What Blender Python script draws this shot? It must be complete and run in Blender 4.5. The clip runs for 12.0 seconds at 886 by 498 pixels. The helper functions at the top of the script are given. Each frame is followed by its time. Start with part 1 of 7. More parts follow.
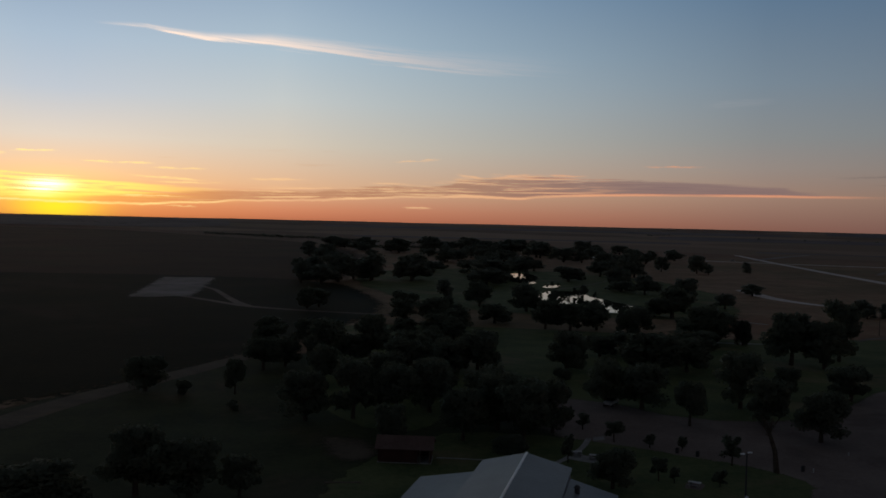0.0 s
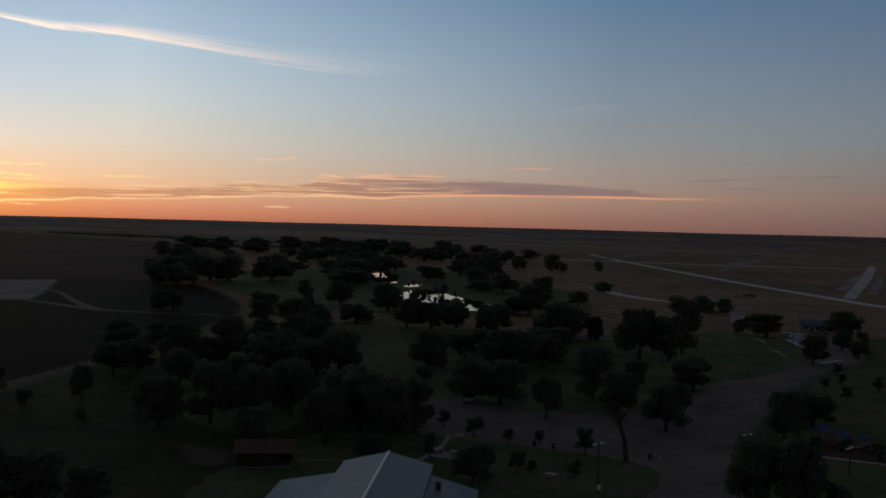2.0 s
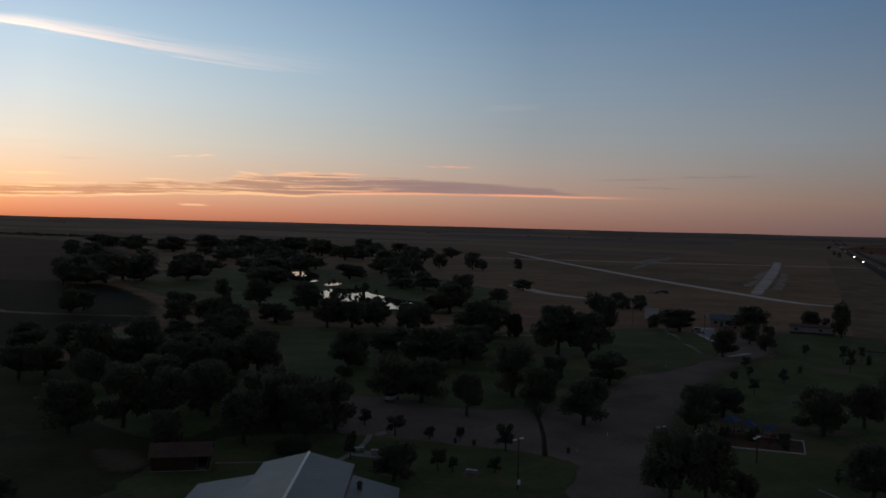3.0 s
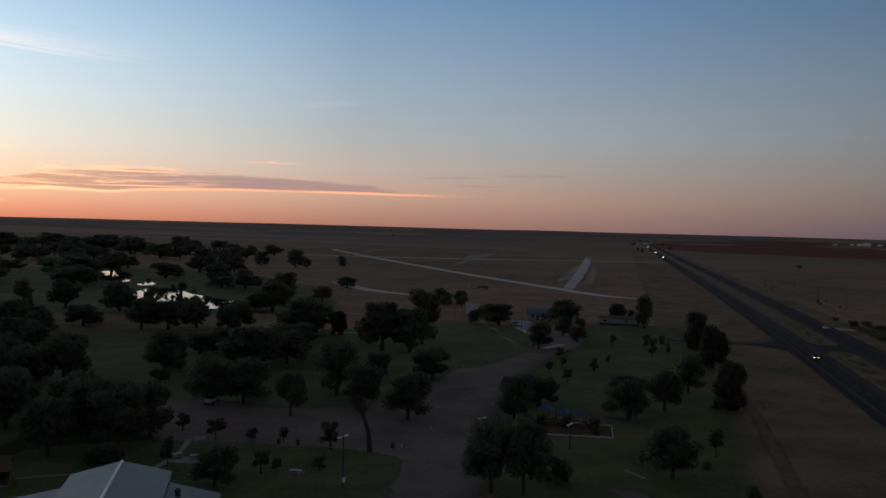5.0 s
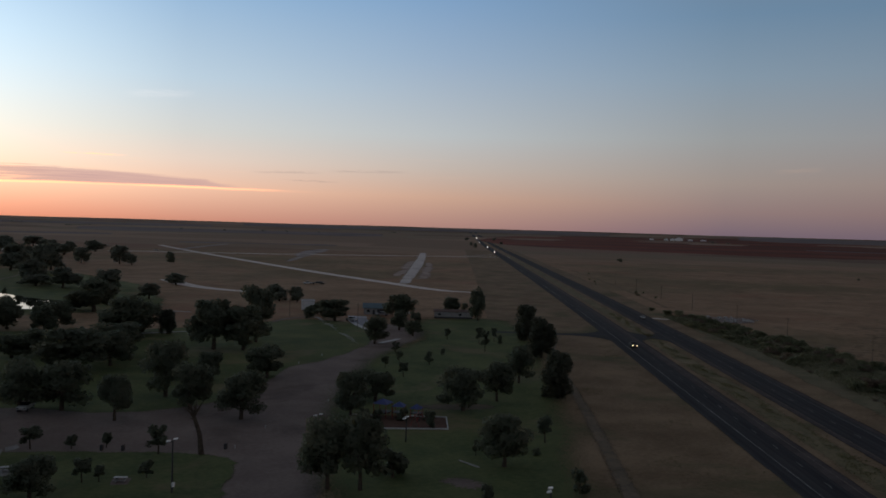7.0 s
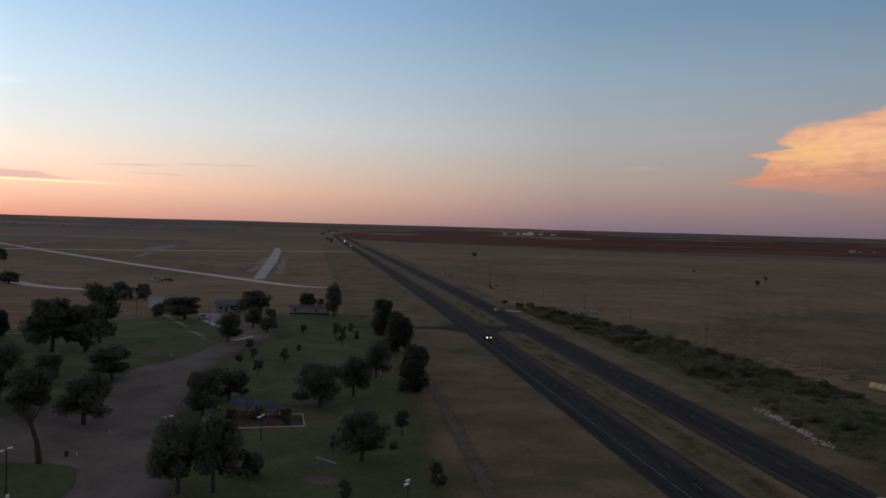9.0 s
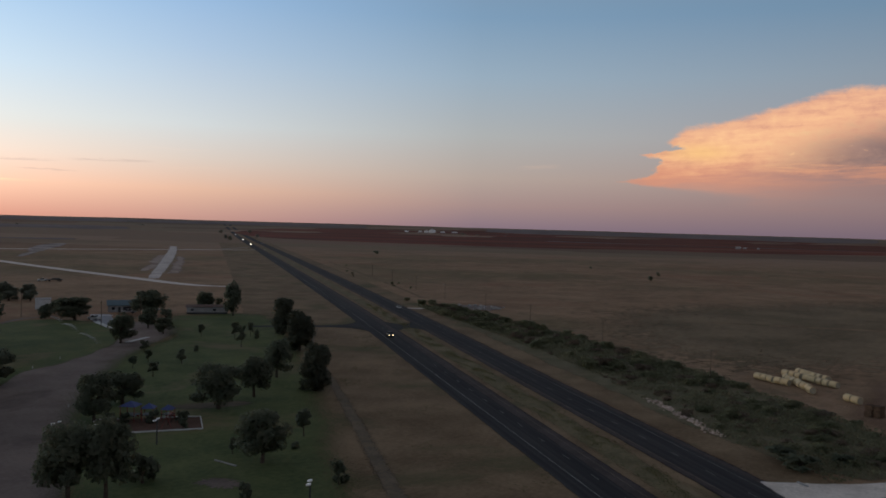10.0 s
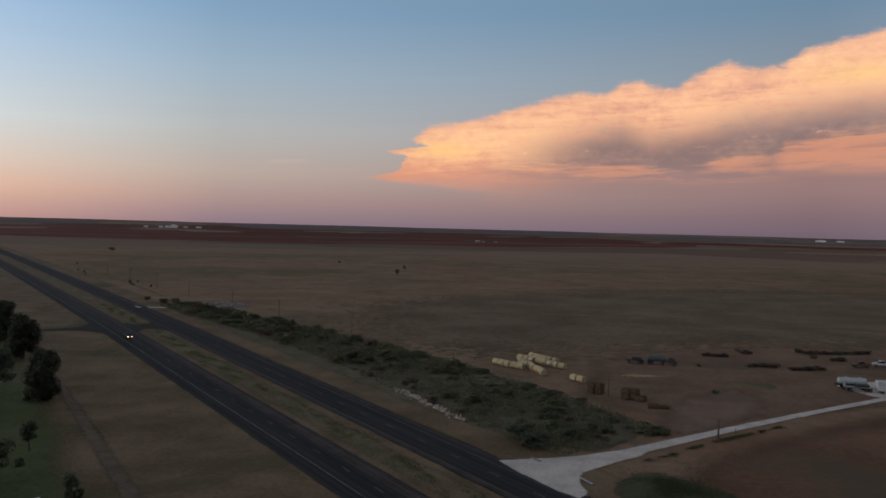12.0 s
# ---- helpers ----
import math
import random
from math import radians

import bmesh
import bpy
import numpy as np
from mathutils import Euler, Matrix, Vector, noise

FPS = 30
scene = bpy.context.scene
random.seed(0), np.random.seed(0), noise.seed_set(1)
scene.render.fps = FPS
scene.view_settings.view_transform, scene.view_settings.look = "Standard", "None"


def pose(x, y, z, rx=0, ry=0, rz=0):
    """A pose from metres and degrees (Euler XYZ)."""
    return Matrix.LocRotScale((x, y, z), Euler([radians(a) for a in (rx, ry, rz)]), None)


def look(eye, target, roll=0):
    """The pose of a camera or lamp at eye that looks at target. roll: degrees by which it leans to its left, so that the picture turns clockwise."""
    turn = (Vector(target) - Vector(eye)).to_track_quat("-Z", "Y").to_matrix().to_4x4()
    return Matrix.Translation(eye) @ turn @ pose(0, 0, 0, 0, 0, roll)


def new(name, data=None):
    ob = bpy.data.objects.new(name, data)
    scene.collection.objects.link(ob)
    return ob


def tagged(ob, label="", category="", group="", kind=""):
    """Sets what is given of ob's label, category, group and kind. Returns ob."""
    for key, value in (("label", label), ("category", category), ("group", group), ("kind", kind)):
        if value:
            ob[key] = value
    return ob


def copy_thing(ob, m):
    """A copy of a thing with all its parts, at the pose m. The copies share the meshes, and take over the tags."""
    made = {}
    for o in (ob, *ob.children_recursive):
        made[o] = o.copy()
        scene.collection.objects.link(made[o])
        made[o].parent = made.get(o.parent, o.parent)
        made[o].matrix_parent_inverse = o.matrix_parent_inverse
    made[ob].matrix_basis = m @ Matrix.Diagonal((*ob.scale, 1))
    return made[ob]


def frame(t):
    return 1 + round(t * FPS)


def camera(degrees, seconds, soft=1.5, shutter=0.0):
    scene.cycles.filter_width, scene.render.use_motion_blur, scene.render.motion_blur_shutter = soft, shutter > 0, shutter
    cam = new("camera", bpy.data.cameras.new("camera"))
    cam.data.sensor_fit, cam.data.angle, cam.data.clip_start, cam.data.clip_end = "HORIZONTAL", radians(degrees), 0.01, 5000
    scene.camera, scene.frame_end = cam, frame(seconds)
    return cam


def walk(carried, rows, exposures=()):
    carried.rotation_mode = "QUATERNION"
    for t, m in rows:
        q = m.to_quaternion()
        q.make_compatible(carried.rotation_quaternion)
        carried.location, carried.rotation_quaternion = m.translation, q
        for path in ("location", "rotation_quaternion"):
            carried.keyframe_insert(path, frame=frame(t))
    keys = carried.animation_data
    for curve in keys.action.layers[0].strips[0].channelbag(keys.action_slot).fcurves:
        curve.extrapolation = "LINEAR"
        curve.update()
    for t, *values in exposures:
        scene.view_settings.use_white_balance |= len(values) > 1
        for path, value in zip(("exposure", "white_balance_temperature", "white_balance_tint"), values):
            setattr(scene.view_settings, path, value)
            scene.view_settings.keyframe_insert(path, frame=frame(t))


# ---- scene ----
EYE = 40.0
cam = camera(54.54, 12.0, soft=1.7)
# seconds, yaw, pitch, lean of the hovering camera, which turns where it is
ROWS = [
    (0.0, 0.04, -1.79, 1.32),
    (0.5, -0.38, -1.78, 1.28),
    (1.0, -3.31, -1.71, 1.42),
    (1.5, -6.56, -1.63, 1.39),
    (2.0, -9.18, -1.60, 1.45),
    (2.5, -11.88, -1.58, 1.41),
    (3.0, -14.46, -1.59, 1.44),
    (5.0, -26.16, -1.48, 1.52),
    (5.5, -29.30, -1.48, 1.50),
    (6.0, -32.51, -1.44, 1.61),
    (6.5, -34.98, -1.46, 1.65),
    (7.0, -37.07, -1.50, 1.64),
    (9.0, -46.63, -1.58, 1.62),
    (9.5, -49.61, -1.58, 1.64),
    (10.0, -53.15, -1.56, 1.63),
    (10.5, -57.54, -1.51, 1.59),
    (11.0, -61.97, -1.45, 1.57),
    (11.5, -66.08, -1.46, 1.58),
    (12.0, -69.80, -1.46, 1.51),
]
walk(cam, [(t, pose(0, 0, EYE, 0, 0, yaw) @ pose(0, 0, 0, 90 + pitch) @ pose(0, 0, 0, 0, 0, lean)) for t, yaw, pitch, lean in ROWS],
     exposures=[(0.0, -1.45, 6450, 10), (1.0, -1.42, 6420, 10), (2.5, -1.2, 6350, 10), (4.0, -0.82, 6400, 10), (5.5, -0.5, 6550, 10),
                (7.0, -0.05, 6850, 11), (9.5, 0.34, 6950, 11), (12.0, 0.5, 7050, 11)])


# ---- colour and node helpers ----
def lin(r, g, b):
    """sRGB 0..255 to linear."""
    return tuple((c / 255 / 12.92 if c <= 10 else ((c / 255 + 0.055) / 1.055) ** 2.4) for c in (r, g, b))


class Ex:
    """A value in a node tree, on which arithmetic makes Math nodes."""

    def __init__(self, tree, sock):
        self.tree, self.sock = tree, sock

    def op(self, name, *others, clamp=False):
        n = self.tree.nodes.new("ShaderNodeMath")
        n.operation, n.use_clamp = name, clamp
        for slot, v in zip(n.inputs, (self, *others)):
            if isinstance(v, Ex):
                self.tree.links.new(v.sock, slot)
            else:
                slot.default_value = v
        return Ex(self.tree, n.outputs[0])

    def __add__(self, o): return self.op("ADD", o)
    def __radd__(self, o): return self.op("ADD", o)
    def __sub__(self, o): return self.op("SUBTRACT", o)
    def __rsub__(self, o): return (self * -1.0) + o
    def __mul__(self, o): return self.op("MULTIPLY", o)
    def __rmul__(self, o): return self.op("MULTIPLY", o)
    def __truediv__(self, o): return self.op("DIVIDE", o)
    def power(self, o): return self.op("POWER", o)
    def low(self, o): return self.op("MINIMUM", o)
    def high(self, o): return self.op("MAXIMUM", o)
    def absolute(self): return self.op("ABSOLUTE")

    def step(self, a, b, to0=0.0, to1=1.0):
        """A smooth step from a to b (a may exceed b)."""
        n = self.tree.nodes.new("ShaderNodeMapRange")
        n.interpolation_type = "SMOOTHSTEP"
        flip = a > b
        lo, hi = (b, a) if flip else (a, b)
        self.tree.links.new(self.sock, n.inputs["Value"])
        n.inputs["From Min"].default_value, n.inputs["From Max"].default_value = lo, hi
        n.inputs["To Min"].default_value, n.inputs["To Max"].default_value = (to1, to0) if flip else (to0, to1)
        return Ex(self.tree, n.outputs["Result"])


def vec(tree, x, y, z=0.0):
    n = tree.nodes.new("ShaderNodeCombineXYZ")
    for slot, v in zip(n.inputs, (x, y, z)):
        if isinstance(v, Ex):
            tree.links.new(v.sock, slot)
        else:
            slot.default_value = v
    return n.outputs[0]


def noise_of(tree, vector, scale, detail=4.0, rough=0.55, distortion=0.0):
    n = tree.nodes.new("ShaderNodeTexNoise")
    tree.links.new(vector, n.inputs["Vector"])
    n.inputs["Scale"].default_value, n.inputs["Detail"].default_value = scale, detail
    n.inputs["Roughness"].default_value, n.inputs["Distortion"].default_value = rough, distortion
    return Ex(tree, n.outputs["Fac"])


def ramp(tree, value, stops, mode="LINEAR"):
    n = tree.nodes.new("ShaderNodeValToRGB")
    tree.links.new(value.sock, n.inputs["Fac"])
    n.color_ramp.interpolation = mode
    el = n.color_ramp.elements
    while len(el) < len(stops):
        el.new(0.5)
    for e, (p, c) in zip(el, stops):
        e.position, e.color = p, (*c, 1)
    return n.outputs["Color"]


def mix(tree, fac, a, b, kind="MIX"):
    n = tree.nodes.new("ShaderNodeMix")
    n.data_type, n.blend_type = "RGBA", kind
    n.clamp_factor = True
    for slot, v in ((n.inputs["Factor"], fac), (n.inputs[6], a), (n.inputs[7], b)):
        if isinstance(v, Ex):
            tree.links.new(v.sock, slot)
        elif isinstance(v, bpy.types.NodeSocket):
            tree.links.new(v, slot)
        elif isinstance(v, tuple):
            slot.default_value = (*v, 1)
        else:
            slot.default_value = v
    return n.outputs[2]


# ---- world: a dusk sky, the sun low behind haze ----
SUN_AZ, SUN_EL = -24.8, 1.75     # degrees, clockwise from +y
world = bpy.data.worlds.new("dusk_sky")
scene.world = world
world.use_nodes = True
wt = world.node_tree
wt.nodes.clear()
tc = wt.nodes.new("ShaderNodeTexCoord")
sep = wt.nodes.new("ShaderNodeSeparateXYZ")
wt.links.new(tc.outputs["Generated"], sep.inputs[0])
wx, wy, wz = (Ex(wt, s) for s in sep.outputs)
el = wz.op("ARCSINE") * (180 / math.pi)              # elevation, degrees
az = wx.op("ARCTAN2", wy) * (180 / math.pi)          # azimuth, degrees
off = (wx * math.sin(radians(SUN_AZ)) + wy * math.cos(radians(SUN_AZ))) / (wx * wx + wy * wy).op("SQRT").high(1e-4)
dsun = off.low(1.0).high(-1.0).op("ARCCOSINE") * (180 / math.pi)   # degrees of azimuth from the sun
h = (el / 40.0).high(0.0).low(1.0)
ZENITH = lin(84, 86, 92)


def scaled(stops, k):
    return [(p, tuple(v * k for v in lin(*c))) for p, c in stops] + [(0.62, lin(102, 108, 120)), (1.0, ZENITH)]


# the clear sky at six bearings from the sun: degrees of azimuth, and colours over elevation / 40
AT_SUN = scaled([(0.0, (226, 134, 80)), (0.03, (236, 160, 104)), (0.06, (228, 196, 158)), (0.12, (200, 212, 212)), (0.19, (168, 202, 226)), (0.27, (156, 194, 222)), (0.37, (136, 170, 202))], 2.3)
NEAR_SUN = scaled([(0.0, (196, 118, 88)), (0.016, (210, 138, 106)), (0.054, (220, 182, 150)), (0.12, (206, 202, 190)), (0.19, (191, 204, 208)), (0.27, (171, 196, 212)), (0.37, (144, 172, 197))], 2.5)
SUNSET_SIDE = scaled([(0.0, (154, 108, 94)), (0.05, (177, 144, 128)), (0.095, (167, 154, 148)), (0.14, (152, 155, 157)), (0.225, (133, 151, 167)), (0.36, (102, 131, 160))], 2.06)
MIDWAY = scaled([(0.0, (174, 136, 130)), (0.048, (199, 165, 150)), (0.095, (190, 180, 177)), (0.15, (180, 189, 198)), (0.27, (147, 172, 201)), (0.37, (120, 157, 198))], 1.02)
CROSSWISE = scaled([(0.0, (144, 126, 142)), (0.035, (169, 147, 150)), (0.08, (181, 168, 167)), (0.15, (174, 180, 188)), (0.245, (150, 175, 200)), (0.34, (122, 158, 194))], 0.70)
OPPOSITE = scaled([(0.0, (114, 101, 118)), (0.042, (131, 110, 122)), (0.08, (146, 121, 130)), (0.15, (146, 137, 150)), (0.24, (129, 139, 156)), (0.35, (98, 129, 159))], 0.7)
ANTISOLAR = scaled([(0.0, (128, 116, 134)), (0.05, (150, 126, 138)), (0.12, (178, 146, 150)), (0.22, (168, 156, 166)), (0.35, (132, 146, 166))], 1.0)      # unseen pink belt over the earth's shadow, added to light camera-facing sides
STATIONS = [(1, AT_SUN), (14, NEAR_SUN), (45, SUNSET_SIDE), (62, MIDWAY), (80, CROSSWISE), (118, OPPOSITE), (165, ANTISOLAR)]
clear = ramp(wt, h, STATIONS[0][1])
for (d0, _), (d1, stops) in zip(STATIONS, STATIONS[1:]):
    clear = mix(wt, ((dsun - d0) / (d1 - d0)).high(0.0).low(1.0), clear, ramp(wt, h, stops))

# clouds, in degrees of azimuth and elevation
w1 = noise_of(wt, vec(wt, az * 0.07, el * 0.35), 1.0, 5, 0.55)
w2 = noise_of(wt, vec(wt, az * 0.22, el * 2.2, 3.0), 1.0, 6, 0.6)

# the sun's glow through thin cloud
def profile(x, knots):
    """A height that runs straight from knot to knot, flat beyond the ends."""
    total = None
    for (x0, y0), (x1, y1) in zip(knots, knots[1:]):
        n = wt.nodes.new("ShaderNodeMapRange")
        wt.links.new(x.sock, n.inputs["Value"])
        n.inputs["From Min"].default_value, n.inputs["From Max"].default_value = x0, x1
        n.inputs["To Min"].default_value, n.inputs["To Max"].default_value = 0.0, y1 - y0
        leg = Ex(wt, n.outputs["Result"])
        total = leg if total is None else total + leg
    return total + knots[0][1]


def sunlit(k, *rgb):
    return tuple(v * k for v in lin(*rgb))


daz, del_ = az - SUN_AZ, el - SUN_EL
layers = noise_of(wt, vec(wt, az * 0.2, (el + az * 0.012) * 5.0, 40.0), 1.0, 7, 0.66, 0.5)
halo = ((daz * daz * 0.05 + (el - 1.3) * (el - 1.3) * 0.5) * -1.0).op("EXPONENT")
sky = mix(wt, 1.0, clear, mix(wt, halo, (0, 0, 0), (0.67, 0.42, 0.0)), "ADD")
# a layered lit sheet, thinning away from the sun
sheet_top = profile(az, [(-40, 2.3), (-27.3, 2.44), (-23.9, 2.37), (-21, 2.05), (-17.7, 1.9), (-13, 1.8)]) + (layers - 0.5) * 0.9
lit = (sheet_top - el).step(-0.05, 0.22) * el.step(0.75, 1.15) * dsun.step(12.5, 3.5) * layers.step(0.36, 0.56)
sky = mix(wt, lit * 0.85, sky, mix(wt, dsun.step(1.0, 9.0), sunlit(2.81, 255, 244, 120), sunlit(2.56, 255, 224, 112)))
low_sun = (((daz - 0.5) * (daz - 0.5) * 0.2 + (el - 0.4) * (el - 0.4) * 1.6) * -1.0).op("EXPONENT")
sky = mix(wt, low_sun * 0.95, sky, sunlit(2.75, 255, 236, 44))
shelf = (el + daz * 0.02 + (layers - 0.5) * 0.5 - 1.23).absolute().step(0.05, 0.2)
core = ((daz * daz * 0.75 + del_ * del_ * 9.0) * -1.0).op("EXPONENT")
core = core.high((((daz + 0.3) * (daz + 0.3) * 0.8 + (el - 1.42) * (el - 1.42) * 12.0) * -1.0).op("EXPONENT") * 0.9)
sky = mix(wt, 1.0, sky, mix(wt, core * layers.step(0.3, 0.55) * (shelf * 0.7 + 0.3), (0, 0, 0), (3.4, 3.3, 3.0)), "ADD")

# a high lit streak with a sharp lower side, widening towards its tail
along = (az + 21.7) / 26.0
spine = profile(az, [(-22.6, 11.6), (-19.2, 11.65), (-15.6, 11.25), (-11.6, 11.3), (-7.0, 11.0), (-3.5, 10.6), (-1.4, 10.35), (3.0, 10.15)]) + (w1 - 0.5) * 0.2
fibre = noise_of(wt, vec(wt, az * 0.16, (el + az * 0.066) * 4.2, 9.0), 1.0, 6, 0.64, 0.3)
wide = along.high(0.0) * 1.15 + 0.16
across = (el - spine) / wide + (fibre - 0.5) * 1.3
streak = across.step(-0.55, -0.1) * across.step(1.0, -0.1) * along.step(-0.03, 0.14) * along.step(1.2, 0.55) * (fibre.step(0.3, 0.6) * 0.8 + 0.2 * along.step(0.6, 0.3))
tint = mix(wt, along.step(0.25, 0.85), tuple(v * 2.9 for v in lin(255, 230, 212)), tuple(v * 2.35 for v in lin(222, 208, 204)))
sky = mix(wt, streak * 0.95, sky, tint)

# a long mauve bar over the horizon, lit along its lower rim
under = profile(az, [(-40, 0.9), (-24.3, 0.74), (-20, 0.70), (-17.7, 0.80), (-15.3, 0.94), (-13.5, 1.10), (-10, 1.20), (-7, 1.35), (-3.3, 1.56), (2.4, 1.73), (5.0, 1.67), (6.5, 1.81), (9.8, 1.95), (13.4, 2.04), (20, 2.06), (23, 2.02), (30, 1.98)])
under = under + ((w2 - 0.5) * 0.22 + (noise_of(wt, vec(wt, az * 0.55, 0.0, 70.0), 1.0, 4, 0.6) - 0.5) * 0.34) * az.step(11, 3, 0.22, 0.8)
over = profile(az, [(-25, 1.0), (-21, 1.26), (-18.4, 1.46), (-16, 1.64), (-14.3, 1.77), (-8.5, 1.91), (-5.5, 2.17), (-4, 2.36), (-1, 2.3), (0.8, 2.75), (3.5, 3.0), (6.4, 3.1), (9.8, 3.0), (15, 2.96), (18.6, 2.74), (21.5, 2.6), (22.4, 2.35), (25, 2.1)])
over = over + (layers - 0.5) * az.step(-14, 2, 0.5, 1.6) * az.step(15, 11, 0.25, 1.0)
fila = noise_of(wt, vec(wt, az * 0.17, (el + (az * 0.35).op("SINE") * 0.07) * 6.5, 17.0), 1.0, 7, 0.66, 0.6)
ends = az.step(-25, -21) * az.step(26.0, 20.5)
body = (el - under).step(0.0, 0.12) * (over - el).step(-0.06, 0.16) * ends
rift = az.step(-12, -4) * az.step(12, 8)
body = body * (1.0 - rift * fila.step(0.48, 0.58) * 0.5)
shade = mix(wt, az.step(-22, -11), sunlit(2.4, 226, 148, 92), sunlit(2.3, 180, 132, 108))
shade = mix(wt, az.step(-6, 15), shade, sunlit(2.3, 132, 108, 113))
sky = mix(wt, body * (fila.step(0.3, 0.6) * -0.25 + 0.92), sky, shade)
warm = mix(wt, az.step(-24, -8), sunlit(2.68, 255, 238, 150), sunlit(2.56, 250, 202, 152))
warm = mix(wt, az.step(-6, 16), warm, sunlit(2.5, 244, 162, 122))
rim = ((el - under) - 0.02).absolute().step(0.12, 0.01) * az.step(29.5, 20.0) * (fila.step(0.36, 0.58) * 0.6 + 0.4) * dsun.step(56, 49)
sky = mix(wt, rim * 0.9, sky, warm)
lace = fila.step(0.5, 0.6) * (over - el + 0.25).step(0.0, 0.2) * (el - under).step(-0.1, 0.1) * az.step(-19, -10) * az.step(13, 6)
sky = mix(wt, lace * 0.75, sky, warm)


# lit threads of cloud over the sunset: azimuth and elevation of either end, half thickness
def threads(rows):
    worn = noise_of(wt, vec(wt, az * 0.9, el * 9.0, 60.0), 1.0, 3, 0.6)
    total = None
    for a0, e0, a1, e1, half in rows:
        f = (az - a0) / (a1 - a0)
        line = e0 + f * (e1 - e0) + (worn - 0.5) * 0.3
        one = (el - line).absolute().step(half, half * 0.2) * f.step(-0.1, 0.3) * f.step(1.1, 0.7)
        total = one if total is None else total.high(one)
    return total * worn.step(0.2, 0.6)


thread = threads([(-29, 3.4, -27.1, 3.51, 0.09), (-26.9, 3.7, -24.3, 3.81, 0.06), (-21, 3.27, -18.7, 3.3, 0.07), (-23, 3.3, -21, 3.24, 0.06),
                  (-18.8, 3.03, -15.5, 3.05, 0.07), (-3.4, 3.9, -0.4, 4.12, 0.08), (-2.8, 0.9, -0.8, 0.89, 0.07), (-21.2, 1.22, -16.7, 1.26, 0.06),
                  (-18.2, 0.69, -16.1, 0.62, 0.05), (3.1, 3.02, 6.7, 3.2, 0.13), (6.7, 3.24, 9.3, 3.2, 0.06), (13, 3.86, 16.6, 3.87, 0.06),
                  (0.8, 3.16, 2.6, 2.92, 0.12), (-18.5, 2.12, -14.6, 2.18, 0.06), (-12.8, 2.5, -9.2, 2.58, 0.09), (-20, 2.5, -15.5, 2.3, 0.08)])
sky = mix(wt, thread * 0.72, sky, warm)
faint = threads([(16.6, 7.7, 20.8, 7.95, 0.34), (58.0, 3.95, 60.8, 4.1, 0.2)])
sky = mix(wt, faint * 0.07, sky, mix(wt, az.step(25, 50), sunlit(2.2, 214, 204, 204), sunlit(0.9, 246, 196, 168)))

# thin grey wisps right of the bar
grey = threads([(24.5, 3.2, 29.0, 3.28, 0.1), (29.5, 3.42, 34.5, 3.5, 0.12), (26.5, 2.75, 30.0, 2.7, 0.07)])
sky = mix(wt, grey * 0.3, sky, sunlit(1.3, 128, 116, 122))

# thin wisps
fleck = noise_of(wt, vec(wt, az * 0.15, el * 2.6, 11.0), 1.0, 5, 0.5)
sky = mix(wt, fleck.step(0.62, 0.76) * el.step(0.6, 1.4) * el.step(8.0, 3.0) * dsun.step(72, 20) * 0.22, sky, tuple(v * 1.3 for v in lin(250, 196, 156)))

# the great lit cloud opposite the sunset
puff = noise_of(wt, vec(wt, az * 0.115, el * 0.30, 21.0), 1.0, 5, 0.52)
fine = noise_of(wt, vec(wt, az * 0.42, el * 0.85, 5.0), 1.0, 7, 0.6, 0.2)
sheetw = noise_of(wt, vec(wt, az * 0.24, (el - az * 0.05) * 2.2, 15.0), 1.0, 6, 0.62, 0.3)
roof = profile(az, [(66, 5.2), (67.4, 5.8), (68.1, 6.4), (68.7, 6.74), (70.2, 6.89), (72.8, 7.6), (74.6, 8.08), (76.5, 8.69), (78.3, 8.99), (80.1, 8.9), (81.3, 9.6), (82.1, 9.79), (83, 9.47),
                    (84.6, 9.37), (86.1, 10.18), (87, 10.61), (87.8, 10.82), (89.8, 10.41), (91.1, 10.56), (91.9, 11.09), (93, 11.59), (94.3, 11.91), (96.6, 12.26), (108, 14.0), (130, 13.0), (150, 9.0)])
curd = noise_of(wt, vec(wt, az * 1.25, el * 2.0, 51.0), 1.0, 7, 0.62, 0.5)
roof = roof + (fine - 0.5) * 0.75 + (curd - 0.5) * 0.55
edge = profile(el, [(2.2, 70.5), (2.9, 65.9), (3.17, 64.6), (3.5, 66.1), (3.8, 66.8), (4.1, 66.4), (4.6, 67.0), (4.96, 65.9), (5.08, 67.0), (5.3, 68.3), (5.78, 67.3), (6.1, 68.0), (6.4, 68.0), (8.0, 69.0)])
edge = edge + (fine - 0.5) * 1.0 + (sheetw - 0.5) * 0.9 + (curd - 0.5) * 2.2
inside = (roof - el + (sheetw - 0.5) * 0.5).step(-0.14, 0.42)
inside = inside * ((az - edge + 0.15) / el.step(3.2, 2.4, 0.7, 6.0)).step(0.0, 1.0) * az.step(150, 125)
foot = profile(az, [(64, 3.1), (66.5, 2.7), (72, 2.7), (82, 3.2), (97, 3.6)])
inside = inside * ((el - foot + (sheetw - 0.5) * 1.4) / az.step(66, 74, 1.0, 1.7)).step(-1.1, 1.2)
K = 0.76
grain = (puff - 0.5) * 0.9 + (fine - 0.5) * 0.7 + (curd - 0.5) * 0.8 + (sheetw - 0.5) * 1.0 + 0.54
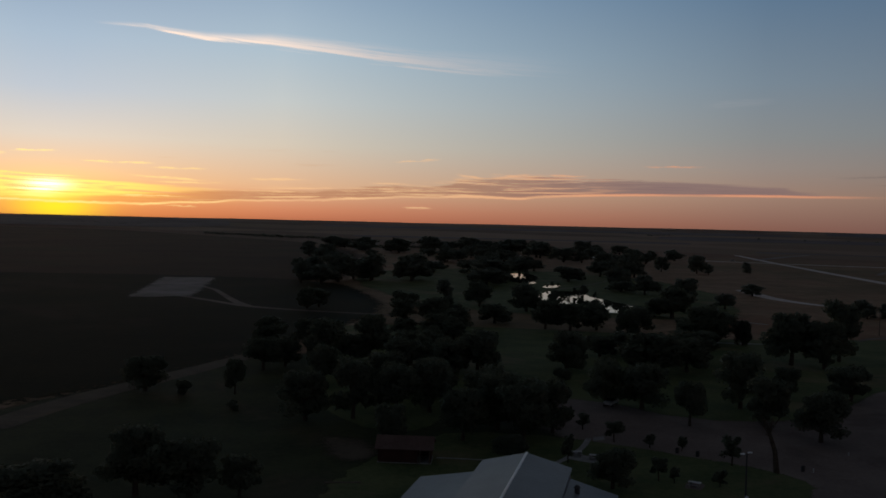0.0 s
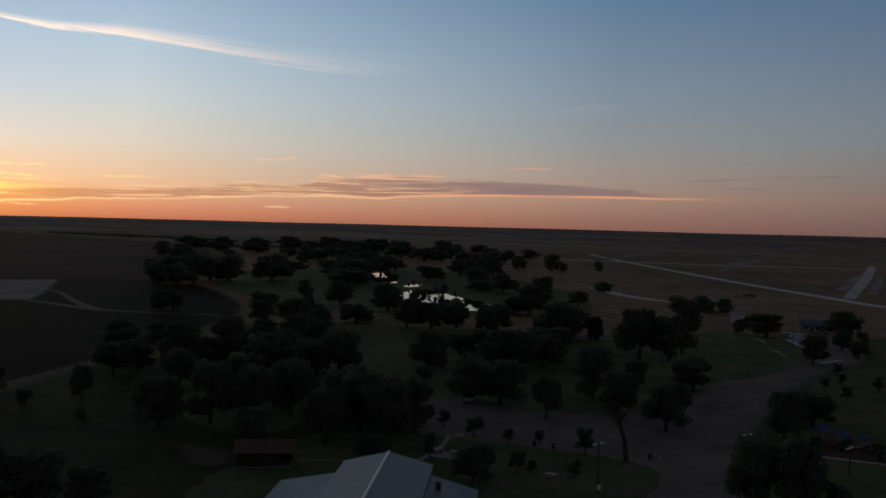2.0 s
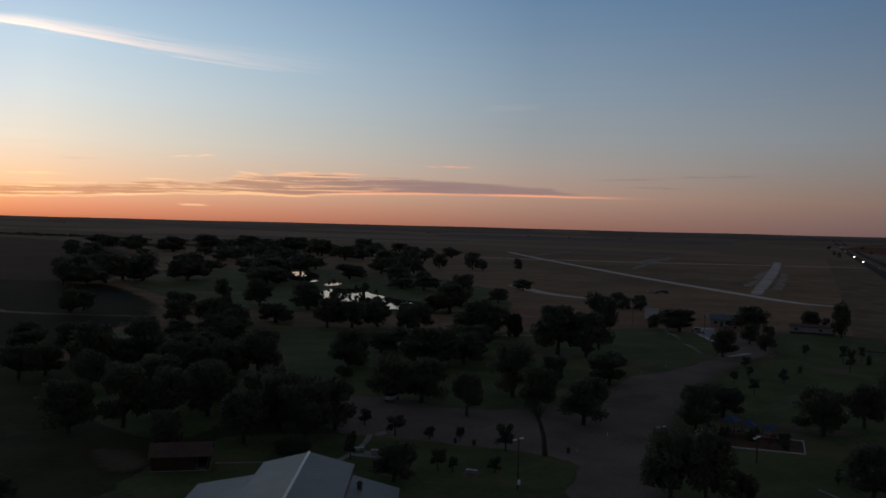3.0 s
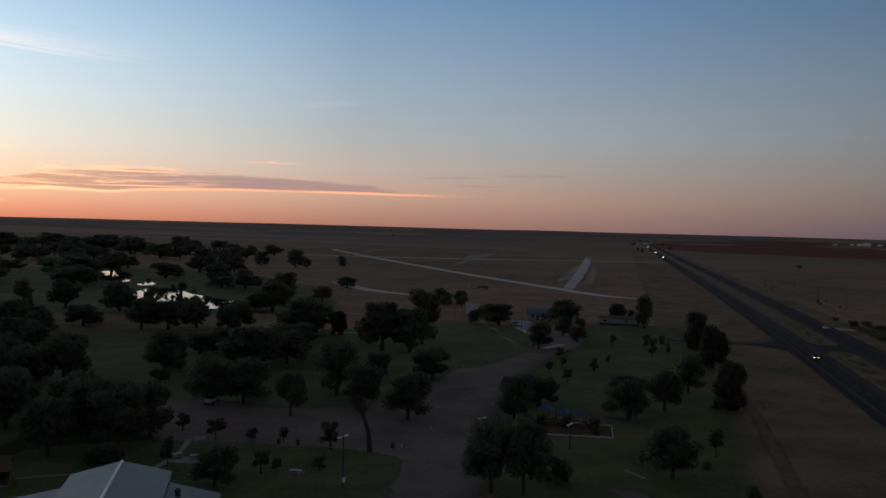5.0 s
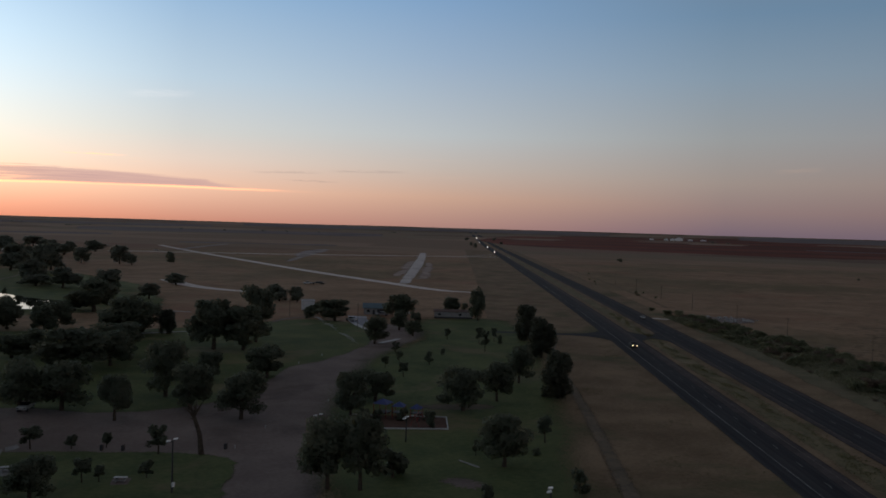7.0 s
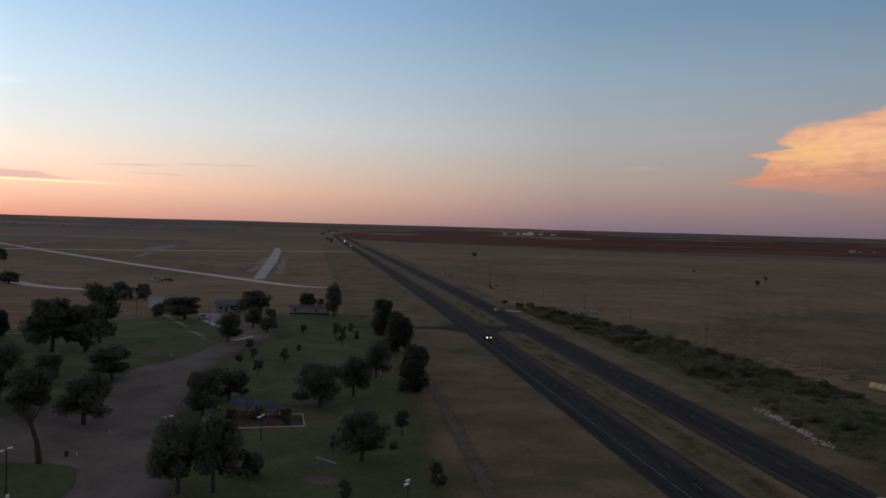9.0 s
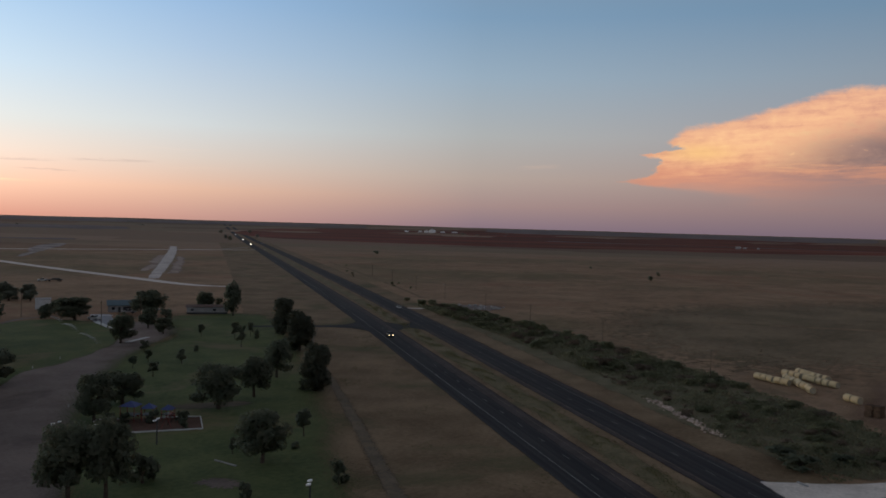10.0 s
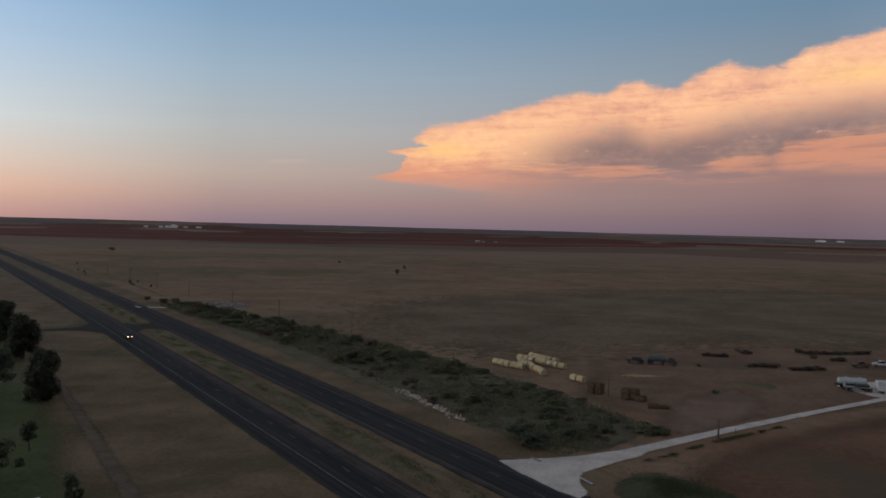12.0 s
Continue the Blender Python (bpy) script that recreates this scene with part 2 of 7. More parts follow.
cloud = ramp(wt, grain, [(p, sunlit(K, *c)) for p, c in ((0.0, (190, 138, 124)), (0.3, (222, 160, 134)), (0.55, (242, 181, 144)), (0.8, (251, 194, 150)), (1.0, (255, 208, 156)))])
gold = ((((az - 69.6) * (az - 69.6) * 0.22 + (el - 5.1) * (el - 5.1) * 3.0) * -1.0).op("EXPONENT")).high((((az - 95.5) * (az - 95.5) * 0.12 + (el - 9.8) * (el - 9.8) * 2.2) * -1.0).op("EXPONENT"))
cloud = mix(wt, gold * 0.5, cloud, sunlit(K, 255, 208, 128))
cloud = mix(wt, (el + (sheetw - 0.5) * 2.0).step(4.9, 3.2) * 0.9, cloud, sunlit(K, 214, 140, 119))
cloud = mix(wt, (roof - el).step(1.1, 0.0) * 0.55, cloud, sunlit(K, 222, 162, 138))
dark_top = profile(az, [(71, 4.2), (74, 5.3), (76.2, 5.9), (79.5, 6.7), (81.3, 6.95), (83.1, 6.3), (85, 6.6), (88.3, 7.4), (91.5, 7.9), (94.7, 8.4), (97, 8.5), (110, 10.5)]) + (fine - 0.5) * 1.9 + (curd - 0.5) * 1.2 + (sheetw - 0.5) * 1.2 + (puff - 0.5) * 0.9
dark_low = profile(az, [(71, 4.0), (78, 4.0), (81.4, 3.88), (85, 3.92), (88.4, 4.4), (90.7, 4.7), (91.3, 5.4), (92.6, 5.8), (97, 6.1), (110, 6.3)]) + (sheetw - 0.5) * 1.0 + (sheetw - 0.5) * 1.2 + (fine - 0.5) * 0.6
shade = (dark_top - el).step(-1.0, 1.5) * (el - dark_low).step(-0.4, 0.5) * az.step(71.0, 80.0)
tear = fine.step(0.62, 0.72)
cloud = mix(wt, shade * (1.0 - tear * 0.6) * 0.92, cloud, mix(wt, (puff * 0.6 + fine * 0.5 + curd * 0.3 + sheetw * 0.3).step(0.7, 1.02), sunlit(K, 112, 92, 103), sunlit(K, 150, 117, 118)))
pink = (dark_low - el).step(-0.8, 0.3)
patch = az.step(89.8, 91.6) * el.step(3.5, 4.3)                  # a lit shelf under the shade
lowest = mix(wt, (sheetw.step(0.38, 0.62) * el.step(2.7, 3.8) * az.step(93, 88)).high(patch * (sheetw.step(0.3, 0.55) * 0.5 + 0.5)), sunlit(K, 128, 96, 107), sunlit(K, 196, 130, 111))
cloud = mix(wt, pink * az.step(69, 82) * 0.92, cloud, lowest)
sky = mix(wt, inside * 0.97, sky, cloud)

nishita = wt.nodes.new("ShaderNodeTexSky")
nishita.sky_type, nishita.sun_disc = "NISHITA", False
nishita.sun_elevation, nishita.sun_rotation = radians(SUN_EL), radians(SUN_AZ)
nishita.dust_density, nishita.ozone_density = 2.0, 2.0
bg1, bg2, both, wout = (wt.nodes.new(k) for k in ("ShaderNodeBackground", "ShaderNodeBackground", "ShaderNodeAddShader", "ShaderNodeOutputWorld"))
wt.links.new(nishita.outputs[0], bg1.inputs["Color"])
bg1.inputs["Strength"].default_value = 0.05
wt.links.new(sky, bg2.inputs["Color"])
bg2.inputs["Strength"].default_value = 0.95
wt.links.new(bg1.outputs[0], both.inputs[0]), wt.links.new(bg2.outputs[0], both.inputs[1])
wt.links.new(both.outputs[0], wout.inputs["Surface"])

sun = new("sun", bpy.data.lights.new("sun", "SUN"))
sun.data.energy, sun.data.angle, sun.data.color = 0.12, radians(6), (1.0, 0.55, 0.25)
sun.matrix_world = look((0, 0, 0), (-math.sin(radians(SUN_AZ)), -math.cos(radians(SUN_AZ)), -math.tan(radians(SUN_EL))))


# ---- materials ----
def material(name, rough=0.9, metal=0.0):
    m = bpy.data.materials.new(name)
    m.use_nodes = True
    b = m.node_tree.nodes["Principled BSDF"]
    b.inputs["Roughness"].default_value, b.inputs["Metallic"].default_value = rough, metal
    b.inputs["Specular IOR Level"].default_value = 0.5 if rough < 0.8 else 0.06     # loose soil and grass have no sheen
    return m, m.node_tree, b


def frayed(t, b, size):
    """Lets a sheet of soil or grass break up towards its border, where the attribute fray rises to 1."""
    n = t.nodes.new("ShaderNodeAttribute")
    n.attribute_name = "fray"
    pos = t.nodes.new("ShaderNodeNewGeometry").outputs["Position"]
    worn = noise_of(t, pos, 2.5 / size, 8, 0.78)
    t.links.new((Ex(t, n.outputs["Fac"]) + (worn - 0.5) * 2.4).step(0.6, 0.42).sock, b.inputs["Alpha"])


def mottled(name, dark, light, coarse, fine, rough=0.9, metal=0.0, bump=0.0, third=None, per_object=0.0, space="Object", fray=0.0):
    """Two colours mixed by noise at two sizes in metres; a third colour in patches."""
    m, t, b = material(name, rough, metal)
    if space == "World":
        src = t.nodes.new("ShaderNodeNewGeometry").outputs["Position"]
    else:
        src = t.nodes.new("ShaderNodeTexCoord").outputs["Object"]
    a = noise_of(t, src, 1.0 / coarse, 5, 0.6)
    c = noise_of(t, src, 1.0 / fine, 4, 0.65)
    f = (a * 0.6 + c * 0.4)
    col = mix(t, f.step(0.34, 0.66), dark, light)
    if third:
        col = mix(t, noise_of(t, src, 0.45 / coarse, 6, 0.65, 0.4).step(0.52, 0.66) * 0.8, col, third)
    if fray:
        frayed(t, b, fray)
    if per_object:
        rnd = Ex(t, t.nodes.new("ShaderNodeObjectInfo").outputs["Random"])
        n = t.nodes.new("ShaderNodeHueSaturation")
        t.links.new((rnd * per_object + (1 - per_object / 2)).sock, n.inputs["Value"])
        t.links.new(col, n.inputs["Color"])
        col = n.outputs["Color"]
    t.links.new(col, b.inputs["Base Color"])
    if bump:
        n = t.nodes.new("ShaderNodeBump")
        n.inputs["Strength"].default_value, n.inputs["Distance"].default_value = 0.6, bump
        t.links.new(c.sock, n.inputs["Height"])
        t.links.new(n.outputs[0], b.inputs["Normal"])
    return m


def leaves(name, dark, light):
    m, t, b = material(name, 0.7)
    g = t.nodes.new("ShaderNodeNewGeometry")
    rnd = Ex(t, g.outputs["Random Per Island"])
    orn = Ex(t, t.nodes.new("ShaderNodeObjectInfo").outputs["Random"])
    col = mix(t, rnd * 0.65 + orn * 0.35, dark, light)
    t.links.new(col, b.inputs["Base Color"])
    b.inputs["Specular IOR Level"].default_value = 0.1
    glow, both = t.nodes.new("ShaderNodeBsdfTranslucent"), t.nodes.new("ShaderNodeMixShader")     # light passes the leaves
    t.links.new(col, glow.inputs["Color"])
    both.inputs[0].default_value = 0.5
    t.links.new(b.outputs[0], both.inputs[1]), t.links.new(glow.outputs[0], both.inputs[2])
    t.links.new(both.outputs[0], t.nodes["Material Output"].inputs["Surface"])
    return m


def pasture():
    """Dry range: tan grass, olive patches, bare streaks lying across the view."""
    m, t, b = material("dry_pasture", 0.95)
    pos = t.nodes.new("ShaderNodeNewGeometry").outputs["Position"]
    big = noise_of(t, pos, 1 / 260, 6, 0.6, 0.3)
    mid = noise_of(t, pos, 1 / 38, 6, 0.65, 0.5)
    small = noise_of(t, pos, 1 / 4.5, 5, 0.7)
    tuft = noise_of(t, pos, 1 / 0.9, 3, 0.7)
    col = mix(t, (mid * 0.5 + small * 0.32 + tuft * 0.18).step(0.29, 0.69), (0.164, 0.100, 0.061), (0.340, 0.227, 0.149))
    col = mix(t, big.step(0.46, 0.62) * 0.65, col, (0.138, 0.113, 0.061))
    col = mix(t, (mid * 0.5 + big * 0.5).step(0.56, 0.68) * 0.7, col, (0.329, 0.196, 0.117))
    clump = noise_of(t, pos, 1 / 13, 5, 0.72, 0.6)
    col = mix(t, clump.step(0.52, 0.64) * (big * 1.2 + 0.1).low(1.0) * 0.6, col, (0.105, 0.086, 0.056))
    col = mix(t, clump.step(0.44, 0.34) * 0.5, col, (0.324, 0.212, 0.146))
    col = mix(t, noise_of(t, pos, 1 / 110, 4, 0.6, 0.8).step(0.55, 0.66) * 0.45, col, (0.259, 0.131, 0.085))
    tussock = noise_of(t, pos, 1 / 3.2, 4, 0.75, 0.4)
    col = mix(t, tussock.step(0.58, 0.68) * 0.5, col, (0.092, 0.078, 0.050))
    # square sections of farmland, each in a tone of its own, begin past the near range
    n = t.nodes.new("ShaderNodeSeparateXYZ")
    t.links.new(pos, n.inputs[0])
    x, y = Ex(t, n.outputs[0]), Ex(t, n.outputs[1])
    cell = t.nodes.new("ShaderNodeTexVoronoi")
    cell.distance, cell.voronoi_dimensions = "CHEBYCHEV", "2D"
    cell.inputs["Scale"].default_value, cell.inputs["Randomness"].default_value = 1.0, 0.75
    t.links.new(vec(t, (x * 0.777 - y * 0.629) / 620, (x * 0.629 + y * 0.777) / 330), cell.inputs["Vector"])
    n = t.nodes.new("ShaderNodeSeparateColor")
    t.links.new(cell.outputs["Color"], n.inputs[0])
    tone = ramp(t, Ex(t, n.outputs[0]), [(0.0, (0.20, 0.135, 0.100)), (0.22, (0.115, 0.080, 0.062)), (0.40, (0.275, 0.190, 0.140)), (0.62, (0.150, 0.078, 0.058)), (0.80, (0.190, 0.150, 0.105))], "CONSTANT")
    out = (x * x + y * y).op("SQRT")
    col = mix(t, out.step(950, 1500) * 0.75, col, mix(t, big.step(0.35, 0.65) * 0.4, tone, (0.24, 0.165, 0.12)))
    t.links.new(col, b.inputs["Base Color"])
    n = t.nodes.new("ShaderNodeBump")
    n.inputs["Strength"].default_value, n.inputs["Distance"].default_value = 0.7, 0.35
    t.links.new((small * 0.6 + tuft * 0.4).sock, n.inputs["Height"])
    t.links.new(n.outputs[0], b.inputs["Normal"])
    return m


def asphalt():
    """Worn road: paler wheel tracks along its own y axis, patches, fine grain."""
    m, t, b = material("worn_asphalt", 0.85)
    src = t.nodes.new("ShaderNodeTexCoord").outputs["Object"]
    s = t.nodes.new("ShaderNodeSeparateXYZ")
    t.links.new(src, s.inputs[0])
    x, y = Ex(t, s.outputs[0]), Ex(t, s.outputs[1])
    lanes = noise_of(t, vec(t, x * 1.1, y * 0.004), 1.0, 3, 0.6)
    patch = noise_of(t, vec(t, x * 0.25, y * 0.03), 1.0, 5, 0.6)
    grain = noise_of(t, src, 3.0, 4, 0.7)
    col = mix(t, (lanes * 0.5 + patch * 0.3 + grain * 0.2).step(0.36, 0.64), (0.020, 0.021, 0.025), (0.050, 0.048, 0.051))
    t.links.new(col, b.inputs["Base Color"])
    frayed(t, b, 0.6)
    return m


def ploughed():
    m, t, b = material("red_ploughed_soil", 0.95)
    pos = t.nodes.new("ShaderNodeNewGeometry").outputs["Position"]
    a = noise_of(t, pos, 1 / 420, 5, 0.6)
    c = noise_of(t, pos, 1 / 60, 5, 0.6)
    col = mix(t, (a * 0.6 + c * 0.4).step(0.38, 0.62), (0.120, 0.030, 0.020), (0.190, 0.056, 0.038))
    n = t.nodes.new("ShaderNodeSeparateXYZ")
    t.links.new(pos, n.inputs[0])
    x, y = Ex(t, n.outputs[0]), Ex(t, n.outputs[1])
    lands = noise_of(t, vec(t, (x * 0.777 - y * 0.629) / 2600, (x * 0.629 + y * 0.777) / 2600, (x * 0.6 + y * 0.8) / 170), 1.0, 4, 0.6)
    col = mix(t, lands.step(0.50, 0.58) * 0.75, col, (0.075, 0.034, 0.026))       # lands turned at other times
    col = mix(t, lands.step(0.42, 0.36) * 0.6, col, (0.185, 0.105, 0.072))
    t.links.new(col, b.inputs["Base Color"])
    frayed(t, b, 30.0)
    return m


M_PASTURE, M_ASPHALT, M_RED = pasture(), asphalt(), ploughed()
M_LAWN = mottled("mown_lawn", (0.058, 0.080, 0.035), (0.124, 0.139, 0.061), 14, 1.1, bump=0.12, third=(0.172, 0.138, 0.082), space="World", fray=1.0)
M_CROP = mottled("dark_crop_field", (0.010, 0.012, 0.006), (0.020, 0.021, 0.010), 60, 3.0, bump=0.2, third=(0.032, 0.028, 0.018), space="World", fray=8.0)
M_FALLOW = mottled("brown_fallow_soil", (0.046, 0.030, 0.022), (0.075, 0.050, 0.036), 120, 6, third=(0.055, 0.046, 0.03), space="World", fray=20.0)
for _m in (M_CROP, M_FALLOW):
    _m.node_tree.nodes["Principled BSDF"].inputs["Specular IOR Level"].default_value = 0.03
M_DIRT = mottled("packed_dirt", (0.150, 0.116, 0.104), (0.222, 0.176, 0.158), 11, 0.8, bump=0.05, third=(0.108, 0.085, 0.076), space="World", fray=0.8)
M_YARD = mottled("reddish_yard_soil", (0.165, 0.099, 0.067), (0.252, 0.163, 0.115), 15, 1.4, bump=0.1, third=(0.128, 0.090, 0.062), space="World", fray=1.2)
M_VERGE = mottled("dry_verge_grass", (0.132, 0.090, 0.055), (0.244, 0.170, 0.108), 16, 0.9, bump=0.15, third=(0.095, 0.092, 0.049), space="World", fray=0.8)
M_CALICHE = mottled("pale_caliche_gravel", (0.48, 0.425, 0.385), (0.73, 0.655, 0.605), 7, 0.6, bump=0.04, space="World", fray=0.5)
M_STRIP = mottled("worn_caliche_strip", (0.36, 0.32, 0.30), (0.62, 0.555, 0.53), 18, 1.2, bump=0.04, third=(0.30, 0.25, 0.23), space="World", fray=10.0)
M_WORN = mottled("worn_pale_soil", (0.24, 0.18, 0.15), (0.36, 0.29, 0.26), 30, 2.0, bump=0.04, third=(0.22, 0.15, 0.12), space="World", fray=14.0)
M_PAD = mottled("dull_pad_gravel", (0.17, 0.145, 0.135), (0.34, 0.295, 0.28), 26, 1.4, bump=0.05, third=(0.12, 0.10, 0.09), space="World", fray=4.0)
M_ROUGH = mottled("dark_rough_grass", (0.026, 0.036, 0.018), (0.060, 0.067, 0.033), 14, 1.1, bump=0.12, third=(0.085, 0.070, 0.046), space="World", fray=1.0)
M_BARE = mottled("bare_red_brown_soil", (0.130, 0.070, 0.044), (0.221, 0.122, 0.081), 22, 1.6, bump=0.1, third=(0.113, 0.093, 0.061), space="World", fray=1.0)
M_GREENGRASS = mottled("dull_green_grass", (0.050, 0.056, 0.030), (0.098, 0.100, 0.054), 7, 0.7, bump=0.12, third=(0.135, 0.112, 0.070), space="World", fray=1.2)
M_DUST = mottled("pale_dusty_soil", (0.185, 0.118, 0.086), (0.276, 0.188, 0.142), 12, 1.2, bump=0.08, third=(0.17, 0.112, 0.082), space="World", fray=1.0)
M_OLIVE = mottled("olive_median_grass", (0.097, 0.089, 0.051), (0.205, 0.164, 0.100), 9, 0.8, bump=0.12, third=(0.216, 0.158, 0.100), space="World", fray=0.9)
M_WEEDY = mottled("weedy_olive_pasture", (0.118, 0.092, 0.057), (0.236, 0.172, 0.113), 34, 2.6, bump=0.2, third=(0.140, 0.112, 0.066), space="World", fray=12.0)
M_MULCH = mottled("reddish_play_mulch", (0.085, 0.052, 0.040), (0.140, 0.085, 0.066), 5, 0.5, bump=0.06, space="World")
M_LINE = mottled("worn_road_paint", (0.10, 0.10, 0.098), (0.34, 0.335, 0.32), 3, 0.3, 0.7, fray=0.6)
M_DASH = mottled("worn_dash_paint", (0.06, 0.06, 0.06), (0.15, 0.147, 0.143), 3, 0.3, 0.7, fray=0.5)
M_YLINE = mottled("worn_yellow_road_paint", (0.07, 0.058, 0.04), (0.13, 0.105, 0.06), 3, 0.3, 0.7, fray=0.6)
M_THICKET = mottled("scrub_floor", (0.103, 0.098, 0.059), (0.178, 0.150, 0.098), 7, 0.7, bump=0.3, third=(0.151, 0.114, 0.076), space="World", fray=1.0)
M_TRACK = mottled("dark_worn_path", (0.080, 0.066, 0.052), (0.145, 0.116, 0.086), 6, 0.7, third=(0.140, 0.109, 0.073), space="World", fray=0.5)
M_PATH = mottled("faint_worn_path", (0.104, 0.086, 0.066), (0.185, 0.142, 0.101), 6, 0.7, third=(0.19, 0.14, 0.092), space="World", fray=1.4)
# tilled soil greyed towards mauve, distance haze mixed into the base colour
M_FARFIELD = mottled("hazed_far_field", (0.110, 0.090, 0.092), (0.185, 0.148, 0.145), 200, 20, space="World", fray=60.0)
M_SHOULDER = mottled("pale_chip_seal_shoulder", (0.050, 0.041, 0.042), (0.082, 0.067, 0.068), 5, 0.5, fray=0.5)
M_BARK = mottled("grey_brown_bark", (0.045, 0.034, 0.026), (0.100, 0.080, 0.062), 0.6, 0.08, bump=0.03)
M_LEAF = leaves("broadleaf_foliage", (0.120, 0.138, 0.100), (0.160, 0.178, 0.124))
M_CEDAR = leaves("cedar_foliage", (0.086, 0.094, 0.070), (0.122, 0.130, 0.094))
M_SCRUB = leaves("scrub_foliage", (0.165, 0.178, 0.108), (0.250, 0.248, 0.152))
M_UNDER = leaves("underbrush_foliage", (0.130, 0.136, 0.086), (0.208, 0.199, 0.125))
M_GREENWEED = leaves("green_weeds", (0.062, 0.080, 0.040), (0.110, 0.130, 0.064))
M_BRUSH = leaves("dry_brush_twigs", (0.165, 0.128, 0.098), (0.262, 0.205, 0.156))
# far foliage paler than M_LEAF: the haze of distance is put into its colour
M_FARLEAF = leaves("hazed_far_foliage", (0.150, 0.166, 0.128), (0.195, 0.212, 0.162))
M_WEED = leaves("dull_weeds", (0.105, 0.104, 0.052), (0.185, 0.170, 0.090))
M_ROOF = mottled("blue_grey_sheet_metal", (0.155, 0.168, 0.188), (0.21, 0.224, 0.246), 6, 0.4, 0.5, 0.0)
M_DARKVENT = mottled("dark_vent_metal", (0.03, 0.03, 0.032), (0.05, 0.05, 0.052), 0.5, 0.1, 0.6)
M_RIDGE = mottled("white_ridge_capping", (0.74, 0.75, 0.76), (0.85, 0.85, 0.86), 2, 0.3, 0.4)


# ---- mesh helpers ----
def part(name, bm, mat, parent=None, label=""):
    """Links a bmesh as one mesh object, under parent if there is one."""
    me = bpy.data.meshes.new(name)
    bmesh.ops.recalc_face_normals(bm, faces=bm.faces)
    bm.to_mesh(me)
    bm.free()
    me.materials.append(mat)
    ob = new(name, me)
    ob.parent = parent
    return tagged(ob, label)


def root(name, x, y, turn=0.0, z=0.0):
    ob = new(name)
    ob.empty_display_size = 0.5
    ob.matrix_world = pose(x, y, z, 0, 0, turn)
    return ob


def box(bm, cx, cy, cz, sx, sy, sz, bev=0.0, turn=None):
    """A box by its middle and sizes, with its edges taken off."""
    made = bmesh.ops.create_cube(bm, size=1.0)["verts"]
    bmesh.ops.scale(bm, vec=(sx, sy, sz), verts=made)
    if bev:
        edges = list({e for v in made for e in v.link_edges})
        made = list({v for f in bmesh.ops.bevel(bm, geom=edges, offset=bev, segments=1, affect="EDGES")["faces"] for v in f.verts} | {v for v in made if v.is_valid})
    m = Matrix.Translation((cx, cy, cz))
    if turn is not None:
        m = m @ turn
    bmesh.ops.transform(bm, matrix=m, verts=made)


def rod(bm, a, b, ra, rb=None, seg=8):
    """A tapered round bar from a to b."""
    a, b = Vector(a), Vector(b)
    rb = ra if rb is None else rb
    made = bmesh.ops.create_cone(bm, cap_ends=True, segments=seg, radius1=ra, radius2=rb, depth=(b - a).length)["verts"]
    q = (b - a).to_track_quat("Z", "Y").to_matrix().to_4x4()
    bmesh.ops.transform(bm, matrix=Matrix.Translation((a + b) / 2) @ q, verts=made)


def rise(x, y):
    """The land's height: level round the park, swelling gently far off."""
    r = math.hypot(x, y)
    k = max(0.0, (r - 1900) / 3000)
    return 33.0 * k ** 1.4


# ---- ground ----
def ground_sheet():
    bm = bmesh.new()
    radii = [0, 40, 80, 120, 170, 230, 300, 400, 520, 680, 880, 1150, 1450, 1750] + [1900 + 100 * i for i in range(31)]
    count, rings = 180, []
    for r in radii:
        ring = []
        for i in range(count if r else 1):
            a = 2 * math.pi * i / count
            x, y = r * math.sin(a), r * math.cos(a)
            z = rise(x, y)
            if r > 2400:
                z += (noise.noise(Vector((x, y, 0)) / 420) * 2.2 + noise.noise(Vector((x, y, 5)) / 130) * 0.9) * min(1, (r - 2400) / 900)
            ring.append(bm.verts.new((x, y, z)))
        rings.append(ring)
    for a, b in zip(rings, rings[1:]):
        for i in range(count):
            j = (i + 1) % count
            bm.faces.new((a[0], b[i], b[j]) if len(a) == 1 else (a[i], b[i], b[j], a[j]))
    ob = part("ground", bm, M_PASTURE)
    for p in ob.data.polygons:
        p.use_smooth = True
    return tagged(ob, "wide flat dry pasture reaching the horizon", "ground", kind="structure")


ground = ground_sheet()


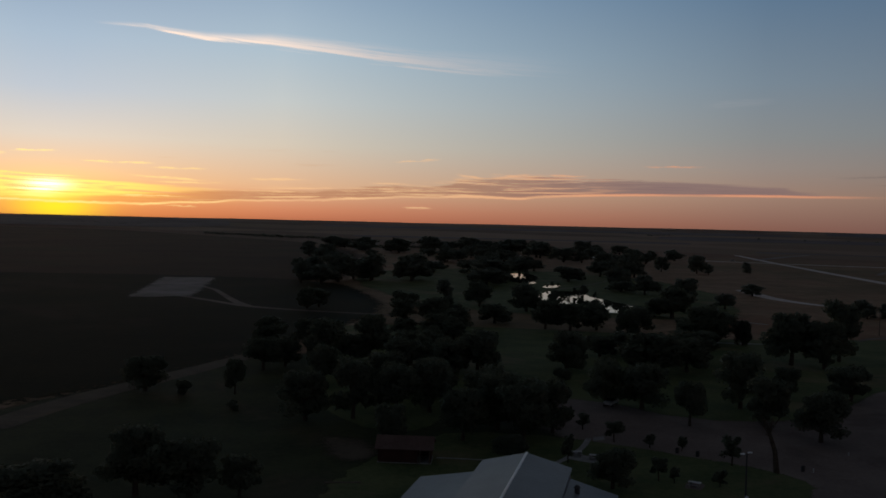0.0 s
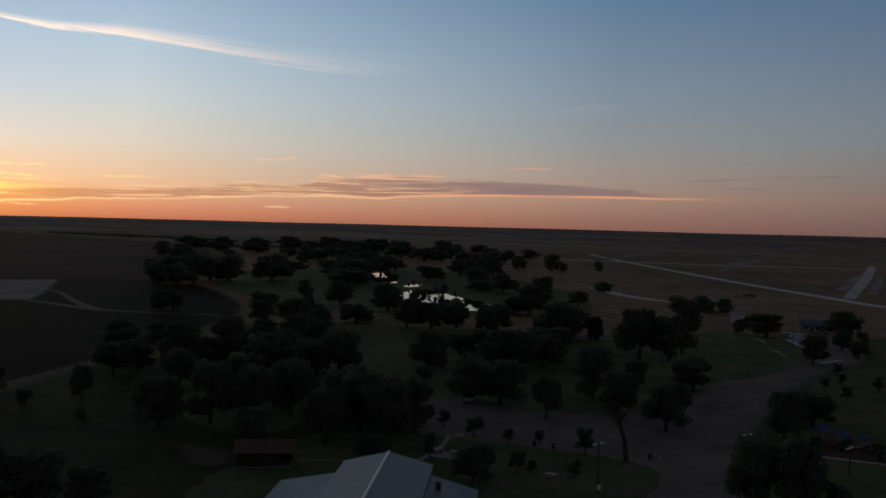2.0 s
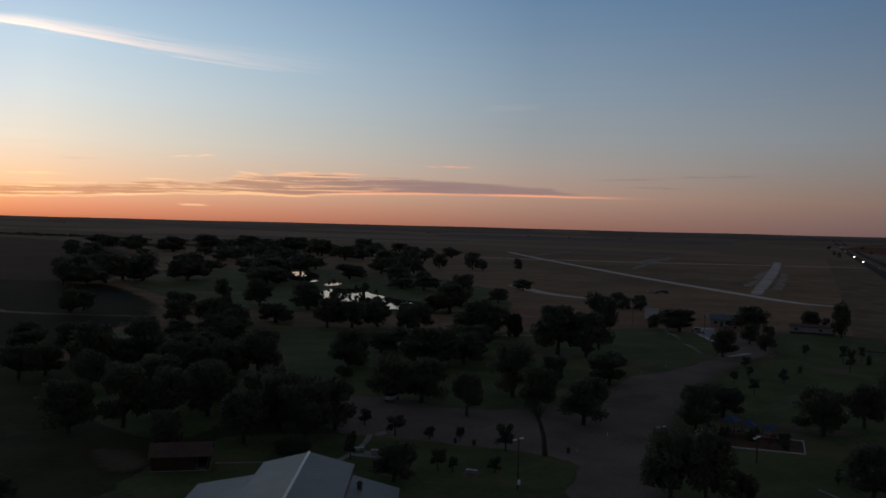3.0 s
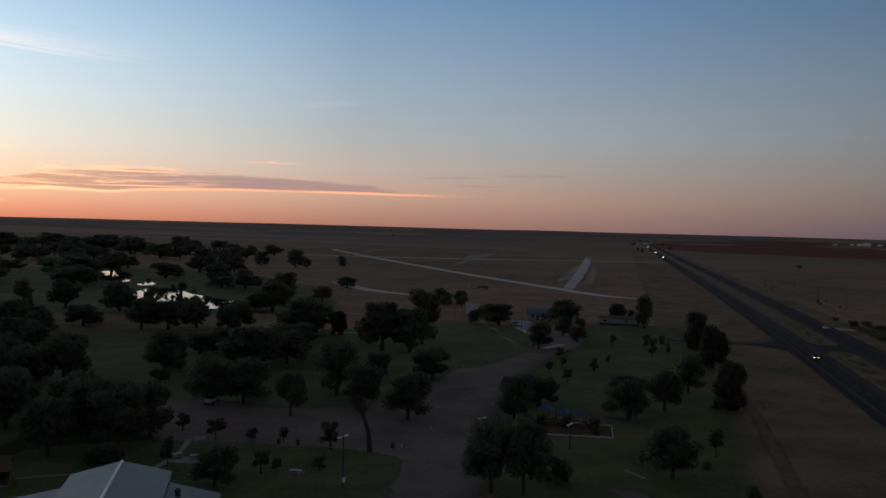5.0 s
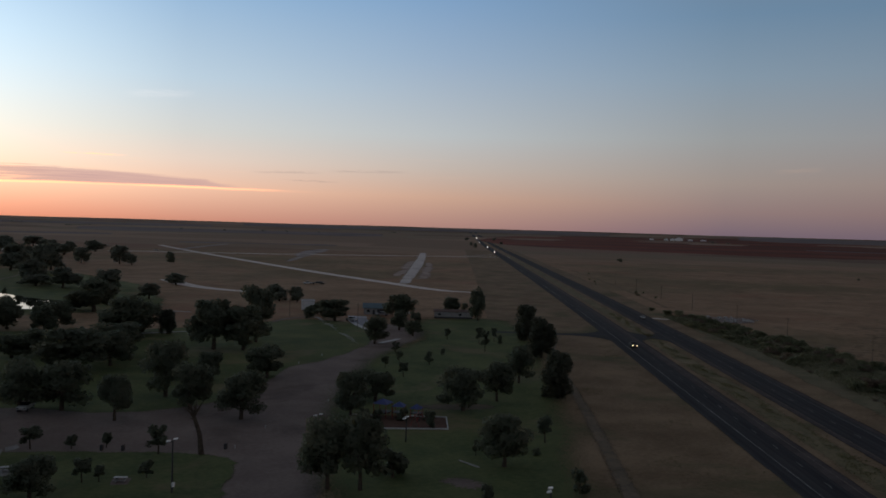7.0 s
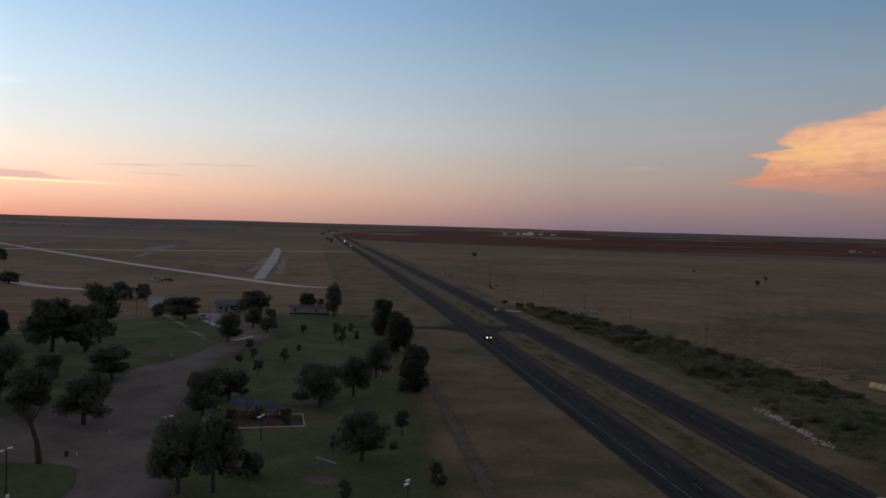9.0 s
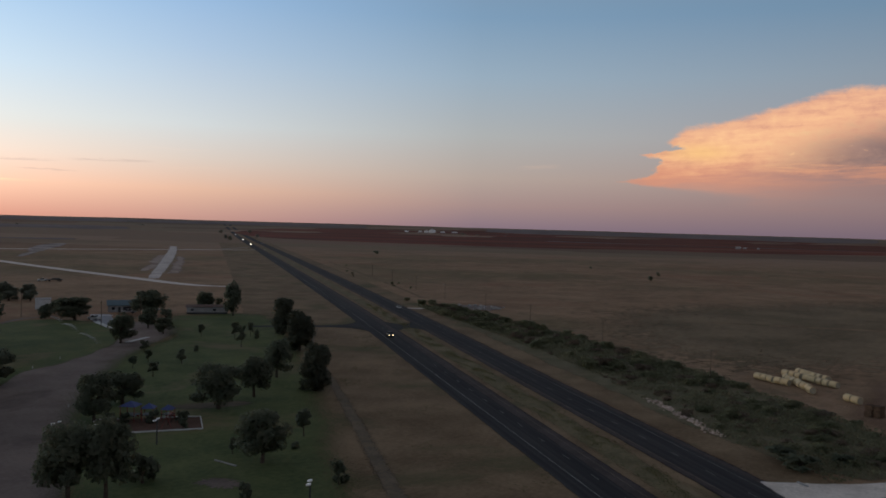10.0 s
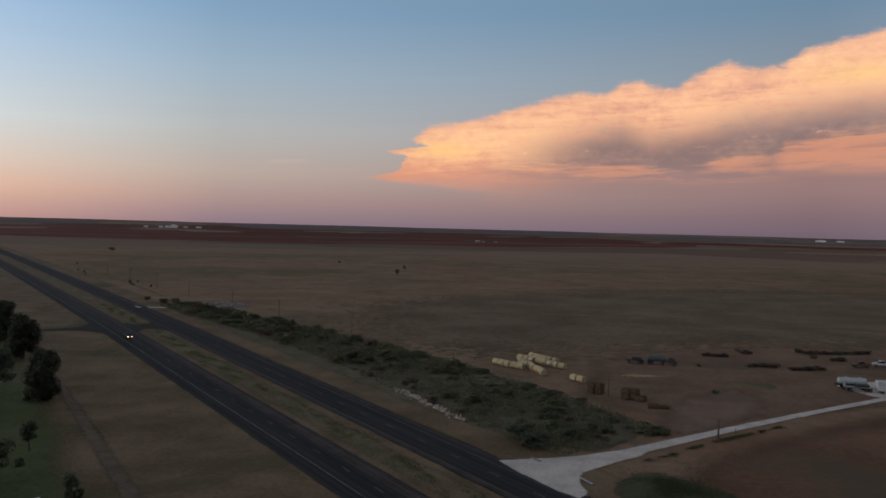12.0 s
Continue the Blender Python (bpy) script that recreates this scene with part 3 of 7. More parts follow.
def sheet(name, corners, lift, mat, label, category, ragged=1.0, grain=None, rounds=2, soft=None):
    """A flat patch of ground with a softly rounded, ragged outline."""
    pts = [Vector((x, y, 0)) for x, y in corners]
    for _ in range(rounds):
        pts = [p for a, b in zip(pts, pts[1:] + pts[:1]) for p in (a.lerp(b, 0.22), a.lerp(b, 0.78))]
    span = max((p - q).length for p in pts for q in pts)
    grain = grain or span / 90
    dense = []
    for a, b in zip(pts, pts[1:] + pts[:1]):
        k = max(1, int((b - a).length / grain))
        dense += [a.lerp(b, i / k) for i in range(k)]
    shaped, inner = [], []
    soft = ragged * 1.6 if soft is None else soft
    turn = 1 if sum(a.x * b.y - b.x * a.y for a, b in zip(pts, pts[1:] + pts[:1])) > 0 else -1
    for i, p in enumerate(dense):
        q = dense[(i + 1) % len(dense)] - dense[i - 1]
        side = Vector((q.y, -q.x, 0)).normalized()
        wob = noise.noise(p / (grain * 5)) + 0.6 * noise.noise(p / (grain * 1.6))
        shaped.append(p + side * (wob * ragged + turn * soft * 0.5))
        inner.append(p + side * (wob * ragged - turn * soft * 0.5))
    bm = bmesh.new()
    fray = bm.verts.layers.float.new("fray")
    rim = [bm.verts.new(p) for p in shaped]
    core = [bm.verts.new(p) for p in inner]
    for v in rim:
        v[fray] = 1.0
    bm.faces.new(core)
    for i in range(len(rim)):
        j = (i + 1) % len(rim)
        bm.faces.new((rim[i], rim[j], core[j], core[i]))
    far = max(p.length for p in shaped)
    if far > 1800:
        cell = 90
        for axis in (0, 1):
            lo, hi = min(p[axis] for p in shaped), max(p[axis] for p in shaped)
            for i in range(1, int((hi - lo) / cell) + 1):
                co = Vector((0, 0, 0)); co[axis] = lo + i * cell
                no = Vector((0, 0, 0)); no[axis] = 1
                bmesh.ops.bisect_plane(bm, geom=bm.verts[:] + bm.edges[:] + bm.faces[:], plane_co=co, plane_no=no)
    else:
        bmesh.ops.triangulate(bm, faces=bm.faces[:])
    for v in bm.verts:
        v.co.z = rise(v.co.x, v.co.y) + lift - 0.004 * v[fray] + 0.0015 * noise.noise(v.co * 0.37)
    return tagged(part(name, bm, mat), label, category, kind="structure")


def ribbon(name, way, widths, lift, mat, label, category, ragged=0.3, smooth=3, step=4.0, kind="structure", open_ends=False, core=0.7):
    """A track along a few turning points; its width eases from one to the next."""
    pts = [(Vector((x, y, 0)), w) for (x, y), w in zip(way, widths)]
    for _ in range(smooth):
        mid = [q for (a, wa), (b, wb) in zip(pts, pts[1:]) for q in ((a.lerp(b, 0.25), wa * .75 + wb * .25), (a.lerp(b, 0.75), wa * .25 + wb * .75))]
        pts = [pts[0]] + mid[1:-1] + [pts[-1]] if len(pts) > 2 else pts
    dense = []
    for (a, wa), (b, wb) in zip(pts, pts[1:]):
        k = max(1, int((b - a).length / step))
        dense += [(a.lerp(b, i / k), wa + (wb - wa) * i / k) for i in range(k)]
    dense.append(pts[-1])
    bm = bmesh.new()
    fray = bm.verts.layers.float.new("fray")
    rows = []
    for i, (p, w) in enumerate(dense):
        d = dense[min(i + 1, len(dense) - 1)][0] - dense[max(i - 1, 0)][0]
        s = Vector((d.y, -d.x, 0)).normalized()
        rows.append([bm.verts.new(p + s * (k * w / 2 + (ragged * noise.noise(p / 6 + Vector((k * 9, 0, 0))) if abs(k) > 1 else 0))) for k in (-1.25, -core, core, 1.25)])
        rows[-1][0][fray] = rows[-1][3][fray] = 1.0
    for v in rows[0] + rows[-1]:
        v[fray] = 1.0 if open_ends else v[fray]
    for a, b in zip(rows, rows[1:]):
        for i in range(3):
            bm.faces.new((a[i], a[i + 1], b[i + 1], b[i]))
    for v in bm.verts:
        v.co.z = rise(v.co.x, v.co.y) + lift
    return tagged(part(name, bm, mat), label, category, kind=kind)


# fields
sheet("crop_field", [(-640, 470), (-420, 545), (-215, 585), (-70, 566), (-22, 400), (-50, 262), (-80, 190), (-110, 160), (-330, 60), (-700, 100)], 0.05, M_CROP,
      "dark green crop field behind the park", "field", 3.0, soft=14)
sheet("fallow_field", [(-1500, 440), (-640, 440), (-420, 520), (-215, 560), (-60, 545), (-70, 900), (-220, 1500), (-900, 2300), (-2000, 2100)], 0.035, M_FALLOW,
      "dark brown fallow field under the sunset", "field", 6.0, soft=40)
sheet("ploughed_field", [(1290, 1440), (1404, 1091), (1516, 800), (1660, 815), (1742, 575), (1992, 427), (2341, 150), (3000, 200), (3700, 1300), (3500, 2300), (2369, 2583), (1600, 1980)],
      0.4, M_RED, "broad red ploughed field beyond the pasture", "field", 9.0)
sheet("equipment_yard", [(190, 8), (196, 30), (214, 42), (240, 40), (262, 46), (292, 34), (330, -2), (345, -60), (300, -90), (250, -52), (215, -14)], 0.03, M_YARD,
      "bare reddish soil of an equipment yard", "yard", 1.2, soft=14)
sheet("bare_field", [(150, 9), (176, -3), (232, -40), (300, -100), (200, -150), (120, -60), (122, 6)], 0.03, M_BARE,
      "bare reddish field beside the caliche drive", "field", 0.4, soft=22)

for near, far, a0, a1, mat, what in ((2050, 2250, -6, 16, M_FARFIELD, "dark"), (2500, 3050, 14, 33, M_FARFIELD, "dark"), (3300, 3900, -8, 22, M_FARFIELD, "dark"), (2700, 3100, 84, 103, M_RED, "red"),
                                     (3700, 4600, 24, 48, M_FARFIELD, "dark"), (3500, 4700, 56, 80, M_FARFIELD, "dark"), (3300, 4400, 82, 104, M_FARFIELD, "dark"), (1500, 1620, 20, 30, M_FARFIELD, "dark"),
                                     (2420, 2520, 60, 92, M_FARFIELD, "dark"), (2700, 4600, -45, -14, M_FARFIELD, "dark")):
    ring = [(r * math.sin(radians(a)), r * math.cos(radians(a))) for r, a in ((near, a0), (near * 1.03, (a0 + a1) / 2), (near, a1), (far, a1), (far * 0.97, (a0 + a1) / 2), (far, a0))]
    sheet("far_field", ring, 0.5 if near < 2600 else 1.2, mat, f"{what} tilled field far off near the horizon", "field", 8.0, rounds=1)

sheet("dusty_ground", [(174.5, 15.5), (190, 19), (216, 15), (234, 6), (227, -2), (199, 1), (184, 7)], 0.045, M_DUST, "pale dusty ground worn by wheels in the yard", "bare ground", 2.5, soft=9)
sheet("weed_patch", [(243.5, 7.5), (248, 2.5), (246, -5.5), (238.5, -5), (236, 2.5)], 0.05, M_OLIVE, "low dull weeds in the yard soil", "weeds", 0.8, soft=3)
sheet("grass_patch", [(131, 20), (141, 19.5), (146.5, 15.5), (142, 8), (137, 0), (128, -4), (122, 8)], 0.07, M_GREENGRASS, "dim green grass patch beside the caliche drive", "grass", 0.8, soft=3)

# the park's ground
sheet("dirt_lot", [(52, 96), (84, 142), (110, 180), (137, 212), (160, 234), (196, 262), (190, 300), (168, 300), (150, 252), (112, 222), (88, 196), (60, 184), (34, 206), (2, 208), (2, 158), (36, 120)],
      0.03, M_DIRT, "packed dirt drive and parking lot", "parking lot", 0.8, soft=3.0)
sheet("park_lawn", [(-22, 168), (-40, 250), (-46, 335), (47, 326), (112, 306), (150, 316), (176, 316), (181, 285), (160, 248), (126, 220), (108, 214), (90, 190), (72, 178), (50, 178), (36, 196), (6, 202), (-2, 160)],
      0.06, M_LAWN, "green mown park lawn under scattered trees", "lawn", 1.2)
sheet("park_lawn", [(58, 62), (62, 110), (80, 143), (108, 181), (134, 211), (158, 232), (178, 243), (206, 292), (226, 300), (250, 282), (210, 227), (173, 180), (142, 141), (107, 104), (76, 66)],
      0.06, M_LAWN, "green mown park lawn beside the highway", "lawn", 1.2, soft=15)
sheet("rough_grass", [(-100, 40), (-100, 150), (-84, 186), (-62, 240), (-30, 260), (10, 200), (30, 140), (30, 60)], 0.042, M_ROUGH, "rough grass round the pavilion", "grass", 1.5, soft=6)
sheet("park_lawn", [(46, 112), (55, 126), (60, 135), (54, 142), (41, 151), (24, 161), (2, 165), (-14, 140), (-20, 110), (-10, 80), (20, 70)],
      0.085, M_LAWN, "green mown park lawn round the metal hall", "lawn", 1.0)
sheet("park_lawn", [(-60, 560), (-20, 440), (30, 372), (130, 372), (150, 440), (170, 560), (140, 700), (20, 760), (-60, 680)],
      0.05, M_LAWN, "dim grass round the pond", "lawn", 4.0)

# tracks
ribbon("dirt_track", [(-84, 158), (-78, 186), (-70, 206), (-59, 236), (-52, 262)], [9, 8, 8, 7, 5], 0.085, M_TRACK, "dull dirt track along the crop field", "track", 0.5)
sheet("gravel_pad", [(-154, 419), (-182, 560), (-150, 566), (-126, 431)], 0.09, M_PAD, "pale gravel pad in the crop field", "pad", 3.5, rounds=0)
ribbon("gravel_track", [(-140, 438), (-118, 418), (-98, 396), (-84, 384), (-57, 373), (-20, 364)], [4, 4, 5, 6, 3.5, 3], 0.075, M_DIRT, "dirt track leading off the gravel pad", "track", 0.8)
ribbon("gravel_track", [(-150, 505), (-128, 480), (-112, 440), (-98, 406), (-88, 388)], [3.5, 3, 3.5, 4.5, 5], 0.08, M_DIRT, "dirt track forking round the gravel pad", "track", 0.8)
ribbon("caliche_road", [(440, 1290), (398, 1049), (360, 782), (337, 611), (328, 496), (320, 428), (334, 408)], [8, 9, 10, 10, 10, 10, 5], 0.08, M_CALICHE, "pale caliche road across the pasture", "road", 0.8, step=8)
ribbon("caliche_strip", [(333, 484), (382, 549), (436, 619), (530, 744), (623, 868), (745, 1035)], [7, 8.5, 10, 11, 10, 9], 0.09, M_STRIP, "long pale caliche strip across the pasture", "strip", 2.6, step=8, open_ends=True)
for edge in ([(372, 556), (424, 622), (480, 700), (546, 786), (558, 788), (486, 692), (436, 628), (398, 578)],
             [(376, 530), (436, 608), (500, 690), (548, 756), (554, 752), (504, 684), (444, 604), (386, 528)]):
    sheet("worn_edge", edge, 0.085, M_WORN, "worn pale ground beside the caliche strip", "bare ground", 3.0, 5, 1, 9)
ribbon("thin_track", [(300, 1060), (408, 1000), (534, 958), (670, 925), (790, 893)], [13, 13, 12, 11, 9], 0.08, M_CALICHE, "thin pale track across the pasture", "track", 0.7, step=8)
sheet("worn_patch", [(398, 795), (470, 905), (535, 1028), (607, 1128), (668, 1175), (602, 1072), (508, 945), (410, 798)], 0.08, M_PAD, "worn pale patch of bare ground", "bare ground", 3.0, 8, 1, 8)
ribbon("pale_track", [(392, 1085), (440, 1170), (500, 1262), (590, 1390)], [4, 12, 13, 10], 0.08, M_PAD, "worn pale patch of bare ground", "track", 3, step=8, open_ends=True)
ribbon("pale_track", [(740, 935), (800, 960), (850, 985)], [6, 12, 5], 0.08, M_PAD, "worn pale patch of bare ground", "track", 3, step=8, open_ends=True)
ribbon("gravel_track", [(196, 560), (190, 505), (196, 470), (214, 440)], [10, 10, 8, 4], 0.08, M_CALICHE, "pale gravel track among trees", "track", 0.5)
FLARE = [(83.6, 121), (82.6, 98), (86.5, 99.5), (88.3, 104), (91.5, 108), (98, 110.3), (112, 112.9), (112, 117.3), (100, 117), (93, 118.4), (88, 120)]
sheet("drive_mouth", [(n * math.cos(radians(39)) + s * math.sin(radians(39)), s * math.cos(radians(39)) - n * math.sin(radians(39))) for n, s in FLARE], 0.112, M_CALICHE,
      "pale caliche mouth of the drive at the highway", "driveway", 0.25, 0.7, 1, 1.0)
ribbon("caliche_drive", [(152, 24), (158, 20.5), (176, 10), (205, -8), (239, -31), (300, -72)], [4.4, 3.8, 3.1, 2.7, 2.5, 2.5], 0.095, M_CALICHE,
       "pale caliche drive opening onto the highway", "driveway", 0.4, step=2.0)
sheet("gravel_pad", [(256, -19), (240, -28), (232, -40), (256, -46), (268, -34)], 0.085, M_CALICHE, "pale gravel apron under parked tanks", "pad", 0.5)
sheet("gravel_pad", [(330, 244), (345, 223), (370, 238), (352, 256)], 0.085, M_DIRT, "bare worn pad beside the scrub", "pad", 1.0)
ribbon("gravel_track", [(317, 262), (323, 252), (335, 246)], [4, 3.5, 3], 0.085, M_CALICHE, "short pale gravel turnout", "track", 0.3)
ribbon("worn_track", [(232, 232), (196, 200), (150, 143), (118, 105), (92, 74)], [0.8, 1.6, 3.2, 3.8, 3.6], 0.09, M_PATH, "dark worn path beside the park", "track", 0.5, core=0.1)

ribbon("pale_track", [(372, 148), (408, 72), (420, 8), (408, -66), (400, -120)], [3, 9, 7, 8, 8], 0.08, M_VERGE, "pale dry streak of grass across the pasture", "track", 3, step=9)
ribbon("pale_track", [(690, 40), (590, -40), (520, -92), (480, -140)], [3, 8, 8, 8], 0.08, M_VERGE, "pale dry streak of grass across the pasture", "track", 3, step=10)

sheet("weedy_pasture", [(262, 88), (300, 130), (400, 180), (520, 130), (640, 40), (690, -90), (560, -220), (420, -150), (352, -36), (330, 20), (290, 52)], 0.03, M_WEEDY,
      "dull olive weeds over the pasture behind the yard", "pasture", 8.0, soft=110)

# ---- highway: two carriageways along one line ----
ROAD_TURN = -39.0
U = Vector((math.sin(radians(39)), math.cos(radians(39)), 0))
S = Vector((U.y, -U.x, 0))


def bend(s):
    """The highway's gentle leftward bend far along it."""
    d = max(0.0, s - 300.0)
    return -0.0205 * d * d / (d + 240.0)


def lengthwise(name, n0, n1, s0, s1, lift, mat, label, category, ragged=0.0, step=6.0, soft=0.0):
    """A strip parallel to the highway from n0 to n1 across and s0 to s1 along, in its own road axes."""
    bm = bmesh.new()
    fray = bm.verts.layers.float.new("fray")
    rows, s = [], s0
    while True:
        p0, p1 = (n + (ragged * noise.noise(Vector((n, s / 7, 0))) if ragged else 0) for n in (n0, n1))
        mid = S * ((n0 + n1) / 2 + bend(s)) + U * s
        z = rise(mid.x, mid.y) + lift
        rows.append([bm.verts.new((p + bend(s), s, z)) for p in (p0, p0 + (soft or (p1 - p0) / 3), p1 - (soft or (p1 - p0) / 3), p1)])
        if soft:
            rows[-1][0][fray] = rows[-1][3][fray] = 1.0
        if s >= s1:
            break
        s = min(s1, s + step * max(1, abs(s) / 300))
    for a, b in zip(rows, rows[1:]):
        for i in range(3):
            bm.faces.new((a[i], a[i + 1], b[i + 1], b[i]))
    ob = part(name, bm, mat)
    ob.matrix_world = pose(0, 0, 0, 0, 0, ROAD_TURN)
    return tagged(ob, label, category, kind="structure")


lengthwise("verge", 8, 53.0, 30, 1500, 0.045, M_VERGE, "dry tan grass verge between park and highway", "verge", 0.8)
lengthwise("median", 62.4, 74.8, -400, 2400, 0.045, M_VERGE, "dry grass median between the carriageways", "median", 0.3)
lengthwise("median_grass", 64.2, 72.6, -300, 1300, 0.06, M_OLIVE, "olive green weedy grass along the median", "grass", 0.9, soft=2.8)
lengthwise("verge", 84.2, 98, -100, 2400, 0.045, M_VERGE, "dry tan grass verge by the scrub", "verge", 0.8, soft=3.0)
near_road = lengthwise("highway", 51.4, 63.9, -400, 4000, 0.10, M_ASPHALT, "dark worn asphalt highway carriageway", "road", 0.25, 4.0, soft=0.7)
far_road = lengthwise("highway", 73.3, 85.7, -400, 4000, 0.10, M_ASPHALT, "dark worn asphalt highway carriageway", "road", 0.25, 4.0, soft=0.7)
for n0, n1, where in ((59.9, 63.7, "inner"), (73.5, 75.9, "inner"), (83.4, 85.5, "outer")):
    lengthwise("shoulder", n0, n1, -300, 1600, 0.106, M_SHOULDER, f"paler chip-sealed {where} road shoulder", "road shoulder", 0.25, soft=0.75)
for n, mat, what in ((55.0, M_LINE, "white edge line"), (62.1, M_YLINE, "yellow edge line"), (75.2, M_YLINE, "yellow edge line"), (82.6, M_DASH, "white edge line")):
    lengthwise("edge_line", n - 0.10, n + 0.10, -300, 900, 0.108, mat, f"worn {what} painted on the highway", "road marking", 0.03, 3.0, soft=0.09)
ribbon("crossroad", [tuple((S * n + U * 330)[:2]) for n in (8, 30, 42, 48, 52.5)], [5, 5, 7, 15, 34], 0.107, M_ASPHALT, "narrow asphalt crossroad into the park", "road", 0.15)
ribbon("crossroad", [tuple((S * n + U * 330)[:2]) for n in (62.5, 66, 69, 72, 75.2)], [34, 17, 12, 17, 34], 0.107, M_ASPHALT, "asphalt crossover through the median", "road", 0.15)


ribbon("pale_track", [tuple((S * (n + bend(s)) + U * s)[:2]) for n, s in ((106, 460), (108, 511), (110, 660), (109.5, 738), (108, 860))], [1.6, 2.2, 2.6, 3.0, 3.0], 0.08, M_VERGE,
       "thin pale track worn beside the highway verge", "track", 0.4)

# dashes between the lanes
dash_mesh = None
for road, n, first in ((near_road, 58.5, 115.2), (far_road, 79.0, 114.5)):
    for i in range(-12, 42):
        s = first + 12.19 * i
        if dash_mesh is None:
            bm = bmesh.new()
            box(bm, 0, 0, 0, 0.14, 3.05, 0.008)
            ob = part("lane_dash", bm, M_DASH)
            dash_mesh = ob.data
        else:
            ob = new("lane_dash", dash_mesh)
        ob.parent = road
        ob.location = (n + bend(s), s, 0.106)

# pond
M_WATER, _t, _b = material("still_pond_water", 0.03)
_b.inputs["Base Color"].default_value = (0.02, 0.025, 0.02, 1)
_b.inputs["IOR"].default_value = 1.33
_n = _t.nodes.new("ShaderNodeBump")
_n.inputs["Strength"].default_value, _n.inputs["Distance"].default_value = 0.08, 0.02
_t.links.new(noise_of(_t, _t.nodes.new("ShaderNodeTexCoord").outputs["Object"], 0.6, 3).sock, _n.inputs["Height"])
_t.links.new(_n.outputs[0], _b.inputs["Normal"])
sheet("pond", [(54, 690), (70, 684), (70, 640), (64, 606), (60, 572), (48, 590), (48, 620)], 0.09, M_WATER,
      "still pool mirroring the bright sky", "pond", 2.0)
sheet("pond", [(50, 455), (55, 478), (62, 510), (72, 516), (82, 513), (80, 484), (85, 468), (90, 446), (97, 430), (104, 420), (103, 402), (88, 398), (74, 396), (70, 420), (60, 440)], 0.09, M_WATER,
      "still pond mirroring the bright sky", "pond", 2.0)
sheet("pond", [(64, 540), (67, 560), (76, 570), (75, 550)], 0.09, M_WATER, "narrow neck of still pond water", "pond", 1.5)


# ---- trees ----
def crown_mesh(rng, width, height, bottom, blobs, clumps, size, flat=0.8, spread=1.0):
    """A crown of many small leaf clumps, gathered round the ends of the limbs, with gaps."""
    verts, faces, normals = [], [], []
    heart = Vector((0, 0, bottom + (height - bottom) * 0.4))
    mids = []
    for i in range(blobs):
        a, k = rng.uniform(0, 2 * math.pi), math.sqrt(rng.random()) * 0.72 * spread
        zz = rng.random()
        k *= 1.0 - 0.55 * max(0, zz - 0.45)
        mids.append((Vector((math.cos(a) * k * width / 2, math.sin(a) * k * width / 2, bottom + (height - bottom) * (0.12 + 0.74 * zz))),
                     width * rng.uniform(0.13, 0.24)))
    for mid, r in mids:
        for _ in range(clumps):
            d = Vector((rng.gauss(0, 1), rng.gauss(0, 1), rng.gauss(0, 1) * flat)).normalized() * r * (rng.random() ** 0.4)
            d.z *= flat
            p = mid + d
            if p.z < bottom * 0.8:
                continue
            s = size * rng.uniform(0.6, 1.5)
            q = Euler((rng.uniform(-1.1, 1.1), rng.uniform(-1.1, 1.1), rng.uniform(0, 6.3))).to_matrix()
            k = len(verts)
            for c in ((-s, -s * 0.4, 0), (0, -s * 0.7, s * 0.22), (s, s * 0.3, -0.1 * s), (0.1 * s, s * 0.7, s * 0.2)):
                verts.append(p + q @ Vector(c))
            out = (d.normalized() * 0.7 + (p - heart).normalized() * 0.6 + Vector((rng.uniform(-.4, .4), rng.uniform(-.4, .4), rng.uniform(-.3, .4)))).normalized()
            normals += [out] * 4
            pair = [(k, k + 1, k + 3), (k + 1, k + 2, k + 3)]
            face_up = (verts[k + 1] - verts[k]).cross(verts[k + 3] - verts[k])
            faces += pair if face_up.dot(out) > 0 else [f[::-1] for f in pair]
    me = bpy.data.meshes.new("crown")
    me.from_pydata(verts, [], faces)
    for f in me.polygons:
        f.use_smooth = True
    me.normals_split_custom_set_from_vertices(normals)      # leaves shade with the round of their clump
    return me, [m for m, _ in mids]


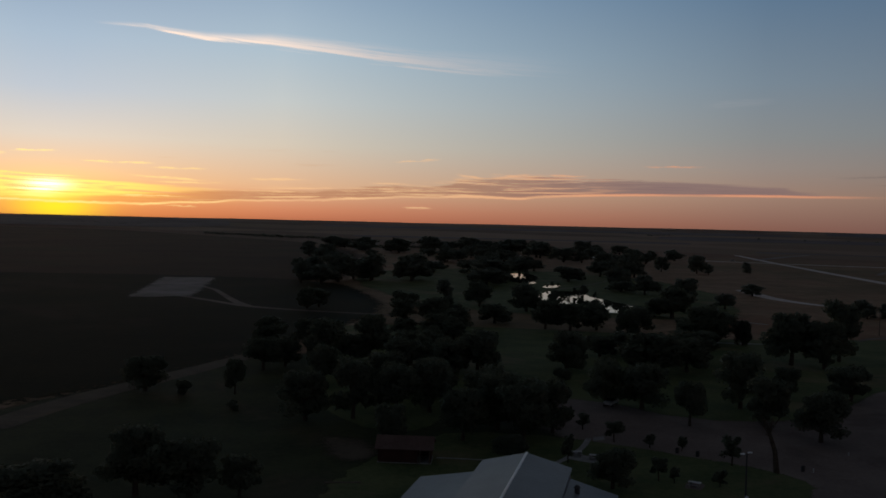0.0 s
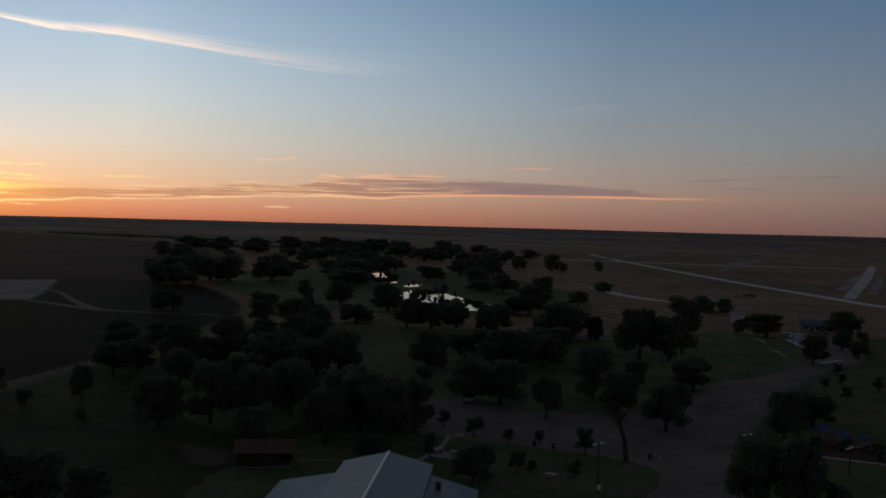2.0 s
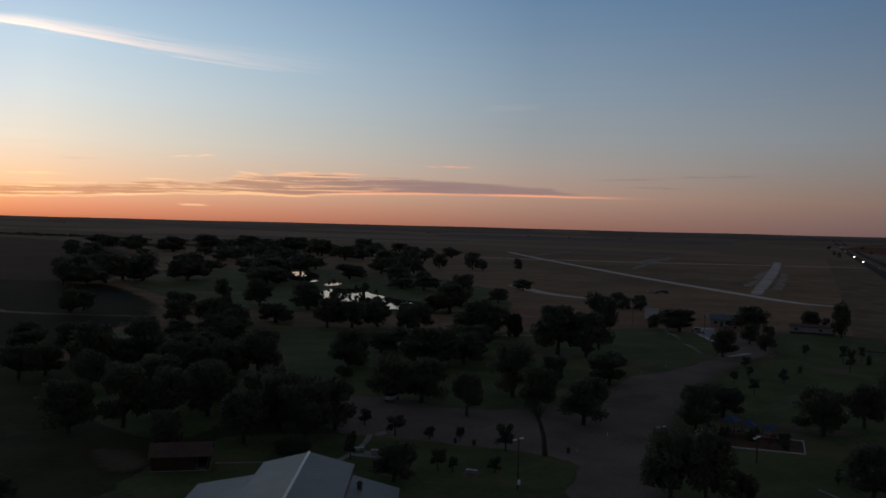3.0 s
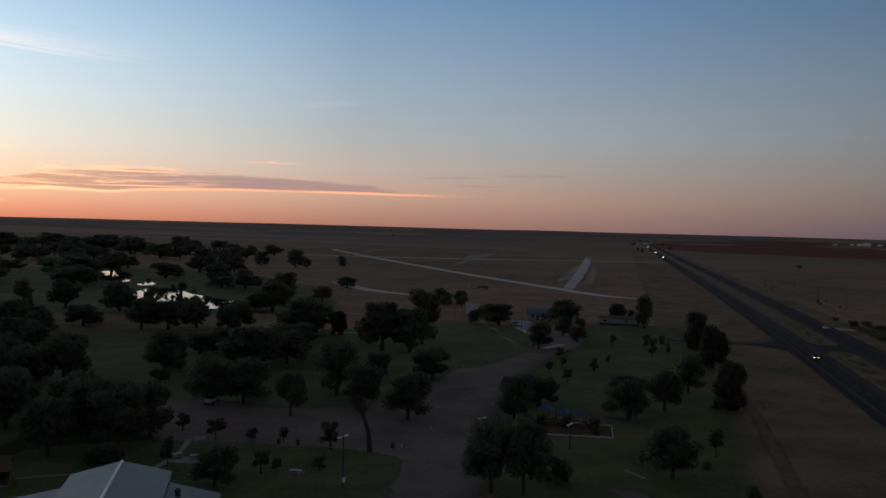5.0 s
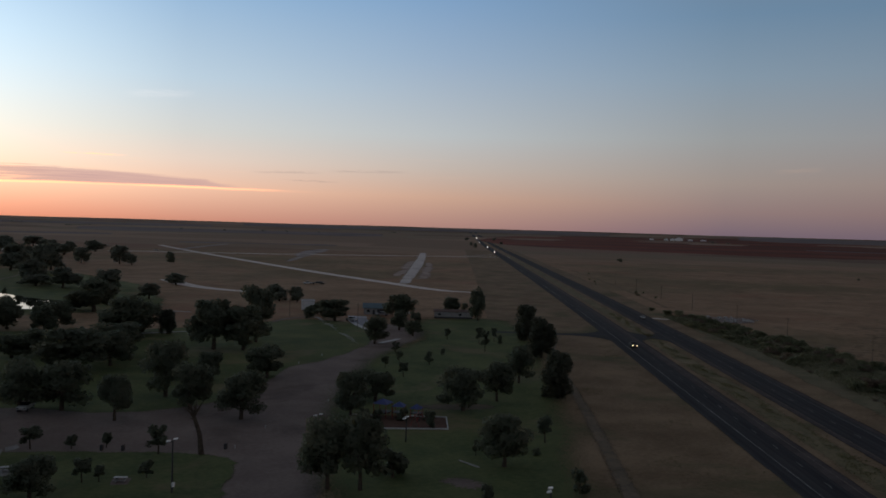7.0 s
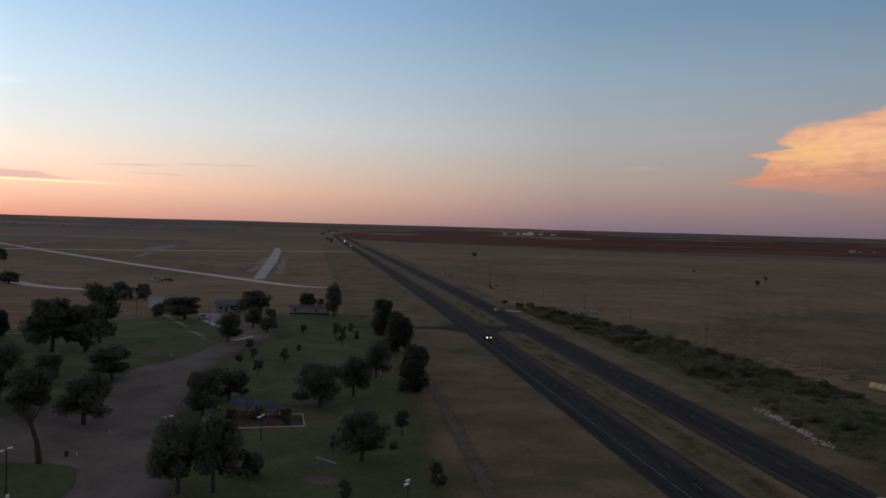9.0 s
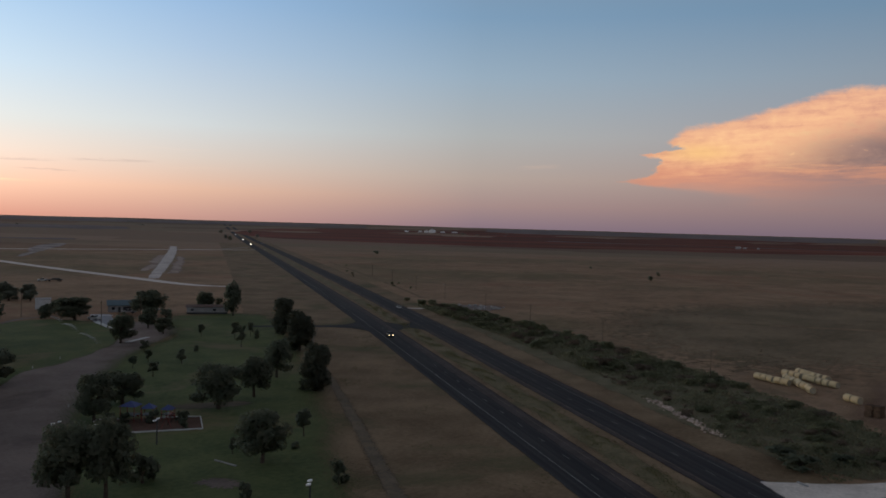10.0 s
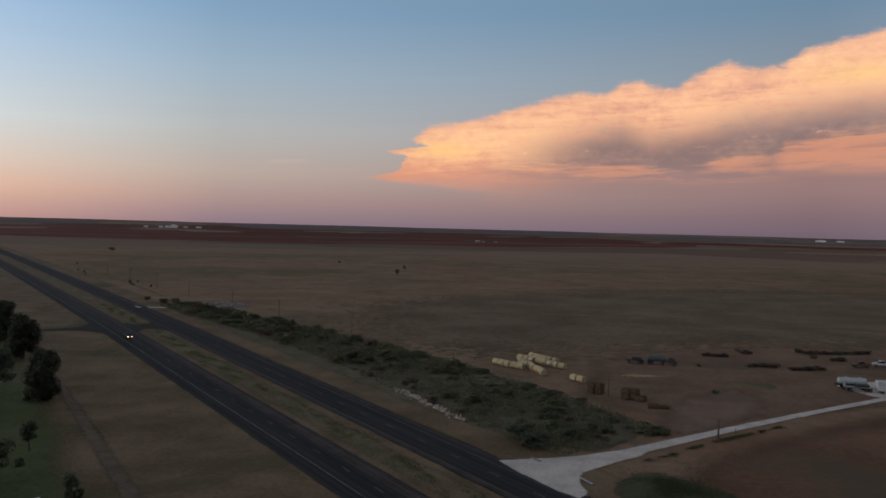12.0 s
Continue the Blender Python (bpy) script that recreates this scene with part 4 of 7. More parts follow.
def make_tree(kind, seed):
    rng = random.Random(seed)
    spec = {"broad": (8.0, 9.0, 1.2, 28, 270, 0.22, M_LEAF, "tree", "dark green broadleaf tree with a rounded ragged crown"),
            "mid": (8.0, 9.0, 1.0, 28, 170, 0.29, M_LEAF, "tree", "dark green broadleaf tree with a rounded ragged crown"),
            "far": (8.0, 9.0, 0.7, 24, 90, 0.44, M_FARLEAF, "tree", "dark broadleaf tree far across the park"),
            "cedar": (5.0, 9.0, 0.05, 54, 210, 0.19, M_CEDAR, "tree", "tall dark evergreen tree with a dense upright crown"),
            "sapling": (2.4, 4.0, 0.9, 18, 70, 0.15, M_LEAF, "tree", "young park tree with a small round crown"),
            "bush": (3.0, 2.4, 0.1, 12, 80, 0.18, M_LEAF, "bush", "low dark rounded bush"),
            "brush": (4.0, 2.6, 0.02, 18, 90, 0.12, M_BRUSH, "shrub", "dry grey-brown brush in the roadside scrub"),
            "scrub": (4.0, 2.6, 0.02, 16, 130, 0.15, M_SCRUB, "shrub", "olive green mesquite shrub in the roadside scrub")}[kind]
    width, height, bottom, blobs, clumps, size, mat, cat, label = spec
    top = root({"tree": "tree", "bush": "bush", "shrub": "shrub"}[cat] if kind != "cedar" else "evergreen_tree", 0, 0)
    tagged(top, label, cat)
    if kind == "cedar":
        me, tips = crown_mesh(rng, width, height, bottom, blobs, clumps, size, 1.3)
    else:
        me, tips = crown_mesh(rng, width, height, bottom, blobs, clumps, size)
    me.materials.append(mat)
    crown = new("crown", me)
    crown.parent = top
    bm = bmesh.new()
    fork = Vector((rng.uniform(-.15, .15), rng.uniform(-.15, .15), bottom + (height - bottom) * 0.22))
    thick = width * 0.035
    rod(bm, (0, 0, -0.2), fork, thick * 1.25, thick * 0.8, 8)
    for tip in tips[:9 if kind in ("broad", "mid", "cedar") else 5]:
        elbow = fork.lerp(tip, 0.5) + Vector((0, 0, 0.08 * height))
        rod(bm, fork, elbow, thick * 0.5, thick * 0.32, 6)
        rod(bm, elbow, tip, thick * 0.32, thick * 0.1, 5)
    part("trunk", bm, M_BARK, top)
    return top, width, height


MASTERS = {}
rng_plant = random.Random(4)


def plant(kind, x, y, height, width, group=""):
    """Stands a tree of a kind at a place, with its height and crown width."""
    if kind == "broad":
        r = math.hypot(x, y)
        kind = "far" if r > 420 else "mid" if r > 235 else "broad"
    variants = {"broad": 7, "mid": 5, "far": 4, "cedar": 3, "sapling": 4, "bush": 3, "scrub": 6, "brush": 3}[kind]
    pool = MASTERS.setdefault(kind, [])
    m = pose(x, y, rise(x, y), 0, 0, rng_plant.uniform(0, 360))
    if len(pool) < variants:
        entry = make_tree(kind, 100 + 17 * len(pool) + len(kind))
        pool.append(entry)
        ob = entry[0]
        ob.matrix_world = m
    else:
        entry = pool[rng_plant.randrange(variants)]
        ob = copy_thing(entry[0], m)
    if kind in ("broad", "mid", "far"):
        width, height = width * 1.1, height * 1.04
    elif kind == "cedar":
        width, height = width * 1.14, height * 1.05
    elif kind == "sapling":
        width, height = width * 1.12, height * 1.12
    k = width / entry[1]
    ob.scale = (k, k, height / entry[2])
    return tagged(ob, group=group or {"scrub": "roadside scrub", "brush": "roadside scrub"}.get(kind, "park trees"))


plant("cedar", 209.4, 226.5, 12.3, 8.6)
plant("cedar", 185.7, 193.5, 12.2, 8.2)
plant("cedar", 144.9, 145.0, 10.8, 7.1)
plant("broad", 150.0, 164.4, 9.2, 8.3)
plant("broad", 129.7, 149.5, 9.1, 8.0)
plant("broad", 116.4, 145.2, 10.0, 10.5)
plant("broad", 95.3, 107.4, 8.6, 8.6)
plant("sapling", 112.4, 115.4, 4.8, 3.3)
plant("bush", 95.2, 90.0, 3.8, 3.2)
plant("sapling", 95.4, 115.1, 2.9, 1.4)
plant("broad", 105.2, 163.1, 6.7, 9.6)
plant("broad", 92.5, 152.7, 9.8, 7.0)
plant("broad", 64.2, 112.2, 11.0, 8.5)
plant("broad", 68.1, 109.1, 11.7, 7.4)
plant("bush", 76.0, 112.0, 4.8, 5.8)
plant("bush", 81.1, 94.8, 2.6, 2.4)
plant("bush", 101.1, 136.3, 2.2, 2.3)
plant("sapling", 132.0, 200.0, 3.5, 2.2)
plant("sapling", 150.3, 222.0, 3.4, 2.9)
plant("sapling", 140.4, 205.4, 3.7, 2.0)
plant("sapling", 128.6, 186.0, 3.9, 2.7)
plant("sapling", 146.0, 198.2, 3.8, 2.8)
plant("bush", 161.8, 212.7, 2.1, 1.8)
plant("sapling", 184.3, 239.9, 4.3, 2.2)
plant("sapling", 186.8, 225.3, 6.1, 2.7)
plant("sapling", 196.4, 228.8, 5.1, 2.0)
plant("bush", 194.4, 223.0, 3.1, 2.4)
plant("sapling", 177.4, 210.9, 6.7, 2.9)
plant("broad", 155.7, 242.6, 9.3, 8.8)
plant("broad", 184.0, 269.9, 7.3, 6.9)
plant("broad", 178.9, 253.5, 5.4, 6.4)
plant("broad", 208.5, 304.4, 10.3, 14.6)
plant("broad", 177.0, 306.4, 9.0, 14.5)
plant("broad", 232.8, 282.3, 13.6, 7.5)
plant("broad", 240.6, 310.7, 7.6, 7.8)
plant("bush", 248.7, 311.4, 4.7, 4.2)
plant("bush", 172.3, 319.4, 5.6, 6.2)
plant("bush", 197.2, 277.9, 5.9, 5.4)
plant("broad", 198.6, 402.9, 7.6, 10.7)
plant("broad", 209.4, 403.6, 6.7, 7.8)
plant("broad", 103.6, 253.3, 15.5, 15.0)
plant("broad", 111.0, 247.9, 13.5, 13.5)
plant("broad", 121.9, 262.3, 18.4, 11.5)
plant("bush", 182.7, 331.2, 5.5, 6.5)
plant("broad", 96.4, 200.6, 8.8, 11.0)
plant("broad", 72.1, 161.3, 9.3, 9.8)
plant("broad", 66.8, 175.3, 10.3, 9.6)
plant("broad", 83.3, 205.5, 6.9, 6.8)
plant("broad", 66.7, 189.9, 12.4, 11.1)
plant("broad", 50.5, 172.4, 9.1, 7.0)
plant("broad", 36.7, 189.8, 10.0, 9.6)
plant("broad", 44.1, 186.9, 10.5, 11.3)
plant("broad", 57.8, 233.3, 10.7, 16.7)
plant("broad", 74.5, 253.3, 9.5, 16.2)
plant("broad", 36.0, 241.2, 9.7, 10.7)
plant("broad", 30.6, 215.8, 3.9, 5.0)
plant("broad", 11.2, 232.6, 10.8, 10.3)
plant("broad", 10.1, 173.0, 10.6, 13.1)
plant("broad", 15.5, 157.8, 10.6, 9.9)
plant("broad", 21.8, 164.4, 10.0, 7.9)
plant("sapling", 28.1, 167.3, 3.0, 3.0)
plant("sapling", 32.4, 158.1, 3.9, 3.5)
plant("sapling", 38.2, 154.7, 2.4, 2.2)
plant("sapling", 43.4, 152.5, 2.4, 1.9)
plant("sapling", 49.5, 143.9, 4.8, 3.5)
plant("sapling", 34.7, 134.1, 3.8, 2.7)
plant("sapling", 36.9, 133.1, 2.4, 1.9)
plant("sapling", 43.5, 131.5, 2.7, 2.4)
plant("sapling", 21.7, 143.3, 4.7, 2.2)
plant("broad", 26.5, 129.6, 5.9, 6.9)
plant("broad", 12.1, 144.1, 4.3, 6.1)
plant("broad", 222.0, 751.8, 15.6, 15.0)
plant("broad", 226.7, 733.4, 9.4, 8.1)
plant("broad", 288.3, 816.0, 8.4, 9.1)
plant("broad", 195.6, 770.2, 13.1, 13.1)
plant("broad", 138.9, 641.9, 20.3, 18.2)
plant("broad", 108.5, 522.0, 6.4, 18.6)
plant("broad", 118.6, 504.4, 11.6, 17.1)
plant("broad", 101.0, 376.6, 14.0, 19.6)
plant("broad", 88.7, 292.5, 13.8, 17.8)
plant("cedar", 103.5, 294.4, 8.5, 5.6)
plant("broad", 140.1, 425.2, 7.8, 11.2)
plant("broad", 185.1, 512.6, 7.1, 12.9)
plant("bush", 273.0, 772.6, 6.4, 7.6)
plant("broad", 38.4, 392.2, 12.4, 15.1)
plant("broad", 21.1, 343.1, 7.8, 15.0)
plant("broad", 39.5, 327.2, 11.6, 11.3)
plant("broad", 48.6, 324.5, 10.2, 12.6)
plant("broad", 59.2, 328.4, 10.0, 11.9)
plant("broad", 72.6, 320.9, 9.6, 13.5)
plant("broad", 33.4, 591.0, 15.4, 30.4)
plant("broad", 59.9, 672.8, 14.6, 24.9)
plant("broad", 88.7, 607.9, 10.6, 22.7)
plant("broad", 122.6, 670.5, 12.7, 19.8)
plant("broad", 174.5, 1013.4, 12.8, 28.4)
plant("broad", 128.6, 920.6, 14.8, 31.8)
plant("broad", 111.6, 1031.7, 20.1, 32.8)
plant("broad", 84.2, 1166.1, 16.0, 33.8)
plant("broad", 59.6, 1198.4, 15.6, 33.2)
plant("broad", 201.4, 386.3, 5.2, 6.3)
plant("broad", 195.3, 394.0, 4.6, 8.1)
plant("broad", -67.4, 195.1, 8.3, 10.2)
plant("bush", -57.3, 190.9, 3.6, 4.3)
plant("broad", -46.4, 193.1, 8.0, 5.3)
plant("bush", -43.0, 177.1, 2.1, 3.2)
plant("broad", -42.1, 231.4, 8.0, 8.5)
plant("broad", -26.7, 169.3, 10.4, 10.2)
plant("broad", -17.5, 172.0, 11.9, 9.3)
plant("broad", -31.8, 234.3, 13.0, 11.0)
plant("broad", -20.3, 245.2, 13.0, 10.8)
plant("broad", -9.0, 173.6, 10.9, 10.8)
plant("broad", -2.2, 179.4, 11.0, 10.4)
plant("broad", 9.8, 228.0, 11.2, 12.2)
plant("broad", 2.2, 222.2, 9.7, 9.2)
plant("broad", -10.2, 254.7, 7.8, 10.2)
plant("broad", 11.2, 165.6, 10.8, 9.9)
plant("broad", 4.4, 156.5, 9.6, 8.5)
plant("broad", 18.5, 168.0, 9.2, 8.9)
plant("broad", -8.6, 148.6, 7.9, 6.1)
plant("broad", 33.8, 230.5, 11.0, 10.3)
plant("broad", -43.2, 121.4, 9.7, 9.2)
plant("broad", -35.7, 121.9, 8.0, 9.8)
plant("broad", -53.2, 112.0, 6.8, 12.9)
plant("broad", -28.5, 122.3, 5.9, 6.1)
plant("broad", 1.1, 437.7, 11.0, 9.2)
plant("broad", -20.8, 574.3, 17.8, 23.5)
plant("broad", -47.8, 567.3, 17.9, 19.5)
plant("broad", -67.2, 551.7, 17.5, 24.2)
plant("broad", -92.3, 601.7, 14.3, 20.9)
plant("broad", -3.7, 335.0, 10.6, 14.6)
plant("broad", -15.6, 340.8, 9.0, 11.3)
plant("broad", 17.8, 411.2, 11.9, 14.1)
plant("broad", 35.7, 637.8, 15.5, 26.9)
plant("broad", 18.3, 758.5, 7.0, 13.0)
plant("bush", 12.2, 150.0, 2.5, 6.1)
plant("broad", -56.1, 1081.9, 18.5, 35.6)
plant("broad", -104.3, 1141.3, 18.0, 36.2)
plant("broad", -18.7, 1187.3, 20.3, 40.6)
plant("broad", 36.9, 1217.2, 19.2, 43.3)
plant("broad", 96.1, 1157.7, 19.8, 39.7)
plant("broad", 114.7, 1018.2, 18.8, 31.0)
plant("broad", -160.8, 1259.9, 16.6, 38.4)
plant("broad", 188.0, 1161.2, 18.3, 31.0)
plant("sapling", 637.8, 273.7, 4.6, 4.1)
plant("bush", 734.8, 308.1, 3.7, 3.7)
plant("bush", 798.6, 408.0, 2.3, 3.5)
plant("bush", 866.6, 761.1, 4.2, 9.1)
plant("bush", 105.1, 109.8, 1.3, 1.9)
plant("broad", 48.5, 261.9, 6.7, 11.0)
plant("broad", 56.6, 264.8, 7.4, 12.8)
plant("broad", 68.0, 236.8, 9.2, 11.7)
plant("broad", 67.8, 312.7, 9.6, 9.8)
plant("broad", 97.3, 302.9, 9.9, 16.9)
plant("broad", 94.5, 381.0, 6.8, 12.4)
plant("broad", 113.6, 414.5, 10.7, 14.2)
plant("broad", 139.4, 491.1, 10.8, 15.7)
plant("broad", 112.2, 552.1, 14.1, 16.7)
plant("broad", 150.4, 675.2, 13.8, 18.0)
plant("broad", 139.6, 738.4, 16.9, 22.2)
plant("broad", 48.2, 373.9, 7.1, 7.6)
plant("broad", 58.7, 364.6, 6.5, 6.6)
plant("broad", 70.6, 393.2, 6.0, 6.1)
plant("broad", 42.4, 393.4, 7.4, 8.4)
plant("bush", 95.5, 147.0, 2.4, 2.6)
plant("bush", 99.5, 143.6, 2.8, 3.0)
plant("bush", 103.5, 140.6, 2.2, 2.4)
plant("bush", 92.2, 146.6, 3.0, 2.6)
plant("bush", 105.6, 142.0, 1.8, 2.0)


for n, s, hgt, w in ((31, 1690, 9, 8), (26, 1860, 8, 7), (24, 2420, 8, 12), (100, 2050, 6, 9), (104, 2500, 7, 12)):
    p = S * (n + bend(s)) + U * s
    plant("broad", p.x, p.y, hgt, w, "far roadside trees")
# trees along the near bank of the pond
for x, y, hgt, w in ((56, 436, 5.5, 5), (72, 404, 5, 6), (84, 394, 3.2, 6), (94, 391, 2.8, 5), (78, 476, 7, 6), (61, 462, 5, 3.5), (40, 640, 9, 10), (62, 640, 6, 4)):
    plant("broad", x, y, hgt, w)
for x, y, hgt in ((54, 430, 5.0), (59, 424, 6.5), (63, 430, 4.0), (66, 412, 6.0), (69, 408, 4.5), (76, 398, 5.5), (80, 396, 4.0), (88, 392, 3.0), (97, 396, 3.4), (101, 396, 4.4), (82, 462, 4.0), (75, 486, 4.5), (58, 566, 5.0), (51, 584, 4.0), (65, 533, 3.2), (69, 540, 4.2), (73, 543, 3.0)):
    plant("sapling", x, y, hgt, hgt * 0.62)


# ---- metal hall: raised middle roof between two low wings ----
def slab(bm, quad, thick):
    """A roof sheet from four corners, with thickness below."""
    top = [bm.verts.new(p) for p in quad]
    low = [bm.verts.new((p[0], p[1], p[2] - thick)) for p in quad]
    bm.faces.new(top), bm.faces.new(low[::-1])
    for i in range(4):
        j = (i + 1) % 4
        bm.faces.new((top[i], low[i], low[j], top[j]))


def seams(roof, high, low, long):
    """Standing seams down a roof slope, each a strip of its own."""
    mesh = None
    for i in range(1, 28):
        if mesh is None:
            bm = bmesh.new()
            slab(bm, [(high[0], 0, high[1]), (low[0], 0, low[1]), (low[0], -0.03, low[1]), (high[0], -0.03, high[1])], 0.022)
            ob = part("seam", bm, M_ROOF, roof)
            mesh = ob.data
        else:
            ob = new("seam", mesh)
            ob.parent = roof
        ob.location.y = -i * long / 28


def metal_hall():
    """Its far gable stands at local y = 0; it runs along -y."""
    hall = tagged(root("metal_hall", 12.45, 120.6, -13.8), "metal hall with pale grey raised gable roof and low wings", "building")
    long = 34.0
    for s, wing in ((-1, 15.5), (1, 12.8)):
        bm = bmesh.new()
        slab(bm, [(0, 0, 7.7), (s * 6.4, 0, 6.1), (s * 6.4, -long, 6.1), (0, -long, 7.7)], 0.12)
        seams(part("roof", bm, M_ROOF, hall), (s * 0.1, 7.69), (s * 6.4, 6.105), long)
        bm = bmesh.new()
        slab(bm, [(s * 6.2, -0.05, 4.6), (s * wing, -0.05, 2.85), (s * wing, -long, 2.85), (s * 6.2, -long, 4.6)], 0.12)
        seams(part("wing_roof", bm, M_ROOF, hall), (s * 6.3, 4.58), (s * wing, 2.855), long)
        bm = bmesh.new()
        box(bm, s * 6.1, -long / 2, 5.2, 0.2, long - 0.4, 1.6)
        part("clerestory_wall", bm, M_ROOF, hall)
        bm = bmesh.new()
        box(bm, s * (wing - 0.3), -long / 2, 1.4, 0.2, long - 0.4, 2.7)
        part("side_wall", bm, M_ROOF, hall)
    bm = bmesh.new()
    box(bm, 0, -long / 2, 7.73, 0.36, long + 0.1, 0.12, 0.04)
    part("ridge_cap", bm, M_RIDGE, hall, "bright white ridge capping")
    for y in (-0.3, -long + 0.3):
        bm = bmesh.new()
        pts = [(-15.2, 0), (12.5, 0), (12.5, 2.7), (6.3, 4.4), (6.1, 6.0), (0, 7.5), (-6.1, 6.0), (-6.3, 4.4), (-15.2, 2.7)]
        f = bm.faces.new([bm.verts.new((x, y - 0.1, z)) for x, z in pts])
        up = bmesh.ops.extrude_face_region(bm, geom=[f])["geom"]
        bmesh.ops.translate(bm, vec=(0, 0.2, 0), verts=[v for v in up if isinstance(v, bmesh.types.BMVert)])
        part("gable_wall", bm, M_ROOF, hall)
    bm = bmesh.new()
    rod(bm, (7.6, -5.3, 4.0), (7.6, -5.3, 5.0), 0.34, 0.34, 12)
    rod(bm, (7.6, -5.3, 5.0), (7.6, -5.3, 5.35), 0.5, 0.2, 12)
    part("roof_vent", bm, M_DARKVENT, hall, "dark round roof vent")
    return hall


metal_hall()


# ---- more materials ----
def paint(name, rgb, rough=0.45, metal=0.0, wear=0.75):
    return mottled(name, tuple(c * wear for c in rgb), rgb, 1.6, 0.22, rough, metal)


M_WHITE = paint("white_paint", (0.56, 0.56, 0.55))
M_OFFWHITE = paint("weathered_white_siding", (0.36, 0.35, 0.34), 0.8)
M_GREY = paint("grey_sheet_metal", (0.30, 0.30, 0.31), 0.5)
M_RIM = paint("dull_steel_rim", (0.11, 0.11, 0.11), 0.5)
M_WEEDGREEN = paint("faded_dark_green_paint", (0.040, 0.050, 0.038), 0.7)
M_DARK = paint("dark_steel", (0.035, 0.035, 0.038), 0.6)
M_RUST = mottled("rusty_steel", (0.048, 0.028, 0.022), (0.110, 0.058, 0.040), 1.2, 0.2, 0.9)
M_REDROOF = mottled("red_brown_roof", (0.098, 0.064, 0.056), (0.142, 0.094, 0.083), 3.0, 0.4, 0.8)
M_REDWALL = mottled("dark_red_boards", (0.048, 0.024, 0.020), (0.075, 0.036, 0.030), 2.0, 0.3, 0.85)
M_BLUEROOF = paint("blue_grey_roof", (0.085, 0.14, 0.17), 0.55)
M_CANOPY = paint("blue_play_canopy", (0.045, 0.066, 0.20), 0.7, wear=0.8)
M_PLAYRED = paint("red_play_plastic", (0.30, 0.045, 0.035), 0.5)
M_TYRE = paint("black_rubber", (0.018, 0.018, 0.018), 0.85)
M_WOOD = mottled("grey_weathered_wood", (0.085, 0.066, 0.050), (0.150, 0.120, 0.095), 1.0, 0.1, 0.9)
M_CONCRETE = mottled("pale_concrete", (0.22, 0.215, 0.21), (0.36, 0.35, 0.335), 2.5, 0.3, 0.85)
M_BLUECONC = mottled("bluish_grey_concrete", (0.20, 0.205, 0.235), (0.31, 0.315, 0.345), 3.5, 0.4, 0.8)
M_PALECONC = mottled("bright_new_concrete", (0.42, 0.42, 0.42), (0.58, 0.575, 0.57), 2.5, 0.3, 0.85)
M_WRAP = mottled("cream_module_wrap", (0.38, 0.275, 0.140), (0.57, 0.44, 0.245), 1.5, 0.25, 0.5)
M_COTTON = mottled("grey_cotton_end", (0.24, 0.20, 0.14), (0.42, 0.37, 0.28), 0.6, 0.1, 0.95)
M_STRAW = mottled("rusty_brown_hay", (0.070, 0.045, 0.031), (0.150, 0.098, 0.066), 0.9, 0.12, 0.95, bump=0.06)
M_TEAL = paint("faded_teal_paint", (0.075, 0.115, 0.12), 0.6)
M_ORANGE = paint("faded_orange_paint", (0.15, 0.060, 0.034), 0.6)
M_RUBBLE = mottled("broken_pale_concrete", (0.38, 0.28, 0.235), (0.62, 0.49, 0.42), 1.0, 0.15, 0.9)
M_PALEBLUE = paint("pale_blue_white_paint", (0.46, 0.53, 0.55))
M_GLASS, _t, _b = material("dark_car_glass", 0.06)
_b.inputs["Base Color"].default_value = (0.02, 0.022, 0.025, 1)


def glowing(name, rgb, power):
    m, t, b = material(name, 0.3)
    b.inputs["Base Color"].default_value = (*rgb, 1)
    b.inputs["Emission Color"].default_value = (*rgb, 1)
    b.inputs["Emission Strength"].default_value = power
    return m


M_HEADLIGHT = glowing("lit_headlight", (1.0, 0.74, 0.40), 4.5)
M_FARLIGHT = glowing("lit_far_headlight", (1.0, 0.82, 0.58), 22.0)


def away(n, s):
    """World place from highway axes: n across, s along."""
    p = S * (n + bend(s)) + U * s
    return p.x, p.y


def prism(bm, outline, y0, y1):
    """Extrudes an x, z outline from y0 to y1."""
    a = [bm.verts.new((x, y0, z)) for x, z in outline]
    b = [bm.verts.new((x, y1, z)) for x, z in outline]
    bm.faces.new(a), bm.faces.new(b[::-1])
    for i in range(len(a)):
        j = (i + 1) % len(a)
        bm.faces.new((a[i], b[i], b[j], a[j]))


def side_prism(bm, outline, x0, x1, bev=0.0):
    """Extrudes a y, z outline from x0 to x1, with softened edges."""
    a = [bm.verts.new((x0, y, z)) for y, z in outline]
    b = [bm.verts.new((x1, y, z)) for y, z in outline]
    bm.faces.new(a), bm.faces.new(b[::-1])
    for i in range(len(a)):
        j = (i + 1) % len(a)
        bm.faces.new((a[i], b[i], b[j], a[j]))
    if bev:
        bmesh.ops.bevel(bm, geom=bm.edges[:], offset=bev, segments=2, affect="EDGES")


# ---- vehicles ----
def wheel(parent, x, y, r, w=0.24):
    bm = bmesh.new()
    rod(bm, (x - w / 2, y, r), (x + w / 2, y, r), r, r, 14)
    tyre = part("wheel", bm, M_TYRE, parent, "black tyre")
    bm = bmesh.new()
    s = 1 if x > 0 else -1
    rod(bm, (x + s * w * 0.5, y, r), (x + s * (w * 0.5 + 0.02), y, r), r * 0.55, r * 0.5, 12)
    part("rim", bm, M_RIM, tyre)


